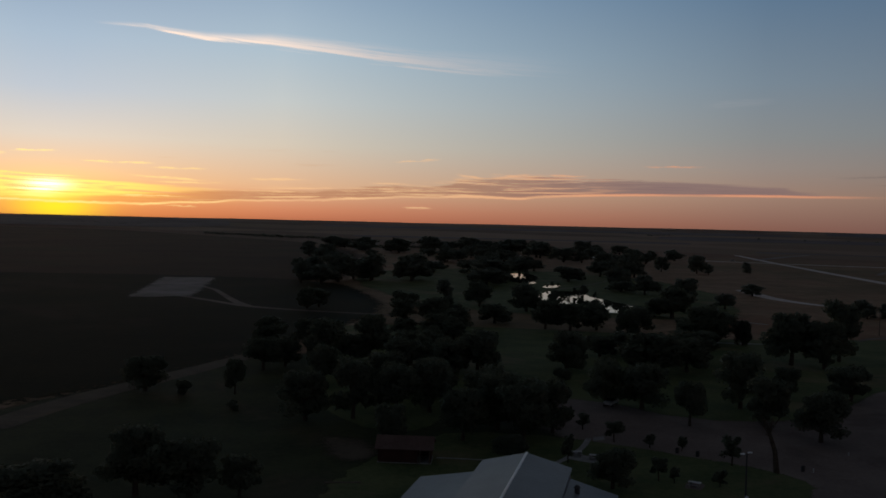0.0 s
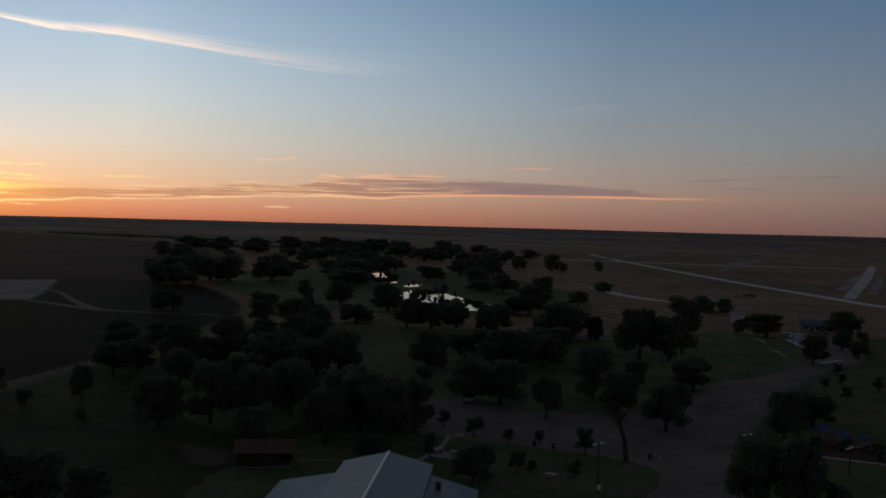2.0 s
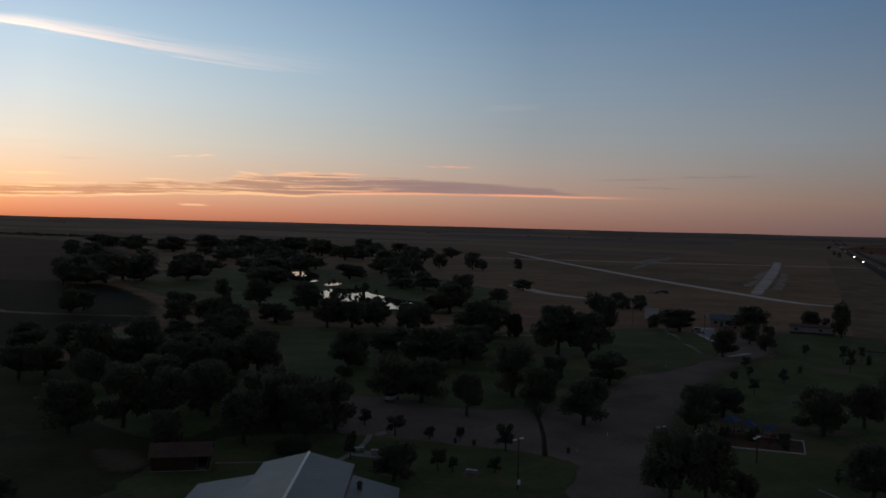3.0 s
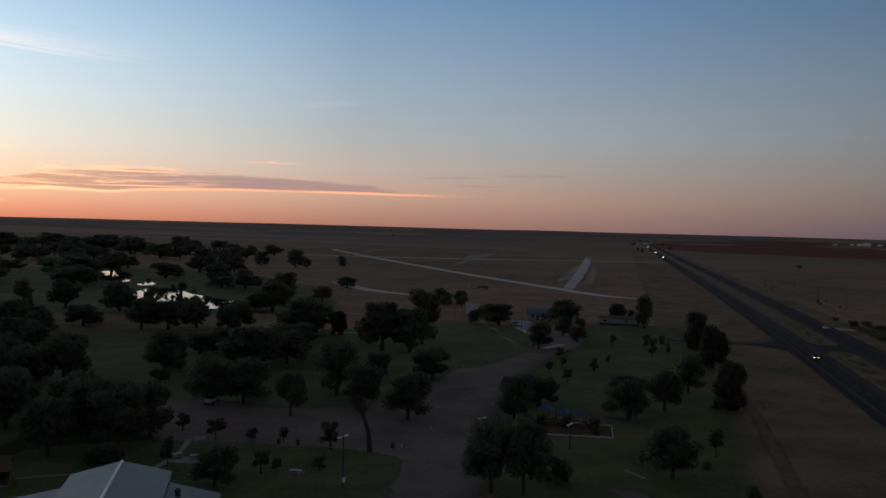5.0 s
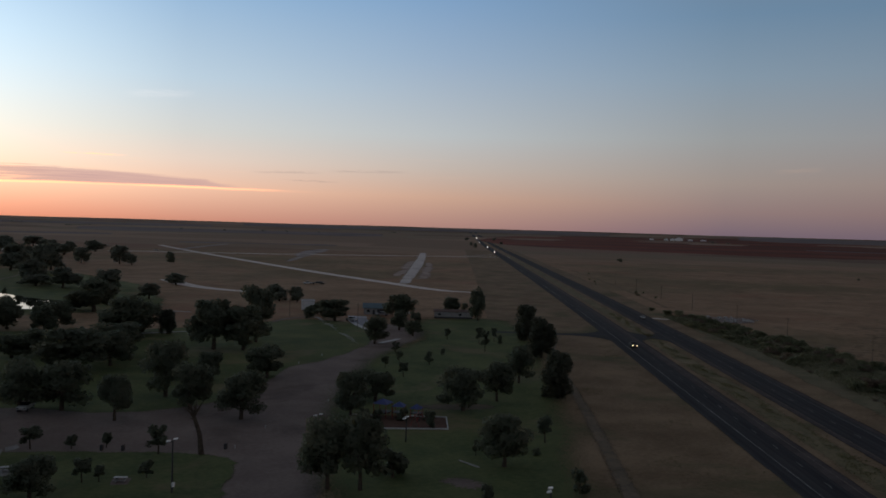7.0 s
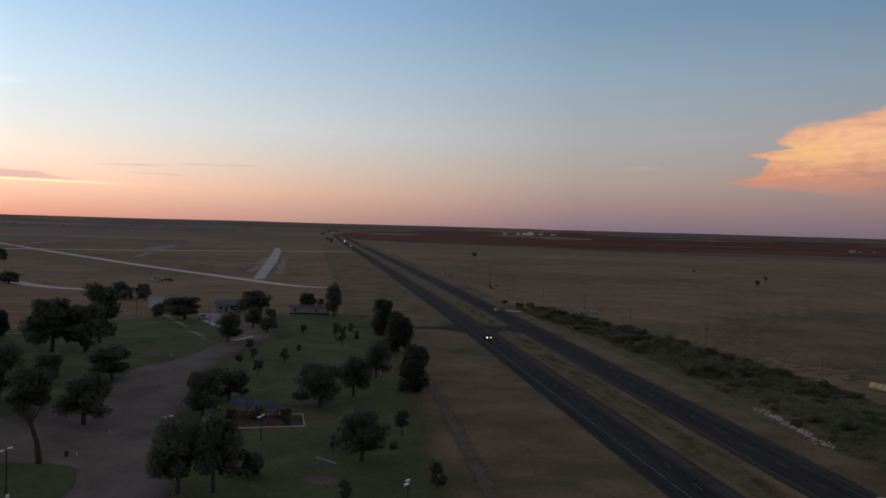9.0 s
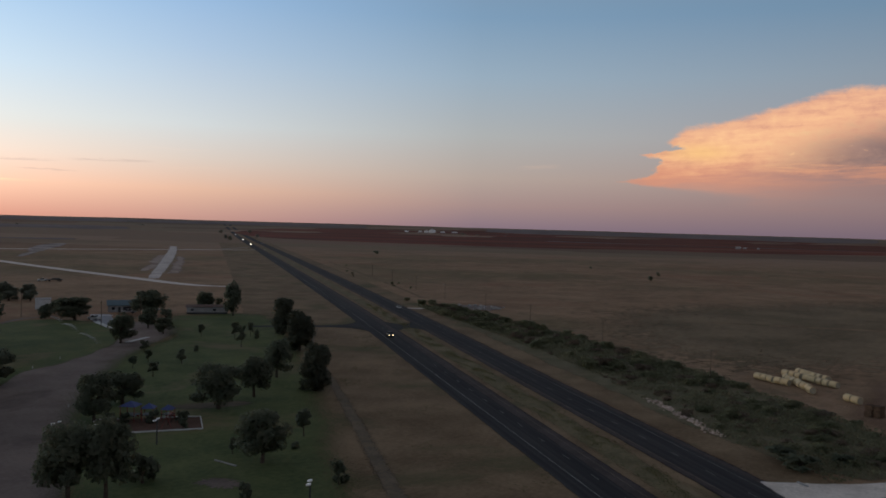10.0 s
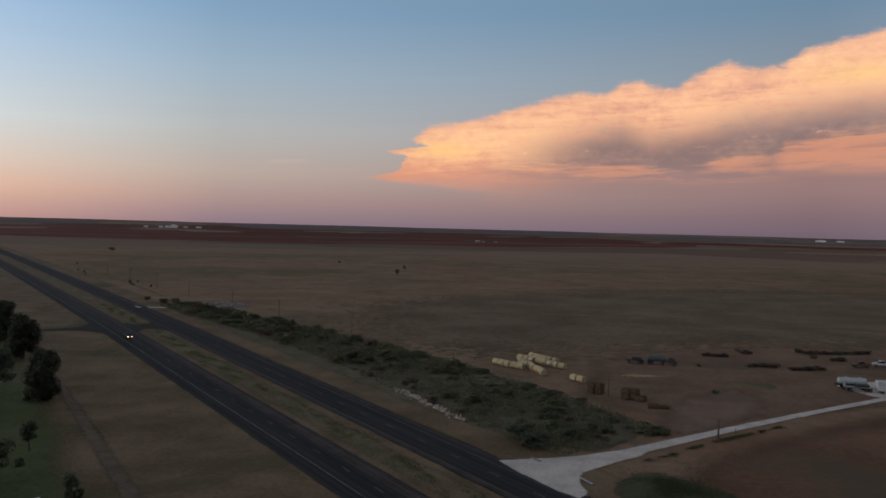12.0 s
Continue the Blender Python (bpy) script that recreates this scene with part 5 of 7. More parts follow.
def car(name, x, y, turn, mat, label, kind="sedan", lamps=None, glare=1.0):
    """A road vehicle; local +y is its front."""
    top = tagged(root(name, x, y, turn, 0.11), label, "car" if kind == "sedan" else "pickup truck")
    if kind == "sedan":
        low = [(-2.2, 0.35), (2.15, 0.35), (2.25, 0.62), (1.2, 0.92), (-1.9, 0.98), (-2.25, 0.85)]
        cab = [(0.95, 0.93), (0.25, 1.42), (-0.95, 1.44), (-1.75, 0.98)]
        wide, r, wb = 0.88, 0.32, 1.32
    else:
        low = [(-2.75, 0.5), (2.6, 0.5), (2.75, 0.8), (2.65, 1.08), (1.25, 1.18), (-2.75, 1.14)]
        cab = [(1.3, 1.17), (0.65, 1.78), (-0.75, 1.8), (-0.95, 1.15)]
        wide, r, wb = 0.97, 0.39, 1.75
    bm = bmesh.new()
    side_prism(bm, low, -wide, wide, 0.07)
    part("body", bm, mat, top)
    bm = bmesh.new()
    side_prism(bm, cab, -wide * 0.86, wide * 0.86, 0.05)
    glass = part("cabin", bm, M_GLASS, top, "dark glazed cabin")
    bm = bmesh.new()
    hi = max(z for _, z in cab)
    box(bm, 0, (cab[1][0] + cab[2][0]) / 2, hi + 0.01, wide * 1.66, abs(cab[1][0] - cab[2][0]) * 0.98, 0.06, 0.02)
    part("roof", bm, mat, glass)
    if kind != "sedan":
        bm = bmesh.new()
        for sx in (-1, 1):
            box(bm, sx * (wide - 0.06), -1.85, 1.2, 0.12, 1.75, 0.16, 0.02)
        box(bm, 0, -2.7, 1.2, wide * 1.9, 0.1, 0.16, 0.02)
        part("bed_rail", bm, mat, top)
    for sx in (-1, 1):
        for wy in (-wb, wb):
            wheel(top, sx * (wide - 0.1), wy, r)
        bm = bmesh.new()
        front = low[2][0]
        box(bm, sx * wide * 0.72, front - 0.02, low[2][1] + 0.05, 0.34 * glare, 0.1, 0.2 * glare, 0.03)
        part("headlight", bm, lamps or M_GLASS, top, "lit headlight" if lamps else "")
    return top


car("pickup_truck", *away(56.9, 299), 141.0, M_DARK, "dark pickup truck driving with lit headlights", "pickup", M_HEADLIGHT)
car("sedan", *away(80.6, 400), -39.0, M_WHITE, "white sedan driving away on the far carriageway")
car("pickup_truck", 38.0, 190.2, 150.0, M_WHITE, "white pickup truck parked at the lot's edge", "pickup")
for n, s in ((57.5, 1430), (57.0, 1740), (57.0, 2250), (56.5, 2700)):
    far_car = car("sedan", *away(n, s), 141.0, M_WHITE, "distant car on the highway with lit headlights", "sedan", M_FARLIGHT, 2.2)
    far_car.location.z += rise(*away(n, s))
car("sedan", *away(80.5, 1500), -39.0, M_WHITE, "distant pale car driving away on the highway")


def flat_trailer(x, y, turn, length, mat, label):
    top = tagged(root("flatbed_trailer", x, y, turn), label, "trailer")
    bm = bmesh.new()
    box(bm, 0, 0, 1.15, 2.4, length, 0.22, 0.04)
    part("deck", bm, mat, top)
    bm = bmesh.new()
    for sx in (-1, 1):
        box(bm, sx * 0.5, 0, 0.92, 0.14, length * 0.95, 0.24)
    part("frame", bm, M_DARK, top)
    bm = bmesh.new()
    box(bm, 0, length / 2 - 0.08, 1.75, 2.35, 0.14, 1.0, 0.03)
    part("headboard", bm, mat, top)
    bm = bmesh.new()
    box(bm, 0, -length * 0.1, 1.62, 2.1, length * 0.5, 0.7, 0.12)
    part("load", bm, M_DARK, top, "dark tarped load")
    for sx in (-1, 1):
        for wy in (-length * 0.38, -length * 0.24, length * 0.3):
            wheel(top, sx * 1.0, wy, 0.48, 0.3)
    return top


def tank(bm, length, r, z, y0=0.0):
    """A lying tank with domed ends, along y."""
    rings = []
    for y, k in ((-0.5, 0.0), (-0.492, 0.45), (-0.47, 0.8), (-0.44, 1.0), (-0.15, 1.0), (0.15, 1.0), (0.44, 1.0), (0.47, 0.8), (0.492, 0.45), (0.5, 0.0)):
        rings.append([bm.verts.new((math.cos(a) * r * max(k, 0.02), y0 + y * length, z + math.sin(a) * r * max(k, 0.02))) for a in (2 * math.pi * i / 20 for i in range(20))])
    for a, b in zip(rings, rings[1:]):
        for i in range(20):
            bm.faces.new((a[i], a[(i + 1) % 20], b[(i + 1) % 20], b[i]))
    bm.faces.new(rings[0][::-1]), bm.faces.new(rings[-1])


def tank_trailer(x, y, turn, length, mat, label, cab=None, fat=0.95):
    top = tagged(root("tank_truck" if cab else "tank_trailer", x, y, turn), label, "truck" if cab else "trailer")
    bm = bmesh.new()
    tank(bm, length, fat, 1.3 + fat)
    body = part("tank", bm, mat, top)
    bm = bmesh.new()
    for k in (-0.25, 0.2):
        rod(bm, (0, k * length, 1.2 + 2 * fat), (0, k * length, 1.55 + 2 * fat), 0.32, 0.3, 12)
    part("hatch", bm, mat, body)
    bm = bmesh.new()
    for sx in (-1, 1):
        box(bm, sx * 0.55, 0.2, 1.12, 0.16, length + 0.6, 0.3)
        for k in (-0.35, 0, 0.35):
            box(bm, sx * 0.5, k * length, 1.4, 0.2, 0.3, 0.5)
    part("frame", bm, M_DARK, top)
    for sx in (-1, 1):
        for wy in (-0.42, -0.27, 0.3):
            wheel(top, sx * 1.0, wy * length, 0.5, 0.32)
    if cab:
        f = length / 2 + 0.5
        bm = bmesh.new()
        side_prism(bm, [(f, 0.7), (f + 2.6, 0.7), (f + 2.65, 1.4), (f + 1.9, 1.6), (f + 1.4, 2.35), (f + 0.1, 2.4)], -1.1, 1.1, 0.08)
        c = part("cab", bm, cab, top)
        bm = bmesh.new()
        box(bm, 0, f + 1.68, 2.0, 1.8, 0.08, 0.55, 0.02, Matrix.Rotation(radians(28), 4, "X"))
        part("windscreen", bm, M_GLASS, c)
        for sx in (-1, 1):
            wheel(top, sx * 1.0, f + 1.9, 0.5, 0.32)
    return top


flat_trailer(266.5, 34.6, 8.0, 5.8, M_DARK, "dark flatbed trailer parked on bare soil")
tank_trailer(267.0, 28.0, 184.0, 5.6, M_TEAL, "old teal tank truck with a dark cab", cab=M_DARK, fat=0.66)
tank_trailer(250.5, -24.2, 8.0, 7.4, M_PALEBLUE, "pale blue-white tank trailer parked on gravel", fat=0.86)
flat_trailer(247.2, -25.5, 8.0, 7.0, M_GREY, "grey flatbed trailer parked beside the tank")


def box_trailer(x, y, turn, length, label):
    top = tagged(root("box_trailer", x, y, turn), label, "trailer")
    bm = bmesh.new()
    box(bm, 0, 0, 2.0, 2.45, length, 2.5, 0.06)
    body = part("body", bm, M_WHITE, top)
    for sx in (-1, 1):
        bm = bmesh.new()
        for i in range(int(length / 0.6)):
            box(bm, sx * 1.235, -length / 2 + 0.4 + i * 0.6, 2.0, 0.03, 0.06, 2.3)
        part("rib", bm, M_GREY, body)
        for wy in (-0.35, 0.3):
            wheel(top, sx * 0.95, wy * length, 0.45, 0.28)
    bm = bmesh.new()
    box(bm, 0, -length / 2 - 0.02, 2.0, 2.2, 0.04, 2.25, 0.01)
    part("door", bm, M_OFFWHITE, body)
    return top


box_trailer(247.5, -32.8, 12.0, 6.5, "white box trailer beside the tank trailer")
car("pickup_truck", 298.0, -37.0, 5.0, M_WHITE, "white pickup truck parked in the yard", "pickup")
car("pickup_truck", 293.0, -30.5, 20.0, M_ORANGE, "faded orange pickup truck parked in the yard", "pickup")


def implement(x, y, turn, length, mat, label, seed):
    """A parked farm implement: toolbar frame, discs, wheels and a drawbar."""
    rng = random.Random(seed)
    top = tagged(root("farm_implement", x, y, turn), label, "farm implement")
    bm = bmesh.new()
    for k in (-0.9, 0.0, 0.9):
        box(bm, k, 0, 0.85, 0.16, length, 0.16, 0.02)
    for i in range(5):
        box(bm, 0, -length / 2 + i * length / 4, 0.85, 2.0, 0.14, 0.14, 0.02)
    part("frame", bm, mat, top)
    bm = bmesh.new()
    rod(bm, (0.9, 0, 0.8), (3.4, 0, 0.45), 0.09, 0.07, 8)
    rod(bm, (0.9, 1.2, 0.8), (2.6, 0, 0.55), 0.06, 0.05, 8)
    rod(bm, (0.9, -1.2, 0.8), (2.6, 0, 0.55), 0.06, 0.05, 8)
    part("drawbar", bm, mat, top)
    for row in (-0.7, 0.6):
        n = int(length / 0.55)
        for i in range(n):
            yy = -length / 2 + 0.3 + i * 0.55
            bm = bmesh.new()
            rod(bm, (row - 0.03, yy, 0.36), (row + 0.06, yy + 0.06, 0.36), 0.34, 0.25, 10)
            part("disc", bm, M_RUST, top)
    for sy in (-0.3, 0.3):
        wheel(top, 0.15, sy * length, 0.42, 0.28)
    for i in range(rng.randrange(2, 4)):
        bm = bmesh.new()
        box(bm, rng.uniform(-0.5, 0.3), rng.uniform(-0.4, 0.4) * length, 1.1 + 0.1 * i, rng.uniform(0.6, 1.2), rng.uniform(0.9, 1.8), rng.uniform(0.25, 0.5), 0.08, Matrix.Rotation(rng.uniform(-0.5, 0.5), 4, "Z"))
        part("hopper", bm, rng.choice((mat, M_RUST, M_DARK)), top)
    bm = bmesh.new()
    for i in range(9):
        a = Vector((rng.uniform(-1.2, 1.2), rng.uniform(-0.6, 0.6) * length, rng.uniform(0.1, 0.8)))
        rod(bm, a, a + Vector((rng.uniform(-1, 1), rng.uniform(-1.6, 1.6), rng.uniform(0.1, 0.9))), 0.07, 0.05, 6)
    part("loose_bar", bm, M_RUST, top)
    return top


implement(294, 12.5, 6, 8.5, M_DARK, "dark low farm implement resting on bare soil", 1)
implement(278, -2.5, 4, 7.5, M_WEEDGREEN, "dull green low farm implement resting on bare soil", 2)
implement(277, -13, 28, 8.0, M_DARK, "dark farm implement resting beside scrap", 3)
implement(281, -18, 20, 4.0, M_ORANGE, "faded orange farm implement in the yard", 4)
implement(318, -20, 22, 10.0, M_DARK, "dark wide farm implement in dry grass", 5)
implement(324, -31, 20, 7.0, M_DARK, "dark farm implement in dry grass", 6)
implement(304, -25, 12, 5.0, M_WEEDGREEN, "faded green farm implement in the yard", 7)
for x, y, hgt, w in ((280, -6, 1.1, 3.0), (276, 1.5, 0.9, 2.6), (279, -16, 1.2, 3.0), (296, 9, 0.8, 2.4), (320, -14, 1.2, 4.5), (322, -26, 1.3, 5.0), (328, -36, 1.1, 4.0), (307, -18, 0.9, 3.0), (312, 6, 0.7, 2.4), (270, 16, 0.6, 2.0), (226, 9, 0.9, 2.2)):
    plant("scrub", x, y, hgt, w, "yard weeds")
implement(306, 3, 40, 4.0, M_DARK, "dark farm implement in dry grass", 8)


# ---- cotton modules and hay ----
def cotton_module(x, y, turn):
    top = tagged(root("cotton_module", x, y, turn), "round cotton module in cream yellow wrap lying on bare soil", "cotton module", "cotton modules in the yard")
    bm = bmesh.new()
    rings = []
    for yy, k in ((-1.2, 0.9), (-1.12, 1.0), (1.12, 1.0), (1.2, 0.9)):
        rings.append([bm.verts.new((math.cos(a) * 0.95 * k, yy, 0.92 + math.sin(a) * 0.94 * k)) for a in (2 * math.pi * i / 20 for i in range(20))])
    for a, b in zip(rings, rings[1:]):
        for i in range(20):
            bm.faces.new((a[i], a[(i + 1) % 20], b[(i + 1) % 20], b[i]))
    part("wrap", bm, M_WRAP, top)
    for s in (-1, 1):
        bm = bmesh.new()
        rod(bm, (0, s * 1.14, 0.92), (0, s * 1.21, 0.92), 0.85, 0.8, 20)
        part("end_face", bm, M_COTTON, top, "grey fluffy cotton end")
    return top


module = None
rng_m = random.Random(8)
for x0, y0, x1, y1, count in ((242.5, 71, 237.5, 63, 5), (246, 65, 231, 54.5, 8), (254, 66.8, 243, 52, 8), (259.5, 65, 251.5, 56, 6), (226.0, 45.0, 224.6, 43.0, 2)):
    turn = math.degrees(math.atan2(-(x1 - x0), y1 - y0))
    for i in range(count):
        k = i / (count - 1)
        x, y = x0 + (x1 - x0) * k + rng_m.uniform(-.5, .5), y0 + (y1 - y0) * k + rng_m.uniform(-.25, .25)
        if module is None:
            module = cotton_module(x, y, turn)
        else:
            copy_thing(module, pose(x, y, 0, 0, 0, turn + rng_m.uniform(-13, 13)))


def hay_bale(x, y, z, turn, size):
    """A big rectangular bale with sagged, bulging sides and its strings."""
    top = tagged(root("hay_bale", x, y, turn, z), "old rusty brown hay bale stacked at the scrub's edge", "hay bale", "old hay bales")
    rng = random.Random(int(x * 10 + z * 7))
    bm = bmesh.new()
    bmesh.ops.create_cube(bm, size=1.0)
    bmesh.ops.subdivide_edges(bm, edges=bm.edges[:], cuts=3, use_grid_fill=True)
    for v in bm.verts:
        bulge = 1 + 0.10 * (1 - abs(v.co.z) * 2)
        v.co = Vector((v.co.x * size[0] * bulge, v.co.y * size[1] * bulge, (v.co.z + 0.5) * size[2])) + Vector((rng.uniform(-.06, .06), rng.uniform(-.06, .06), rng.uniform(-.05, .05) if v.co.z > -0.49 else 0))
    part("straw", bm, M_STRAW, top)
    for k in (-0.28, 0.28):
        bm = bmesh.new()
        box(bm, 0, k * size[1], size[2] + 0.02, size[0] * 1.08, 0.05, 0.04)
        part("string", bm, M_WOOD, top)
    return top


for dx, dy, dz in ((0, 0, 0), (0, -1.7, 0), (0.1, -0.1, 1.3), (0, -1.65, 1.3)):
    hay_bale(211 + dx, 37.4 + dy, dz, -20, (2.2, 1.6, 1.3))
for dx, dy, dz in ((0, 0, 0), (0.2, -1.9, 0), (0.1, 0.1, 1.3), (0.3, -1.8, 1.3), (-0.9, -3.6, 0)):
    hay_bale(207.5 + dx, 28.6 + dy, dz, -12, (2.3, 1.8, 1.3))
hay_bale(200, 21.4, 0, 10, (2.0, 2.4, 0.9))
hay_bale(200.5, 19.2, 0, 25, (1.8, 2.0, 0.7))


# ---- poles and posts ----
def utility_pole(x, y, turn, height, label="thin wooden utility pole with a crossarm", thick=0.12):
    top = tagged(root("utility_pole", x, y, turn), label, "utility pole", "roadside utility poles")
    bm = bmesh.new()
    rod(bm, (0, 0, -0.3), (0, 0, height), thick, thick * 0.7, 8)
    part("pole", bm, M_WOOD, top)
    if height > 5:
        bm = bmesh.new()
        box(bm, 0, 0, height - 0.5, 1.8, 0.08, 0.10, 0.02)
        arm = part("crossarm", bm, M_WOOD, top)
        for k in (-0.8, 0.0, 0.8):
            bm = bmesh.new()
            rod(bm, (k, 0, height - 0.43), (k, 0, height - 0.18), 0.05, 0.035, 8)
            part("insulator", bm, M_GREY, arm)
    return top


for n, s in ((128.5, 208), (126, 272), (123, 336), (120.5, 390), (117, 452), (115.5, 515), (114, 580), (113, 650)):
    utility_pole(*away(n, s), -39, 8.5)
utility_pole(208, 33.0, 0, 4.6, "short weathered post at the scrub's edge", 0.17)
utility_pole(181, 3.2, 0, 1.5, "thin short marker post beside the drive", 0.07)
utility_pole(173, 6.2, 0, 4.4, "dark weathered gate post beside the drive", 0.2)
for x, y in ((199, 297), (173, 282), (168.5, 330), (246, 300)):
    utility_pole(x, y, 20, 9.5, "wooden utility pole beside the park buildings")


def lamp_post(x, y, turn, height, label, box_on=True):
    top = tagged(root("lamp_post", x, y, turn), label, "lamp post")
    bm = bmesh.new()
    rod(bm, (0, 0, -0.2), (0, 0, height), 0.15, 0.10, 10)
    part("pole", bm, M_DARK, top)
    bm = bmesh.new()
    box(bm, 0, 0, height, 1.7, 0.08, 0.08, 0.01)
    arm = part("arm", bm, M_DARK, top)
    for k in (-0.8, 0.8):
        bm = bmesh.new()
        box(bm, k, 0.12, height + 0.12, 0.46, 0.62, 0.24, 0.06, Matrix.Rotation(radians(-14), 4, "X"))
        part("lamp_head", bm, M_RIDGE, arm, "pale floodlight head")
    if box_on:
        bm = bmesh.new()
        box(bm, 0, -0.22, 1.3, 0.5, 0.26, 0.7, 0.03)
        part("meter_box", bm, M_RIDGE, top, "white meter box")
    return top


lamp_post(44.2, 122.4, 30, 7.7, "tall dark lamp post with two pale floodlight heads")
lamp_post(74.9, 75.6, 40, 7.7, "tall dark lamp post with two pale floodlight heads")
lamp_post(90.5, 129.5, 35, 4.4, "short lamp post beside the playground", False)
lamp_post(78.5, 141.0, 20, 4.0, "short lamp post beside the dirt drive", False)


# ---- park furniture ----
def picnic_table(x, y, turn):
    top = tagged(root("picnic_table", x, y, turn), "pale concrete picnic table with two benches on the lawn", "picnic table", "picnic tables")
    bm = bmesh.new()
    box(bm, 0, 0, 0.76, 0.8, 1.9, 0.08, 0.02)
    part("tabletop", bm, M_PALECONC, top)
    for sx in (-1, 1):
        bm = bmesh.new()
        box(bm, sx * 0.75, 0, 0.45, 0.3, 1.9, 0.07, 0.02)
        part("bench", bm, M_CONCRETE, top)
        bm = bmesh.new()
        box(bm, 0, sx * 0.6, 0.38, 1.5, 0.12, 0.74, 0.02)
        part("leg", bm, M_CONCRETE, top)
    return top


ribbon("concrete_walk", [(16, 139), (20, 143), (24, 149.5), (26.5, 155), (28, 160)], [0.9, 0.9, 0.85, 0.85, 0.85], 0.105, M_CONCRETE, "pale concrete walk across the lawn", "walk", 0.05, step=1.5)
sheet("concrete_slab", [(28.6, 158), (31, 159.5), (31.2, 162), (29, 161)], 0.115, M_CONCRETE, "small pale concrete slab by the lot", "slab", 0.1, 0.5, 0, 0.0)
sheet("concrete_slab", [(22, 145.6), (26.5, 142.8), (28.6, 145.8), (24, 149)], 0.11, M_CONCRETE, "pale concrete slab under picnic tables", "slab", 0.1, 0.5, 0, 0.0)
sheet("concrete_slab", [(37.6, 130.6), (40, 129.6), (41.6, 132.6), (39, 133.6)], 0.11, M_DIRT, "worn earth slab under a picnic table", "slab", 0.1, 0.5, 0, 0.0)


def trash_barrel(x, y):
    """A standing steel drum with rolled hoops and an open top."""
    top = tagged(root("trash_barrel", x, y, 0, 0.06), "dark steel trash barrel standing beside the lot", "trash can", "trash barrels")
    bm = bmesh.new()
    rings = []
    for z, k in ((0, 0.29), (0.28, 0.29), (0.30, 0.305), (0.32, 0.29), (0.58, 0.29), (0.60, 0.305), (0.62, 0.29), (0.88, 0.29), (0.89, 0.30), (0.89, 0.27), (0.1, 0.27)):
        rings.append([bm.verts.new((math.cos(a) * k, math.sin(a) * k, z)) for a in (2 * math.pi * i / 16 for i in range(16))])
    for a, b in zip(rings, rings[1:]):
        for i in range(16):
            bm.faces.new((a[i], a[(i + 1) % 16], b[(i + 1) % 16], b[i]))
    bm.faces.new(rings[0][::-1]), bm.faces.new(rings[-1])
    part("drum", bm, M_DARK, top)
    bm = bmesh.new()
    box(bm, 0.34, 0, 0.55, 0.07, 0.07, 1.1, 0.01)
    part("post", bm, M_WOOD, top)


for x, y in ((42.2, 151.2), (45.2, 149.2), (60.4, 141.4)):
    trash_barrel(x, y)
table = picnic_table(39.6, 131.6, 60)
for x, y, turn in ((23.8, 147.6, 100), (26.6, 145.6, 75)):
    copy_thing(table, pose(x, y, 0.11, 0, 0, turn))


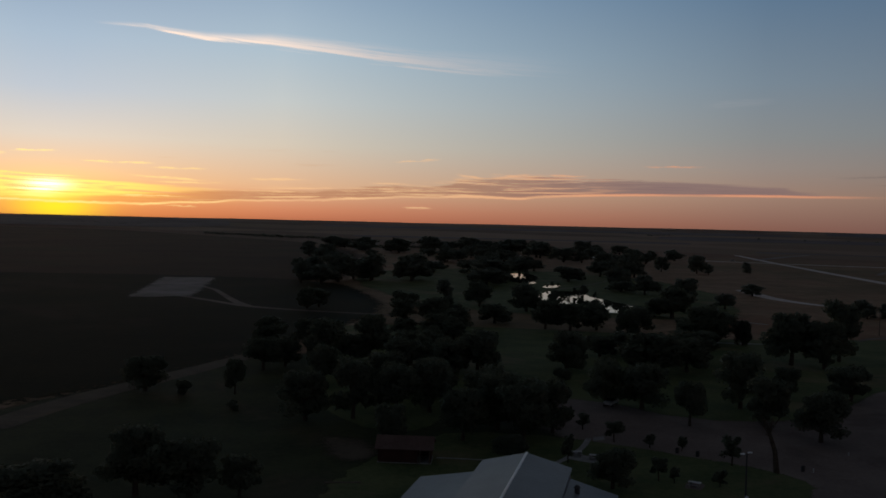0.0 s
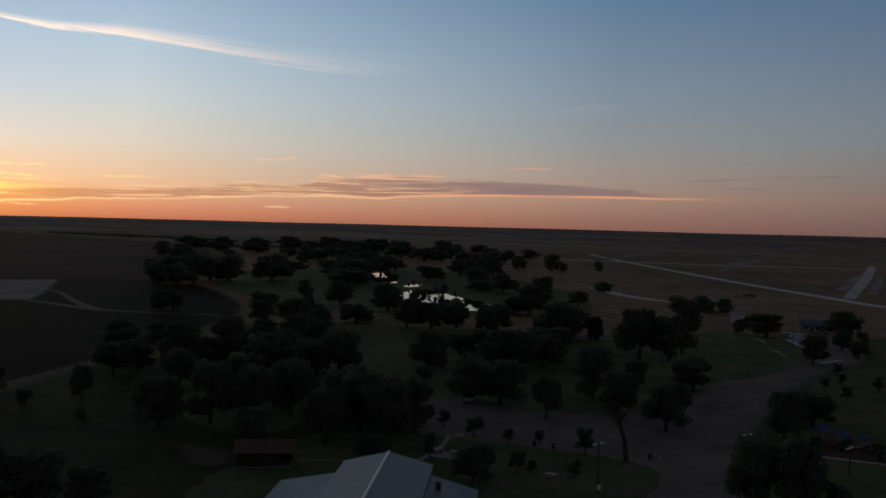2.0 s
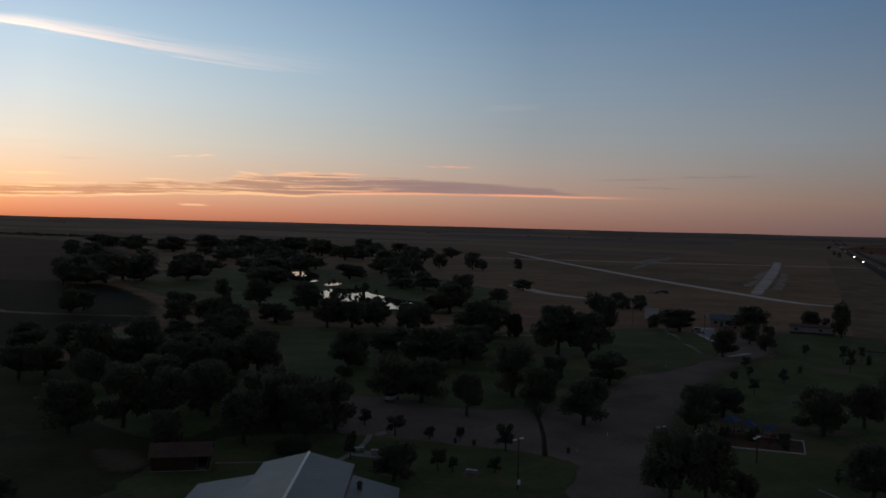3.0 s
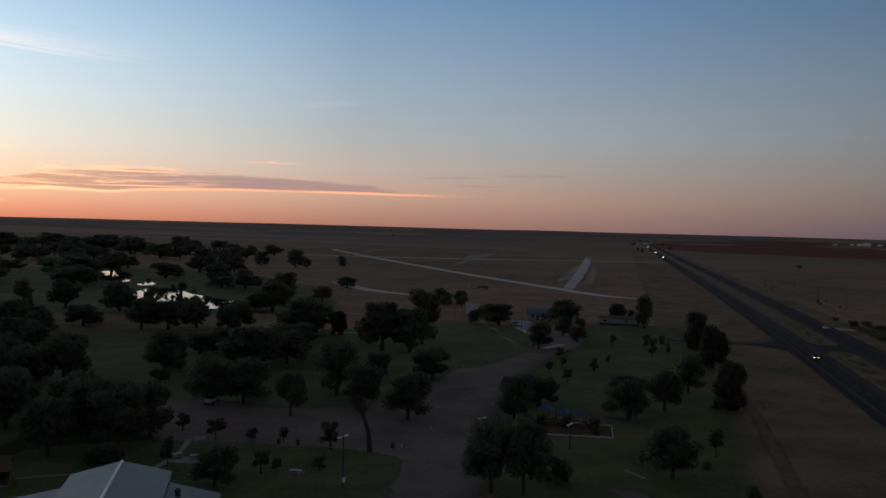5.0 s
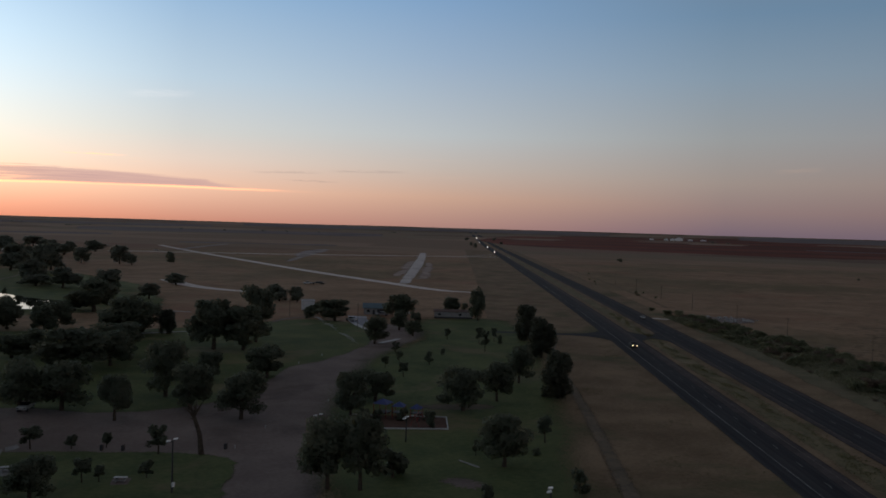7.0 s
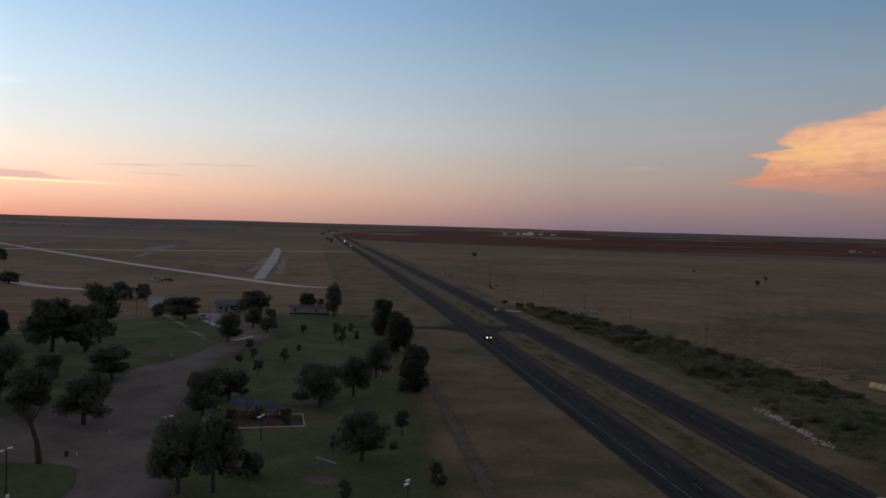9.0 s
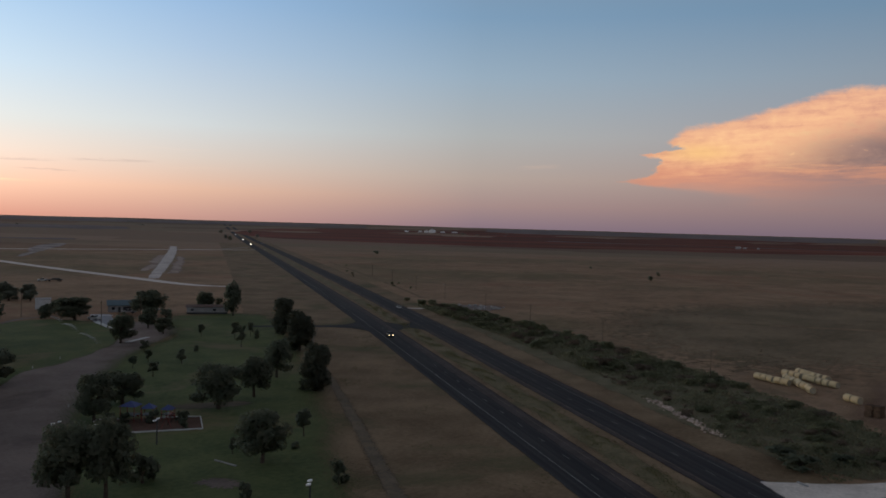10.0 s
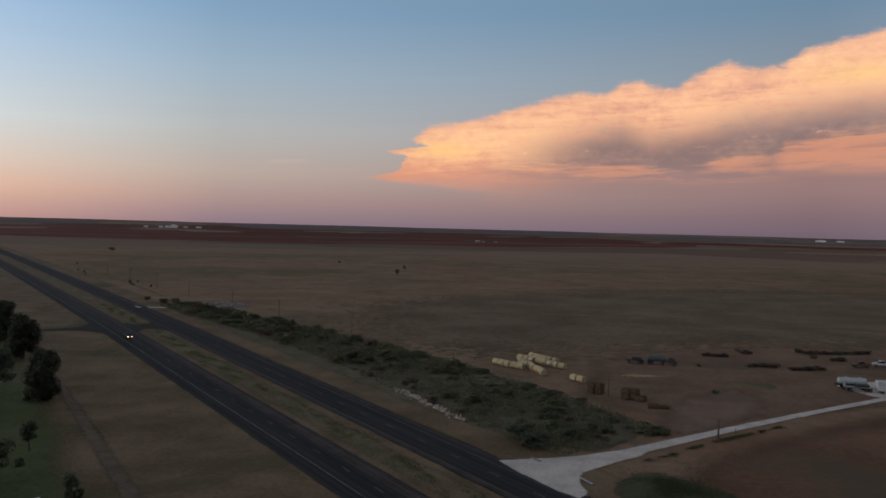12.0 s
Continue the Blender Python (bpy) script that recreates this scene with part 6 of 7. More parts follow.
def playground():
    """White kerbed mulch bed with canopied climbing towers."""
    sheet("play_bed", [(93, 154), (109, 141.5), (103, 133), (88, 142.5)], 0.12, M_MULCH, "reddish mulch bed of the playground", "play area", 0.2, rounds=0)
    corners = [(93, 154), (109, 141.5), (103, 133), (88, 142.5)]
    kerb = tagged(root("kerb", 0, 0), "white painted kerb round the playground bed", "kerb")
    for (ax, ay), (bx, by) in zip(corners, corners[1:] + corners[:1]):
        d = Vector((bx - ax, by - ay, 0))
        k = int(d.length / 2.4)
        for i in range(k):
            if (ax, bx) == (93, 109) and i in (2, 3, 4):
                continue
            p = Vector((ax, ay, 0)) + d * ((i + 0.5) / k)
            bm = bmesh.new()
            box(bm, 0, 0, 0.17, d.length / k - 0.02, 0.22, 0.34, 0.03)
            ob = part("kerb_block", bm, M_WHITE, kerb)
            ob.location, ob.rotation_euler = p, (0, 0, math.atan2(d.y, d.x))
    for x, y, turn, w, hh in ((97.8, 148.6, 30, 3.4, 3.8), (100.4, 146.4, 42, 2.6, 3.3), (103.0, 143.8, 25, 2.2, 3.0)):
        top = tagged(root("play_tower", x, y, turn), "playground tower with a blue canopy on dark posts", "play tower", "playground towers")
        for sx in (-1, 1):
            for sy in (-1, 1):
                bm = bmesh.new()
                rod(bm, (sx * w / 2.4, sy * w / 2.4, 0), (sx * w / 2.4, sy * w / 2.4, hh - 0.6), 0.07, 0.07, 8)
                part("post", bm, M_PLAYRED, top)
        bm = bmesh.new()
        base = [bm.verts.new((sx * w / 2, sy * w / 2, hh - 0.7)) for sx, sy in ((-1, -1), (1, -1), (1, 1), (-1, 1))]
        peak = bm.verts.new((0, 0, hh + 0.2))
        bm.faces.new(base[::-1])
        for i in range(4):
            bm.faces.new((base[i], base[(i + 1) % 4], peak))
        part("canopy", bm, M_CANOPY, top, "faded blue canopy")
        bm = bmesh.new()
        box(bm, 0, 0, 1.3, w * 0.9, w * 0.9, 0.12, 0.02)
        part("deck", bm, M_DARK, top)
        bm = bmesh.new()
        box(bm, w * 0.75, 0, 0.75, 1.9, 0.6, 0.1, 0.02, Matrix.Rotation(radians(36), 4, "Y"))
        part("slide", bm, M_PLAYRED, top, "red plastic slide")
    swing = tagged(root("swing_set", 100.5, 139.8, 40), "low swing set on the playground bed", "swing set")
    bm = bmesh.new()
    rod(bm, (-2.2, 0, 2.3), (2.2, 0, 2.3), 0.06)
    part("top_bar", bm, M_PLAYRED, swing)
    for sx in (-1, 1):
        for sy in (-1, 1):
            bm = bmesh.new()
            rod(bm, (sx * 2.2, 0, 2.3), (sx * 2.4, sy * 1.0, 0.05), 0.05)
            part("leg", bm, M_PLAYRED, swing)
    for k in (-1.1, 0, 1.1):
        bm = bmesh.new()
        box(bm, k, 0, 0.55, 0.5, 0.22, 0.05)
        rod(bm, (k - 0.22, 0, 0.55), (k - 0.22, 0, 2.28), 0.012)
        rod(bm, (k + 0.22, 0, 0.55), (k + 0.22, 0, 2.28), 0.012)
        part("swing_seat", bm, M_TYRE, swing)


playground()
bm = bmesh.new()
box(bm, 0, 0, 0.12, 0.25, 5.2, 0.22, 0.03)
beam = part("balance_beam", bm, M_CONCRETE)
beam.matrix_world = pose(91, 111.5, 0.06, 0, 0, 2)
tagged(beam, "long pale beam lying on the lawn", "beam")
sheet("bare_patch", [(81, 107), (86, 106), (86, 100), (82, 101)], 0.075, M_DIRT, "bare sandy patch in the lawn", "bare ground", 0.9, soft=2.5)
sheet("bare_patch", [(110, 156), (126, 148), (124, 143), (111, 149)], 0.075, M_TRACK, "bare sandy strip behind the playground", "bare ground", 0.8, soft=3)
bm = bmesh.new()
box(bm, 0, 0, 0.06, 5.6, 0.55, 0.14, 0.02)
beam = part("timber_beam", bm, M_WOOD)
beam.matrix_world = pose(-14.5, 129.5, 0.02, 0, 0, 4)
tagged(beam, "long grey timber beam lying in the grass", "beam")
sheet("bare_patch", [(-22, 158), (-12, 154), (-10, 142), (-18, 142)], 0.08, M_TRACK, "bare pale ground beside the pavilion", "bare ground", 1.2, soft=6)


# ---- buildings of the park ----
def pavilion():
    top = tagged(root("pavilion", -5.6, 143.2, -3), "low pavilion with a red-brown gable roof and open bays", "building")
    for s in (-1, 1):
        bm = bmesh.new()
        slab(bm, [(-4.9, 0, 4.1), (4.9, 0, 4.1), (4.9, s * 2.9, 2.5), (-4.9, s * 2.9, 2.5)], 0.14)
        part("roof", bm, M_REDROOF, top)
    for sx in (-1, 1):
        bm = bmesh.new()
        box(bm, sx * 4.3, 0, 1.2, 0.2, 4.6, 2.4)
        part("end_wall", bm, M_REDWALL, top)
    bm = bmesh.new()
    box(bm, 0, 2.3, 1.2, 8.4, 0.2, 2.4)
    part("back_wall", bm, M_REDWALL, top)
    bm = bmesh.new()
    box(bm, -1.0, -2.3, 1.15, 6.4, 0.2, 2.3)
    part("front_wall", bm, M_REDWALL, top)
    for x in (2.6, 4.2):
        bm = bmesh.new()
        box(bm, x, -2.45, 1.25, 0.18, 0.18, 2.5)
        part("post", bm, M_WOOD, top)
    bm = bmesh.new()
    box(bm, 0, 0, 0.08, 9.0, 5.2, 0.16, 0.02)
    part("floor_slab", bm, M_CONCRETE, top)




def long_shed():
    top = tagged(root("long_shed", 231, 297, -37), "long low pale grey shed with a dull brown roof", "building")
    bm = bmesh.new()
    box(bm, 0, 0, 1.5, 16.5, 5.0, 3.0)
    wall = part("wall", bm, M_OFFWHITE, top)
    bm = bmesh.new()
    slab(bm, [(-8.7, -2.9, 3.05), (8.7, -2.9, 3.05), (8.7, 2.9, 3.5), (-8.7, 2.9, 3.5)], 0.15)
    part("roof", bm, M_REDROOF, top, "dull brown metal roof")
    bm = bmesh.new()
    box(bm, 0, -2.52, 0.35, 16.4, 0.06, 0.7)
    part("base_band", bm, M_DARK, wall)
    for x in (-6, 3):
        bm = bmesh.new()
        box(bm, x, -2.53, 1.75, 1.2, 0.06, 0.8, 0.01)
        part("window", bm, M_GLASS, wall)


def blue_house():
    top = tagged(root("house", 209, 325, -32), "small house with a blue-grey gable roof", "house")
    for s in (-1, 1):
        bm = bmesh.new()
        slab(bm, [(-6.2, 0, 4.8), (6.2, 0, 4.8), (6.2, s * 4.6, 2.9), (-6.2, s * 4.6, 2.9)], 0.15)
        part("roof", bm, M_BLUEROOF, top)
    bm = bmesh.new()
    prism(bm, [(-4.0, 0), (4.0, 0), (4.0, 2.9), (0, 4.55), (-4.0, 2.9)], -5.6, 5.6)
    wall = part("wall", bm, M_OFFWHITE, top)
    wall.rotation_euler = (0, 0, radians(90))
    for x, w, hgt, z, nm in ((-3.6, 1.2, 1.1, 1.6, "window"), (2.0, 3.4, 2.3, 1.2, "garage_door"), (-1.2, 0.95, 2.05, 1.05, "door")):
        bm = bmesh.new()
        box(bm, x, -4.04, z, w, 0.08, hgt, 0.01)
        part(nm, bm, M_GLASS if nm == "window" else M_DARK, top)


def store_shed(x, y, turn, size, label):
    top = tagged(root("store_shed", x, y, turn), label, "shed")
    w, d, hgt = size
    bm = bmesh.new()
    box(bm, 0, 0, hgt / 2, w, d, hgt, 0.02)
    part("wall", bm, M_WHITE, top)
    bm = bmesh.new()
    slab(bm, [(-w / 2 - 0.2, -d / 2 - 0.2, hgt + 0.1), (w / 2 + 0.2, -d / 2 - 0.2, hgt + 0.1), (w / 2 + 0.2, d / 2 + 0.2, hgt + 0.45), (-w / 2 - 0.2, d / 2 + 0.2, hgt + 0.45)], 0.12)
    part("roof", bm, M_OFFWHITE, top)
    bm = bmesh.new()
    box(bm, w * 0.2, -d / 2 - 0.02, 1.0, 1.0, 0.06, 2.0, 0.01)
    part("door", bm, M_GREY, top)


pavilion(), long_shed(), blue_house()
store_shed(189, 352, -28, (6.0, 3.5, 4.2), "white store shed behind a dark bush")
store_shed(252, 322, -35, (3.0, 3.0, 2.6), "small white store shed beside the trees")
sheet("concrete_slab", [(192.5, 322.0), (198.5, 317.0), (179.5, 282.5), (174.0, 280.5), (182.0, 304)], 0.12, M_BLUECONC, "bluish grey concrete slab with white edges beside the house", "slab", 0.1, 1.0, 0, 0.0)
ribbon("concrete_walk", [(182.5, 304), (192.2, 320)], [1.0, 1.0], 0.135, M_PALECONC, "pale concrete strip along the slab by the house", "walk", 0.05)
ribbon("concrete_walk", [(192, 316.2), (197, 312.6)], [1.5, 1.5], 0.14, M_PALECONC, "pale concrete strip across the slab by the house", "walk", 0.05)
ribbon("concrete_walk", [(180.5, 298), (174, 277)], [1.8, 1.5], 0.125, M_PALECONC, "pale concrete walk beside the house", "walk", 0.05)
ribbon("concrete_walk", [(169, 266), (164, 252)], [1.6, 1.6], 0.12, M_PALECONC, "pale concrete walk by the dirt drive", "walk", 0.05)
ribbon("concrete_walk", [(158, 243), (170, 249)], [1.4, 1.4], 0.12, M_PALECONC, "pale concrete walk by the dirt drive", "walk", 0.05)
for x, y, turn, mat, label in ((183, 303, 10, M_WHITE, "white pickup truck parked by the house"), (206, 316, 70, M_GREY, "grey pickup truck parked by the house"), (219, 318, 60, M_WHITE, "white pickup truck parked under a tree")):
    car("pickup_truck", x, y, turn, mat, label, "pickup")
flat_trailer(272, 494, 60, 9, M_DARK, "dark flatbed trailer parked in the pasture")
car("pickup_truck", 266.5, 497.5, 60, M_WHITE, "white pickup truck parked in the pasture", "pickup")


def dead_tree(x, y):
    """A leaning bare trunk with a few broken limbs."""
    top = tagged(root("dead_tree", x, y), "bare leaning dead tree beside the dirt lot", "tree")
    bm = bmesh.new()
    a, b, c = Vector((0, 0, -0.2)), Vector((-0.3, 0.2, 3.5)), Vector((-1.2, 0.6, 6.6))
    rod(bm, a, b, 0.52, 0.40, 10), rod(bm, b, c, 0.40, 0.28, 10)
    part("trunk", bm, M_BARK, top)
    for base, tip in ((c, (-2.6, 0.8, 9.2)), (c, (-0.6, 1.2, 9.4)), (b.lerp(c, 0.6), (-2.4, -0.6, 6.6)), (c, (-1.6, -0.6, 8.6)), (c, (0.3, 0.4, 9.0)), (b.lerp(c, 0.8), (-3.0, 0.9, 8.2))):
        bm = bmesh.new()
        tip = Vector(tip)
        mid = base.lerp(tip, 0.55) + Vector((0.15, 0, 0.25))
        rod(bm, base, mid, 0.21, 0.13, 6), rod(bm, mid, tip, 0.13, 0.04, 6)
        rod(bm, base.lerp(mid, 0.6), base.lerp(mid, 0.6) + Vector((-0.5, 0.5, 1.0)), 0.07, 0.02, 5)
        rod(bm, mid, mid + Vector((0.7, 0.4, 0.7)), 0.06, 0.02, 5)
        part("limb", bm, M_BARK, top)


dead_tree(55.6, 140.2)

for x, y in ((127, 227), (114, 217), (62, 141), (73, 152), (96, 168)):
    bm = bmesh.new()
    rod(bm, (0, 0, 0), (0, 0, 0.55), 0.10, 0.10, 10)
    rod(bm, (0, 0, 0.55), (0, 0, 0.6), 0.10, 0.05, 10)
    ob = part("bollard", bm, M_WHITE)
    ob.matrix_world = pose(x, y, 0.06)
    tagged(ob, "short white bollard beside the dirt drive", "bollard", "white bollards")

# ---- roadside scrub, rubble and spray ----
rng_s = random.Random(12)
sheet("scrub_floor", [away(94, 118), away(93.5, 250), away(94, 405), away(106, 412), away(122, 330), away(131, 262), away(132, 190), away(131, 155), away(122, 122)], 0.06, M_THICKET,
      "dim olive brushy ground under the roadside scrub", "undergrowth", 2.0)
NEAR_SIDE = [(110, 97.5), (150, 96), (185, 98), (230, 101.5), (318, 98.5), (391, 93.5), (420, 93)]
FAR_SIDE = [(110, 122), (135, 129), (165, 132), (215, 133), (270, 131), (330, 120), (412, 106)]


def eased(x, knots):
    for (x0, y0), (x1, y1) in zip(knots, knots[1:]):
        if x <= x1:
            return y0 + (y1 - y0) * max(0.0, (x - x0) / (x1 - x0))
    return knots[-1][1]


def thick(x, y):
    """How dense the scrub stands at a place: thickets with open brown gaps."""
    return noise.noise(Vector((x, y, 3)) / 15) + 0.6 * noise.noise(Vector((x, y, 8)) / 6)


for i in range(325):
    s = rng_s.uniform(118, 408) if i % 4 else rng_s.uniform(118, 230)
    near, far = eased(s, NEAR_SIDE), eased(s, FAR_SIDE)
    k = rng_s.random()
    n = near + (far - near) * k
    size = rng_s.uniform(2.0, 5.6) if s < 225 else rng_s.uniform(3.2, 7.0)
    x, y = away(n, s)
    if (x - 148) ** 2 + (y - 24) ** 2 < 16 ** 2 or abs((y - 10) + (x - 176) * 0.585) < 6.5:
        continue
    d = thick(x, y)
    if d < -0.28:
        if rng_s.random() < 0.6:
            plant("brush", x, y, size * rng_s.uniform(0.16, 0.28), size * 0.7)
        continue
    if 0.3 < k < 0.72 and rng_s.random() < (0.45 if s < 225 else 0.25):         # the middle of the belt is mostly dead brush
        plant("brush", x, y, size * rng_s.uniform(0.18, 0.3), size * 0.8)
        continue
    plant("scrub" if rng_s.random() < 0.88 else "brush", x, y, size * (rng_s.uniform(0.20, 0.40) if s < 225 else rng_s.uniform(0.28, 0.46)), size)
plant("bush", 153.5, 37.5, 3.0, 7.5, "roadside scrub")
plant("bush", 158, 42, 2.6, 6.0, "roadside scrub")
plant("bush", 163, 33, 2.0, 4.5, "roadside scrub")
for n, s, hgt, w in ((97, 421, 2.6, 6.5), (101, 414, 2.2, 6.0), (104, 428, 2.0, 5.0), (93.5, 441, 1.8, 4.5), (108, 404, 2.4, 6.0)):
    plant("scrub", *away(n, s), hgt, w)
for i in range(8):
    s = rng_s.uniform(450, 900)
    x, y = away(rng_s.uniform(96, 120), s)
    plant("scrub", x, y, rng_s.uniform(0.8, 1.6), rng_s.uniform(1.5, 4))


def low_growth(name, count, place, mat, label, category, seed, leaf=(0.12, 0.3)):
    """Many small leaf clumps near the ground as one mesh."""
    rng = random.Random(seed)
    verts, faces = [], []
    for _ in range(count):
        spot = place(rng)
        if spot is None:
            continue
        p, s = Vector(spot), rng.uniform(*leaf)
        q = Euler((rng.uniform(-1.2, 1.2), rng.uniform(-1.2, 1.2), rng.uniform(0, 6.3))).to_matrix()
        k = len(verts)
        verts += [p + q @ Vector(c) for c in ((-s, -s * 0.4, 0), (0, -s * 0.7, s * 0.2), (s, s * 0.3, -0.1 * s), (0.1 * s, s * 0.7, s * 0.2))]
        faces += [(k, k + 1, k + 3), (k + 1, k + 2, k + 3)]
    me = bpy.data.meshes.new(name)
    me.from_pydata(verts, [], faces)
    me.materials.append(mat)
    return tagged(new(name, me), label, category, kind="stuff")


def in_scrub(rng):
    s = rng.uniform(116, 410)
    n = rng.uniform(eased(s, NEAR_SIDE) - 1, eased(s, FAR_SIDE))
    x, y = away(n, s)
    d = 0.7 * thick(x, y) + 0.5 * noise.noise(Vector((x, y, 3)) / 2.5)
    if d < rng.uniform(-0.42, 0.08) or abs((y - 10) + (x - 176) * 0.585) < 5.5:
        return None
    return x, y, 0.1 + rng.random() * max(0.3, min(1.4, 0.6 + d * 1.4))


low_growth("underbrush", 84000, in_scrub, M_UNDER, "dense low olive underbrush between the shrubs", "underbrush", 41)


def in_median(rng):
    s, n = rng.uniform(95, 420), rng.gauss(68.8, 1.6)
    x, y = away(n, s)
    d = noise.noise(Vector((n / 2.5, s / 11, 0))) + 0.5 * noise.noise(Vector((x, y, 3)) / 2)
    return (x, y, 0.08 + rng.random() * 0.25) if d > rng.uniform(-0.1, 0.45) and 64 < n < 73.3 else None


low_growth("median_weeds", 30000, in_median, M_WEED, "patches of dull green weeds in the median", "weeds", 42, (0.07, 0.16))


def on_verge(rng):
    s, n = rng.uniform(95, 330), rng.uniform(24, 51)
    x, y = away(n, s)
    d = noise.noise(Vector((x, y, 9)) / 9) + 0.6 * noise.noise(Vector((x, y, 4)) / 2.2)
    return (x, y, 0.06 + rng.random() * 0.16) if d > 0.45 else None


low_growth("verge_weeds", 24000, on_verge, M_WEED, "scattered dull weeds in the dry verge", "weeds", 43, (0.06, 0.14))


DRIVE_EDGE = [(151, 17.2), (154.6, 14.6), (158.6, 12.0), (164, 9.8), (172.3, 5.6), (185, -2.6), (204, -13.5)]


def beside_drive(rng):
    x = rng.uniform(151, 204)
    y = eased(x, DRIVE_EDGE) + 1.9 - abs(rng.gauss(0, 0.7))
    d = noise.noise(Vector((x, y, 6)) / 7) + 0.5 * noise.noise(Vector((x, y, 1)) / 2)
    return (x, y, 0.06 + rng.random() * 0.3) if d > rng.uniform(0.05, 0.5) else None


low_growth("drive_weeds", 5000, beside_drive, M_GREENWEED, "dull green weeds along the caliche drive's edge", "weeds", 45, (0.07, 0.18))


def on_grass_patch(rng):
    k = rng.random()
    x, y = 143 - 17 * k + rng.gauss(0, 1.8), 13 - 8 * k + rng.gauss(0, 2.8)
    d = noise.noise(Vector((x, y, 5)) / 5)
    return (x, y, 0.1 + rng.random() * 0.2) if d > rng.uniform(-0.3, 0.2) else None


low_growth("grass_tufts", 9000, on_grass_patch, M_GREENWEED, "uneven green tufts in the grass beside the drive", "grass", 46, (0.07, 0.16))


def in_pasture(rng):
    a, k = radians(rng.uniform(50, 99)), rng.random() ** 0.6
    x, y = (190 + 620 * k) * math.sin(a), (190 + 620 * k) * math.cos(a)
    n = (Vector((x, y, 0)) @ S) - bend(Vector((x, y, 0)) @ U)
    d = noise.noise(Vector((x, y, 9)) / 60) + 0.8 * noise.noise(Vector((x, y, 4)) / 9) + 0.5 * noise.noise(Vector((x, y, 2)) / 2.4)
    return (x, y, 0.05 + rng.random() * 0.2) if d > 0.5 and n > 150 else None


low_growth("pasture_brush", 40000, in_pasture, M_WEED, "scattered low dry brush in the pasture", "brush", 44, (0.10, 0.24))


def scattered(name, count, place, size, mat, label, category, seed, squash=0.6):
    """Many small rough chunks as one mesh."""
    rng = random.Random(seed)
    verts, faces = [], []
    cube = ((-1, -1, -1), (1, -1, -1), (1, 1, -1), (-1, 1, -1), (-1, -1, 1), (1, -1, 1), (1, 1, 1), (-1, 1, 1))
    for _ in range(count):
        p = Vector(place(rng))
        s = rng.uniform(*size)
        q = Euler((rng.uniform(-.4, .4), rng.uniform(-.4, .4), rng.uniform(0, 6.3))).to_matrix()
        k = len(verts)
        verts += [p + q @ Vector((x * s * rng.uniform(.6, 1.1), y * s * rng.uniform(.5, 1), z * s * squash * rng.uniform(.6, 1))) for x, y, z in cube]
        faces += [tuple(k + i for i in f) for f in ((0, 3, 2, 1), (4, 5, 6, 7), (0, 1, 5, 4), (1, 2, 6, 5), (2, 3, 7, 6), (3, 0, 4, 7))]
    me = bpy.data.meshes.new(name)
    me.from_pydata(verts, [], faces)
    me.materials.append(mat)
    return tagged(new(name, me), label, category, kind="stuff")


def on_rubble(rng):
    k = rng.random()
    x, y = 193 + (168 - 193) * k + rng.gauss(0, 0.5), 82 + (56 - 82) * k + rng.gauss(0, 0.7)
    return x, y, 0.12


scattered("rubble", 290, on_rubble, (0.10, 0.36), M_RUBBLE, "line of broken pale concrete rubble along the scrub", "rubble", 3)


def on_yard(rng):
    k = rng.gauss(0, 1)
    return 243 + rng.gauss(0, 1.0) - k * 0.8, 30 + k * 2.4, 0.05


scattered("straw_litter", 420, on_yard, (0.06, 0.26), M_WRAP, "loose straw and wrap litter on the yard soil", "litter", 5, 0.15)


def on_pad(rng):
    return 349 + rng.gauss(0, 7), 240 + rng.gauss(0, 6), 0.3


scattered("scrap_heap", 50, on_pad, (0.2, 0.9), M_OFFWHITE, "scattered pale scrap on a bare pad", "scrap", 6)
for x, y, turn, long in ((144.5, 35, 58, 2.3), (135.5, 24.5, 45, 3.2)):
    bm = bmesh.new()
    rod(bm, (-long / 2, 0, 0.24), (long / 2, 0, 0.26), 0.17, 0.17, 12)
    ob = part("culvert_pipe", bm, M_GREY)
    ob.matrix_world = pose(x, y, 0.0, 0, 0, turn)
    tagged(ob, "short grey steel culvert pipe beside the caliche drive", "pipe")


def spray(name, x0, y0, x1, y1, high, seed):
    """Fine drops thrown in an arc from a sprinkler."""
    def drop(rng):
        k = rng.betavariate(1.6, 2.2)
        return (x0 + (x1 - x0) * k + rng.gauss(0, 0.45), y0 + (y1 - y0) * k + rng.gauss(0, 0.8), 0.2 + max(0.05, 4 * k * (1 - k) * high * rng.uniform(0.75, 1.05)))
    scattered(name, 1200, drop, (0.016, 0.040), M_WHITE, "thin arc of sprinkler spray over the lawn", "sprinkler spray", seed, 1.0)


for i, (x0, y0, x1, y1, high) in enumerate(((175.5, 321, 168, 299, 0.9), (167, 297, 159.5, 274, 1.2), (158.5, 271, 148.5, 242, 0.9))):
    spray("sprinkler_spray", x0, y0, x1, y1, high, 21 + i)

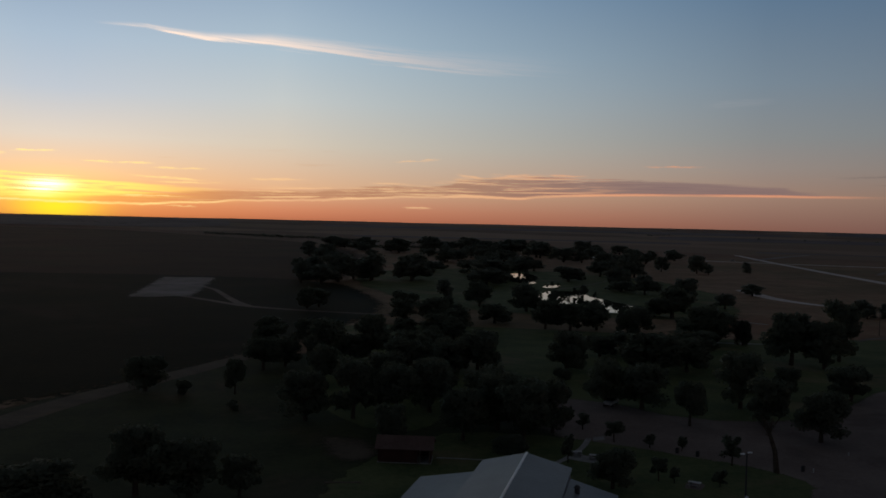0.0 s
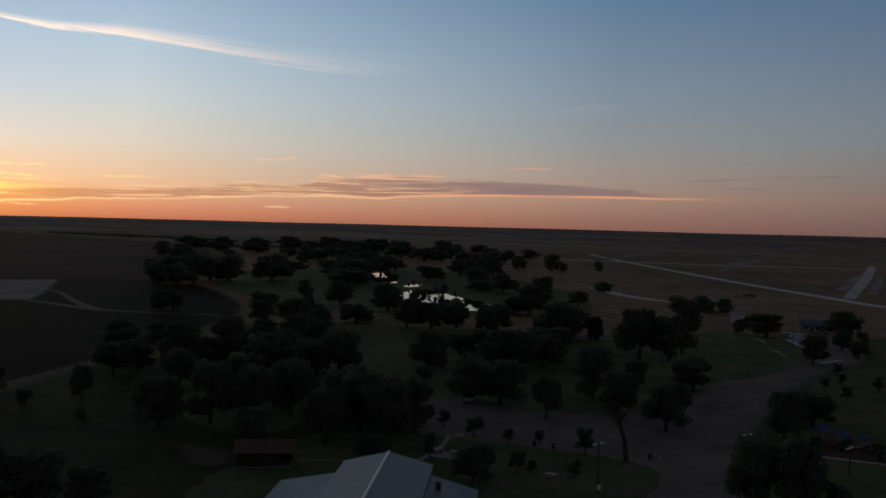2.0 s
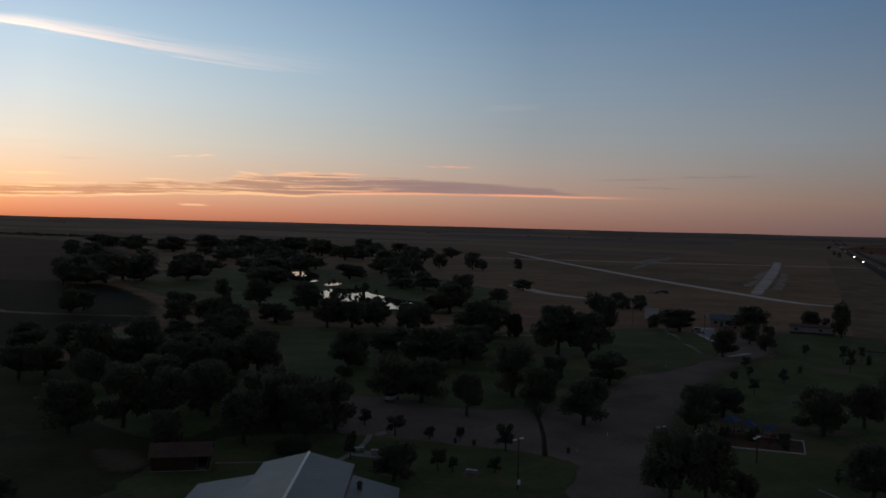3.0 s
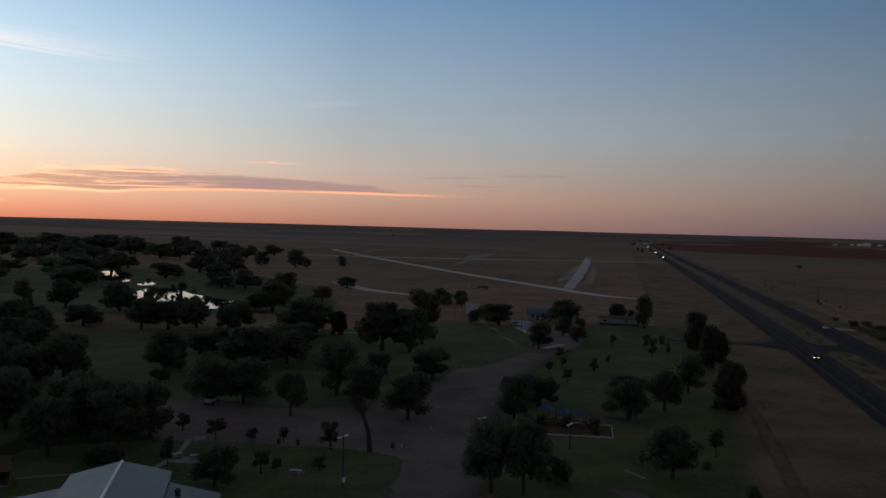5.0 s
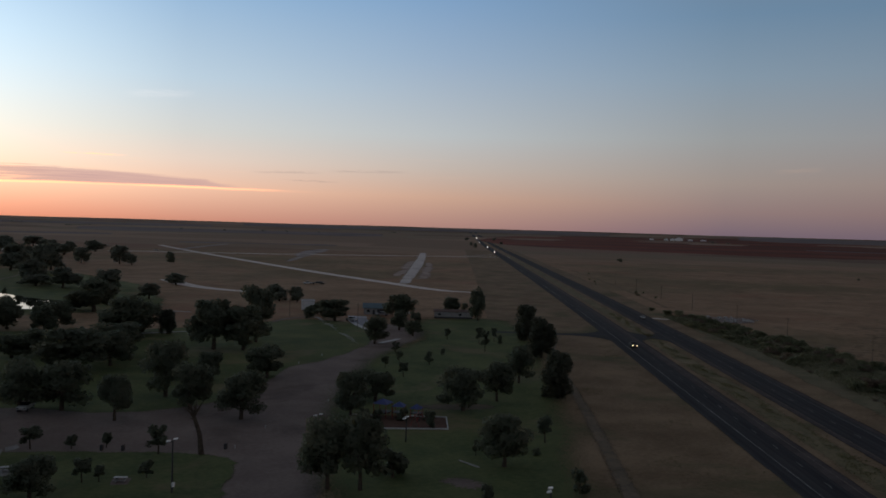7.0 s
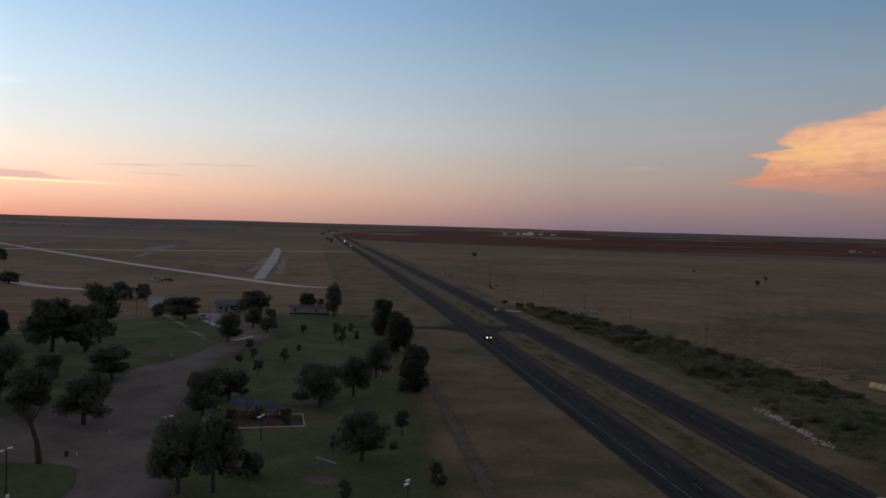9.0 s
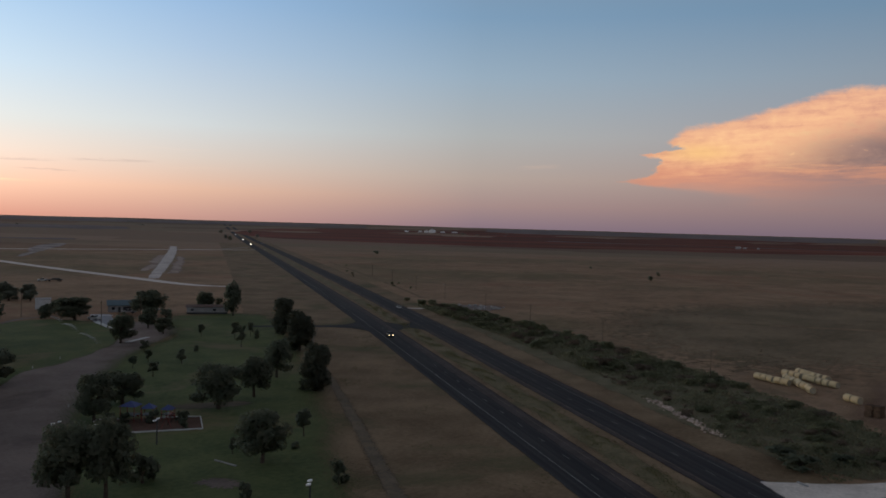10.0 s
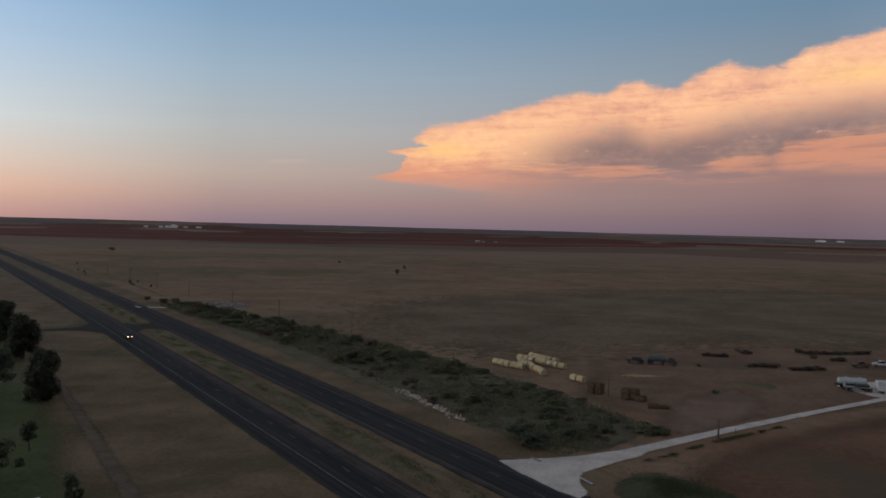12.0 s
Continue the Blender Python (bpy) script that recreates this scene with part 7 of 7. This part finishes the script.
ribbon("concrete_walk", [(70, 300), (93, 299), (115, 298), (128, 297)], [1.6, 1.6, 1.6, 1.6], 0.12, M_CONCRETE, "pale concrete walk along the lawn's far side", "walk", 0.1)
ribbon("concrete_walk", [(-0.4, 144.4), (3.4, 144.2), (8.2, 143.6)], [0.5, 0.5, 0.5], 0.12, M_CONCRETE, "narrow pale concrete walk beside the pavilion", "walk", 0.05)
ribbon("concrete_walk", [(128, 369), (132, 365), (137, 360)], [1.8, 1.8, 1.8], 0.12, M_CONCRETE, "short pale concrete walk near the pond", "walk", 0.1)
ribbon("gravel_track", [(152, 312), (157, 317.3), (163.6, 322.3), (171, 324.5), (180, 326)], [1.6, 2.2, 2.4, 2.0, 1.4], 0.1, M_DIRT, "pale gravel track along the lawn's far side", "track", 0.3)
ribbon("pond_path", [(60, 520), (73, 534), (88, 559), (109, 597), (126, 640)], [1.4, 1.4, 1.5, 1.5, 1.4], 0.1, M_DIRT, "pale path round the pond", "path", 0.2)

# ---- the wood beyond the lawn ----
rng_w = random.Random(77)
for i in range(74):
    a, r = rng_w.uniform(-9.5, 15.5), rng_w.uniform(520, 1250)
    if 3.2 < a < 10 and r < 720:
        continue
    if a > 9.5 and r < 800:
        continue
    x, y = r * math.sin(radians(a)), r * math.cos(radians(a))
    plant("broad", x, y, rng_w.uniform(8, 14), rng_w.uniform(14, 26))
for i in range(34):
    a, r = rng_w.uniform(-13, 1.5), rng_w.uniform(190, 400)
    x, y = r * math.sin(radians(a)), r * math.cos(radians(a))
    plant("broad", x, y, rng_w.uniform(6, 10), rng_w.uniform(8, 12))

# ---- far things ----
M_FARROOF = paint("pale_far_buildings", (0.80, 0.80, 0.80), 0.8, wear=0.9)


def far_shed(x, y, w, d, hgt, mat, label, turn=0.0):
    top = tagged(root("far_barn", x, y, turn, rise(x, y)), label, "barn")
    bm = bmesh.new()
    prism(bm, [(-w / 2, -1), (w / 2, -1), (w / 2, hgt * 0.7), (0, hgt), (-w / 2, hgt * 0.7)], -d / 2, d / 2)
    part("wall", bm, mat, top)
    bm = bmesh.new()
    for s in (-1, 1):
        slab(bm, [(0, -d / 2 - .5, hgt + .15), (s * (w / 2 + .6), -d / 2 - .5, hgt * .7 - .05), (s * (w / 2 + .6), d / 2 + .5, hgt * .7 - .05), (0, d / 2 + .5, hgt + .15)], 0.2)
    part("roof", bm, M_FARROOF, top)


def polar(azimuth, r):
    return r * math.sin(radians(azimuth)), r * math.cos(radians(azimuth))


for a, r, w, hgt in ((52.4, 3300, 26, 13), (52.0, 3300, 17, 9), (51.6, 3320, 14, 7), (50.7, 3300, 15, 6), (53.1, 3350, 18, 6), (53.9, 3380, 22, 5), (93.5, 3900, 40, 8), (94.6, 3920, 30, 7)):
    far_shed(*polar(a, r), w, w * 1.2, hgt, M_FARROOF, "distant white elevator building on the horizon", -a)
for a, r, w, hgt in ((72.1, 2290, 14, 6), (72.5, 2300, 8, 4), (73.3, 2310, 7, 4)):
    far_shed(*polar(a, r), w, w * 1.3, hgt, M_OFFWHITE, "distant pale farmhouse beside the red field", -a)
for a, r in ((6.6, 1240), (9.7, 1060), (10.4, 1010), (4.6, 1000)):
    far_shed(*polar(a, r), 11, 15, 4.5, M_OFFWHITE, "distant pale house among the trees", 30 + a)
car("pickup_truck", *polar(18.6, 1120), 90, M_WHITE, "distant white pickup truck standing in the pasture", "pickup")


def far_woods():
    """Low dark tree lines and hedges scattered near the horizon."""
    rng = random.Random(31)
    verts, faces = [], []

    def clump(x, y, w, hgt):
        z0 = rise(x, y) - 0.5
        for _ in range(14):
            p = Vector((x + rng.gauss(0, w * 0.4), y + rng.gauss(0, w * 0.4), z0 + hgt * rng.uniform(0.2, 0.9)))
            s = hgt * rng.uniform(0.25, 0.5)
            q = Euler((rng.uniform(-1, 1), rng.uniform(-1, 1), rng.uniform(0, 6.3))).to_matrix()
            k = len(verts)
            for c in ((-s, -s * .5, -s * .4), (s, -s * .4, -s * .3), (0, s * .7, -s * .2), (0, 0, s * .8)):
                verts.append(p + q @ Vector(c))
            faces.extend(((k, k + 1, k + 3), (k + 1, k + 2, k + 3), (k + 2, k, k + 3), (k, k + 2, k + 1)))

    for _ in range(46):
        a, r = rng.uniform(-40, 110), rng.uniform(3000, 4700)
        row = rng.randrange(1, 16)
        x, y = polar(a, r)
        turn = rng.choice((0, 90)) + 39
        for i in range(row):
            d = i * rng.uniform(10, 22)
            clump(x + d * math.sin(radians(turn)), y + d * math.cos(radians(turn)), rng.uniform(4, 9), rng.uniform(2, 4.5))
    for a0, a1, r0, r1, count in ((-15.5, -5.5, 2080, 1640, 60), (-8, 9, 1250, 1380, 46), (20, 29, 2900, 3000, 5)):
        for i in range(count):
            k = (i + rng.random()) / count
            clump(*polar(a0 + (a1 - a0) * k, (r0 + (r1 - r0) * k) * rng.uniform(0.97, 1.03)), rng.uniform(5, 10), rng.uniform(3, 6))
    me = bpy.data.meshes.new("far_woods")
    me.from_pydata(verts, [], faces)
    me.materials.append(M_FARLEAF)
    tagged(new("far_woods", me), "dark far tree lines along the flat horizon", "woods", kind="stuff")


far_woods()
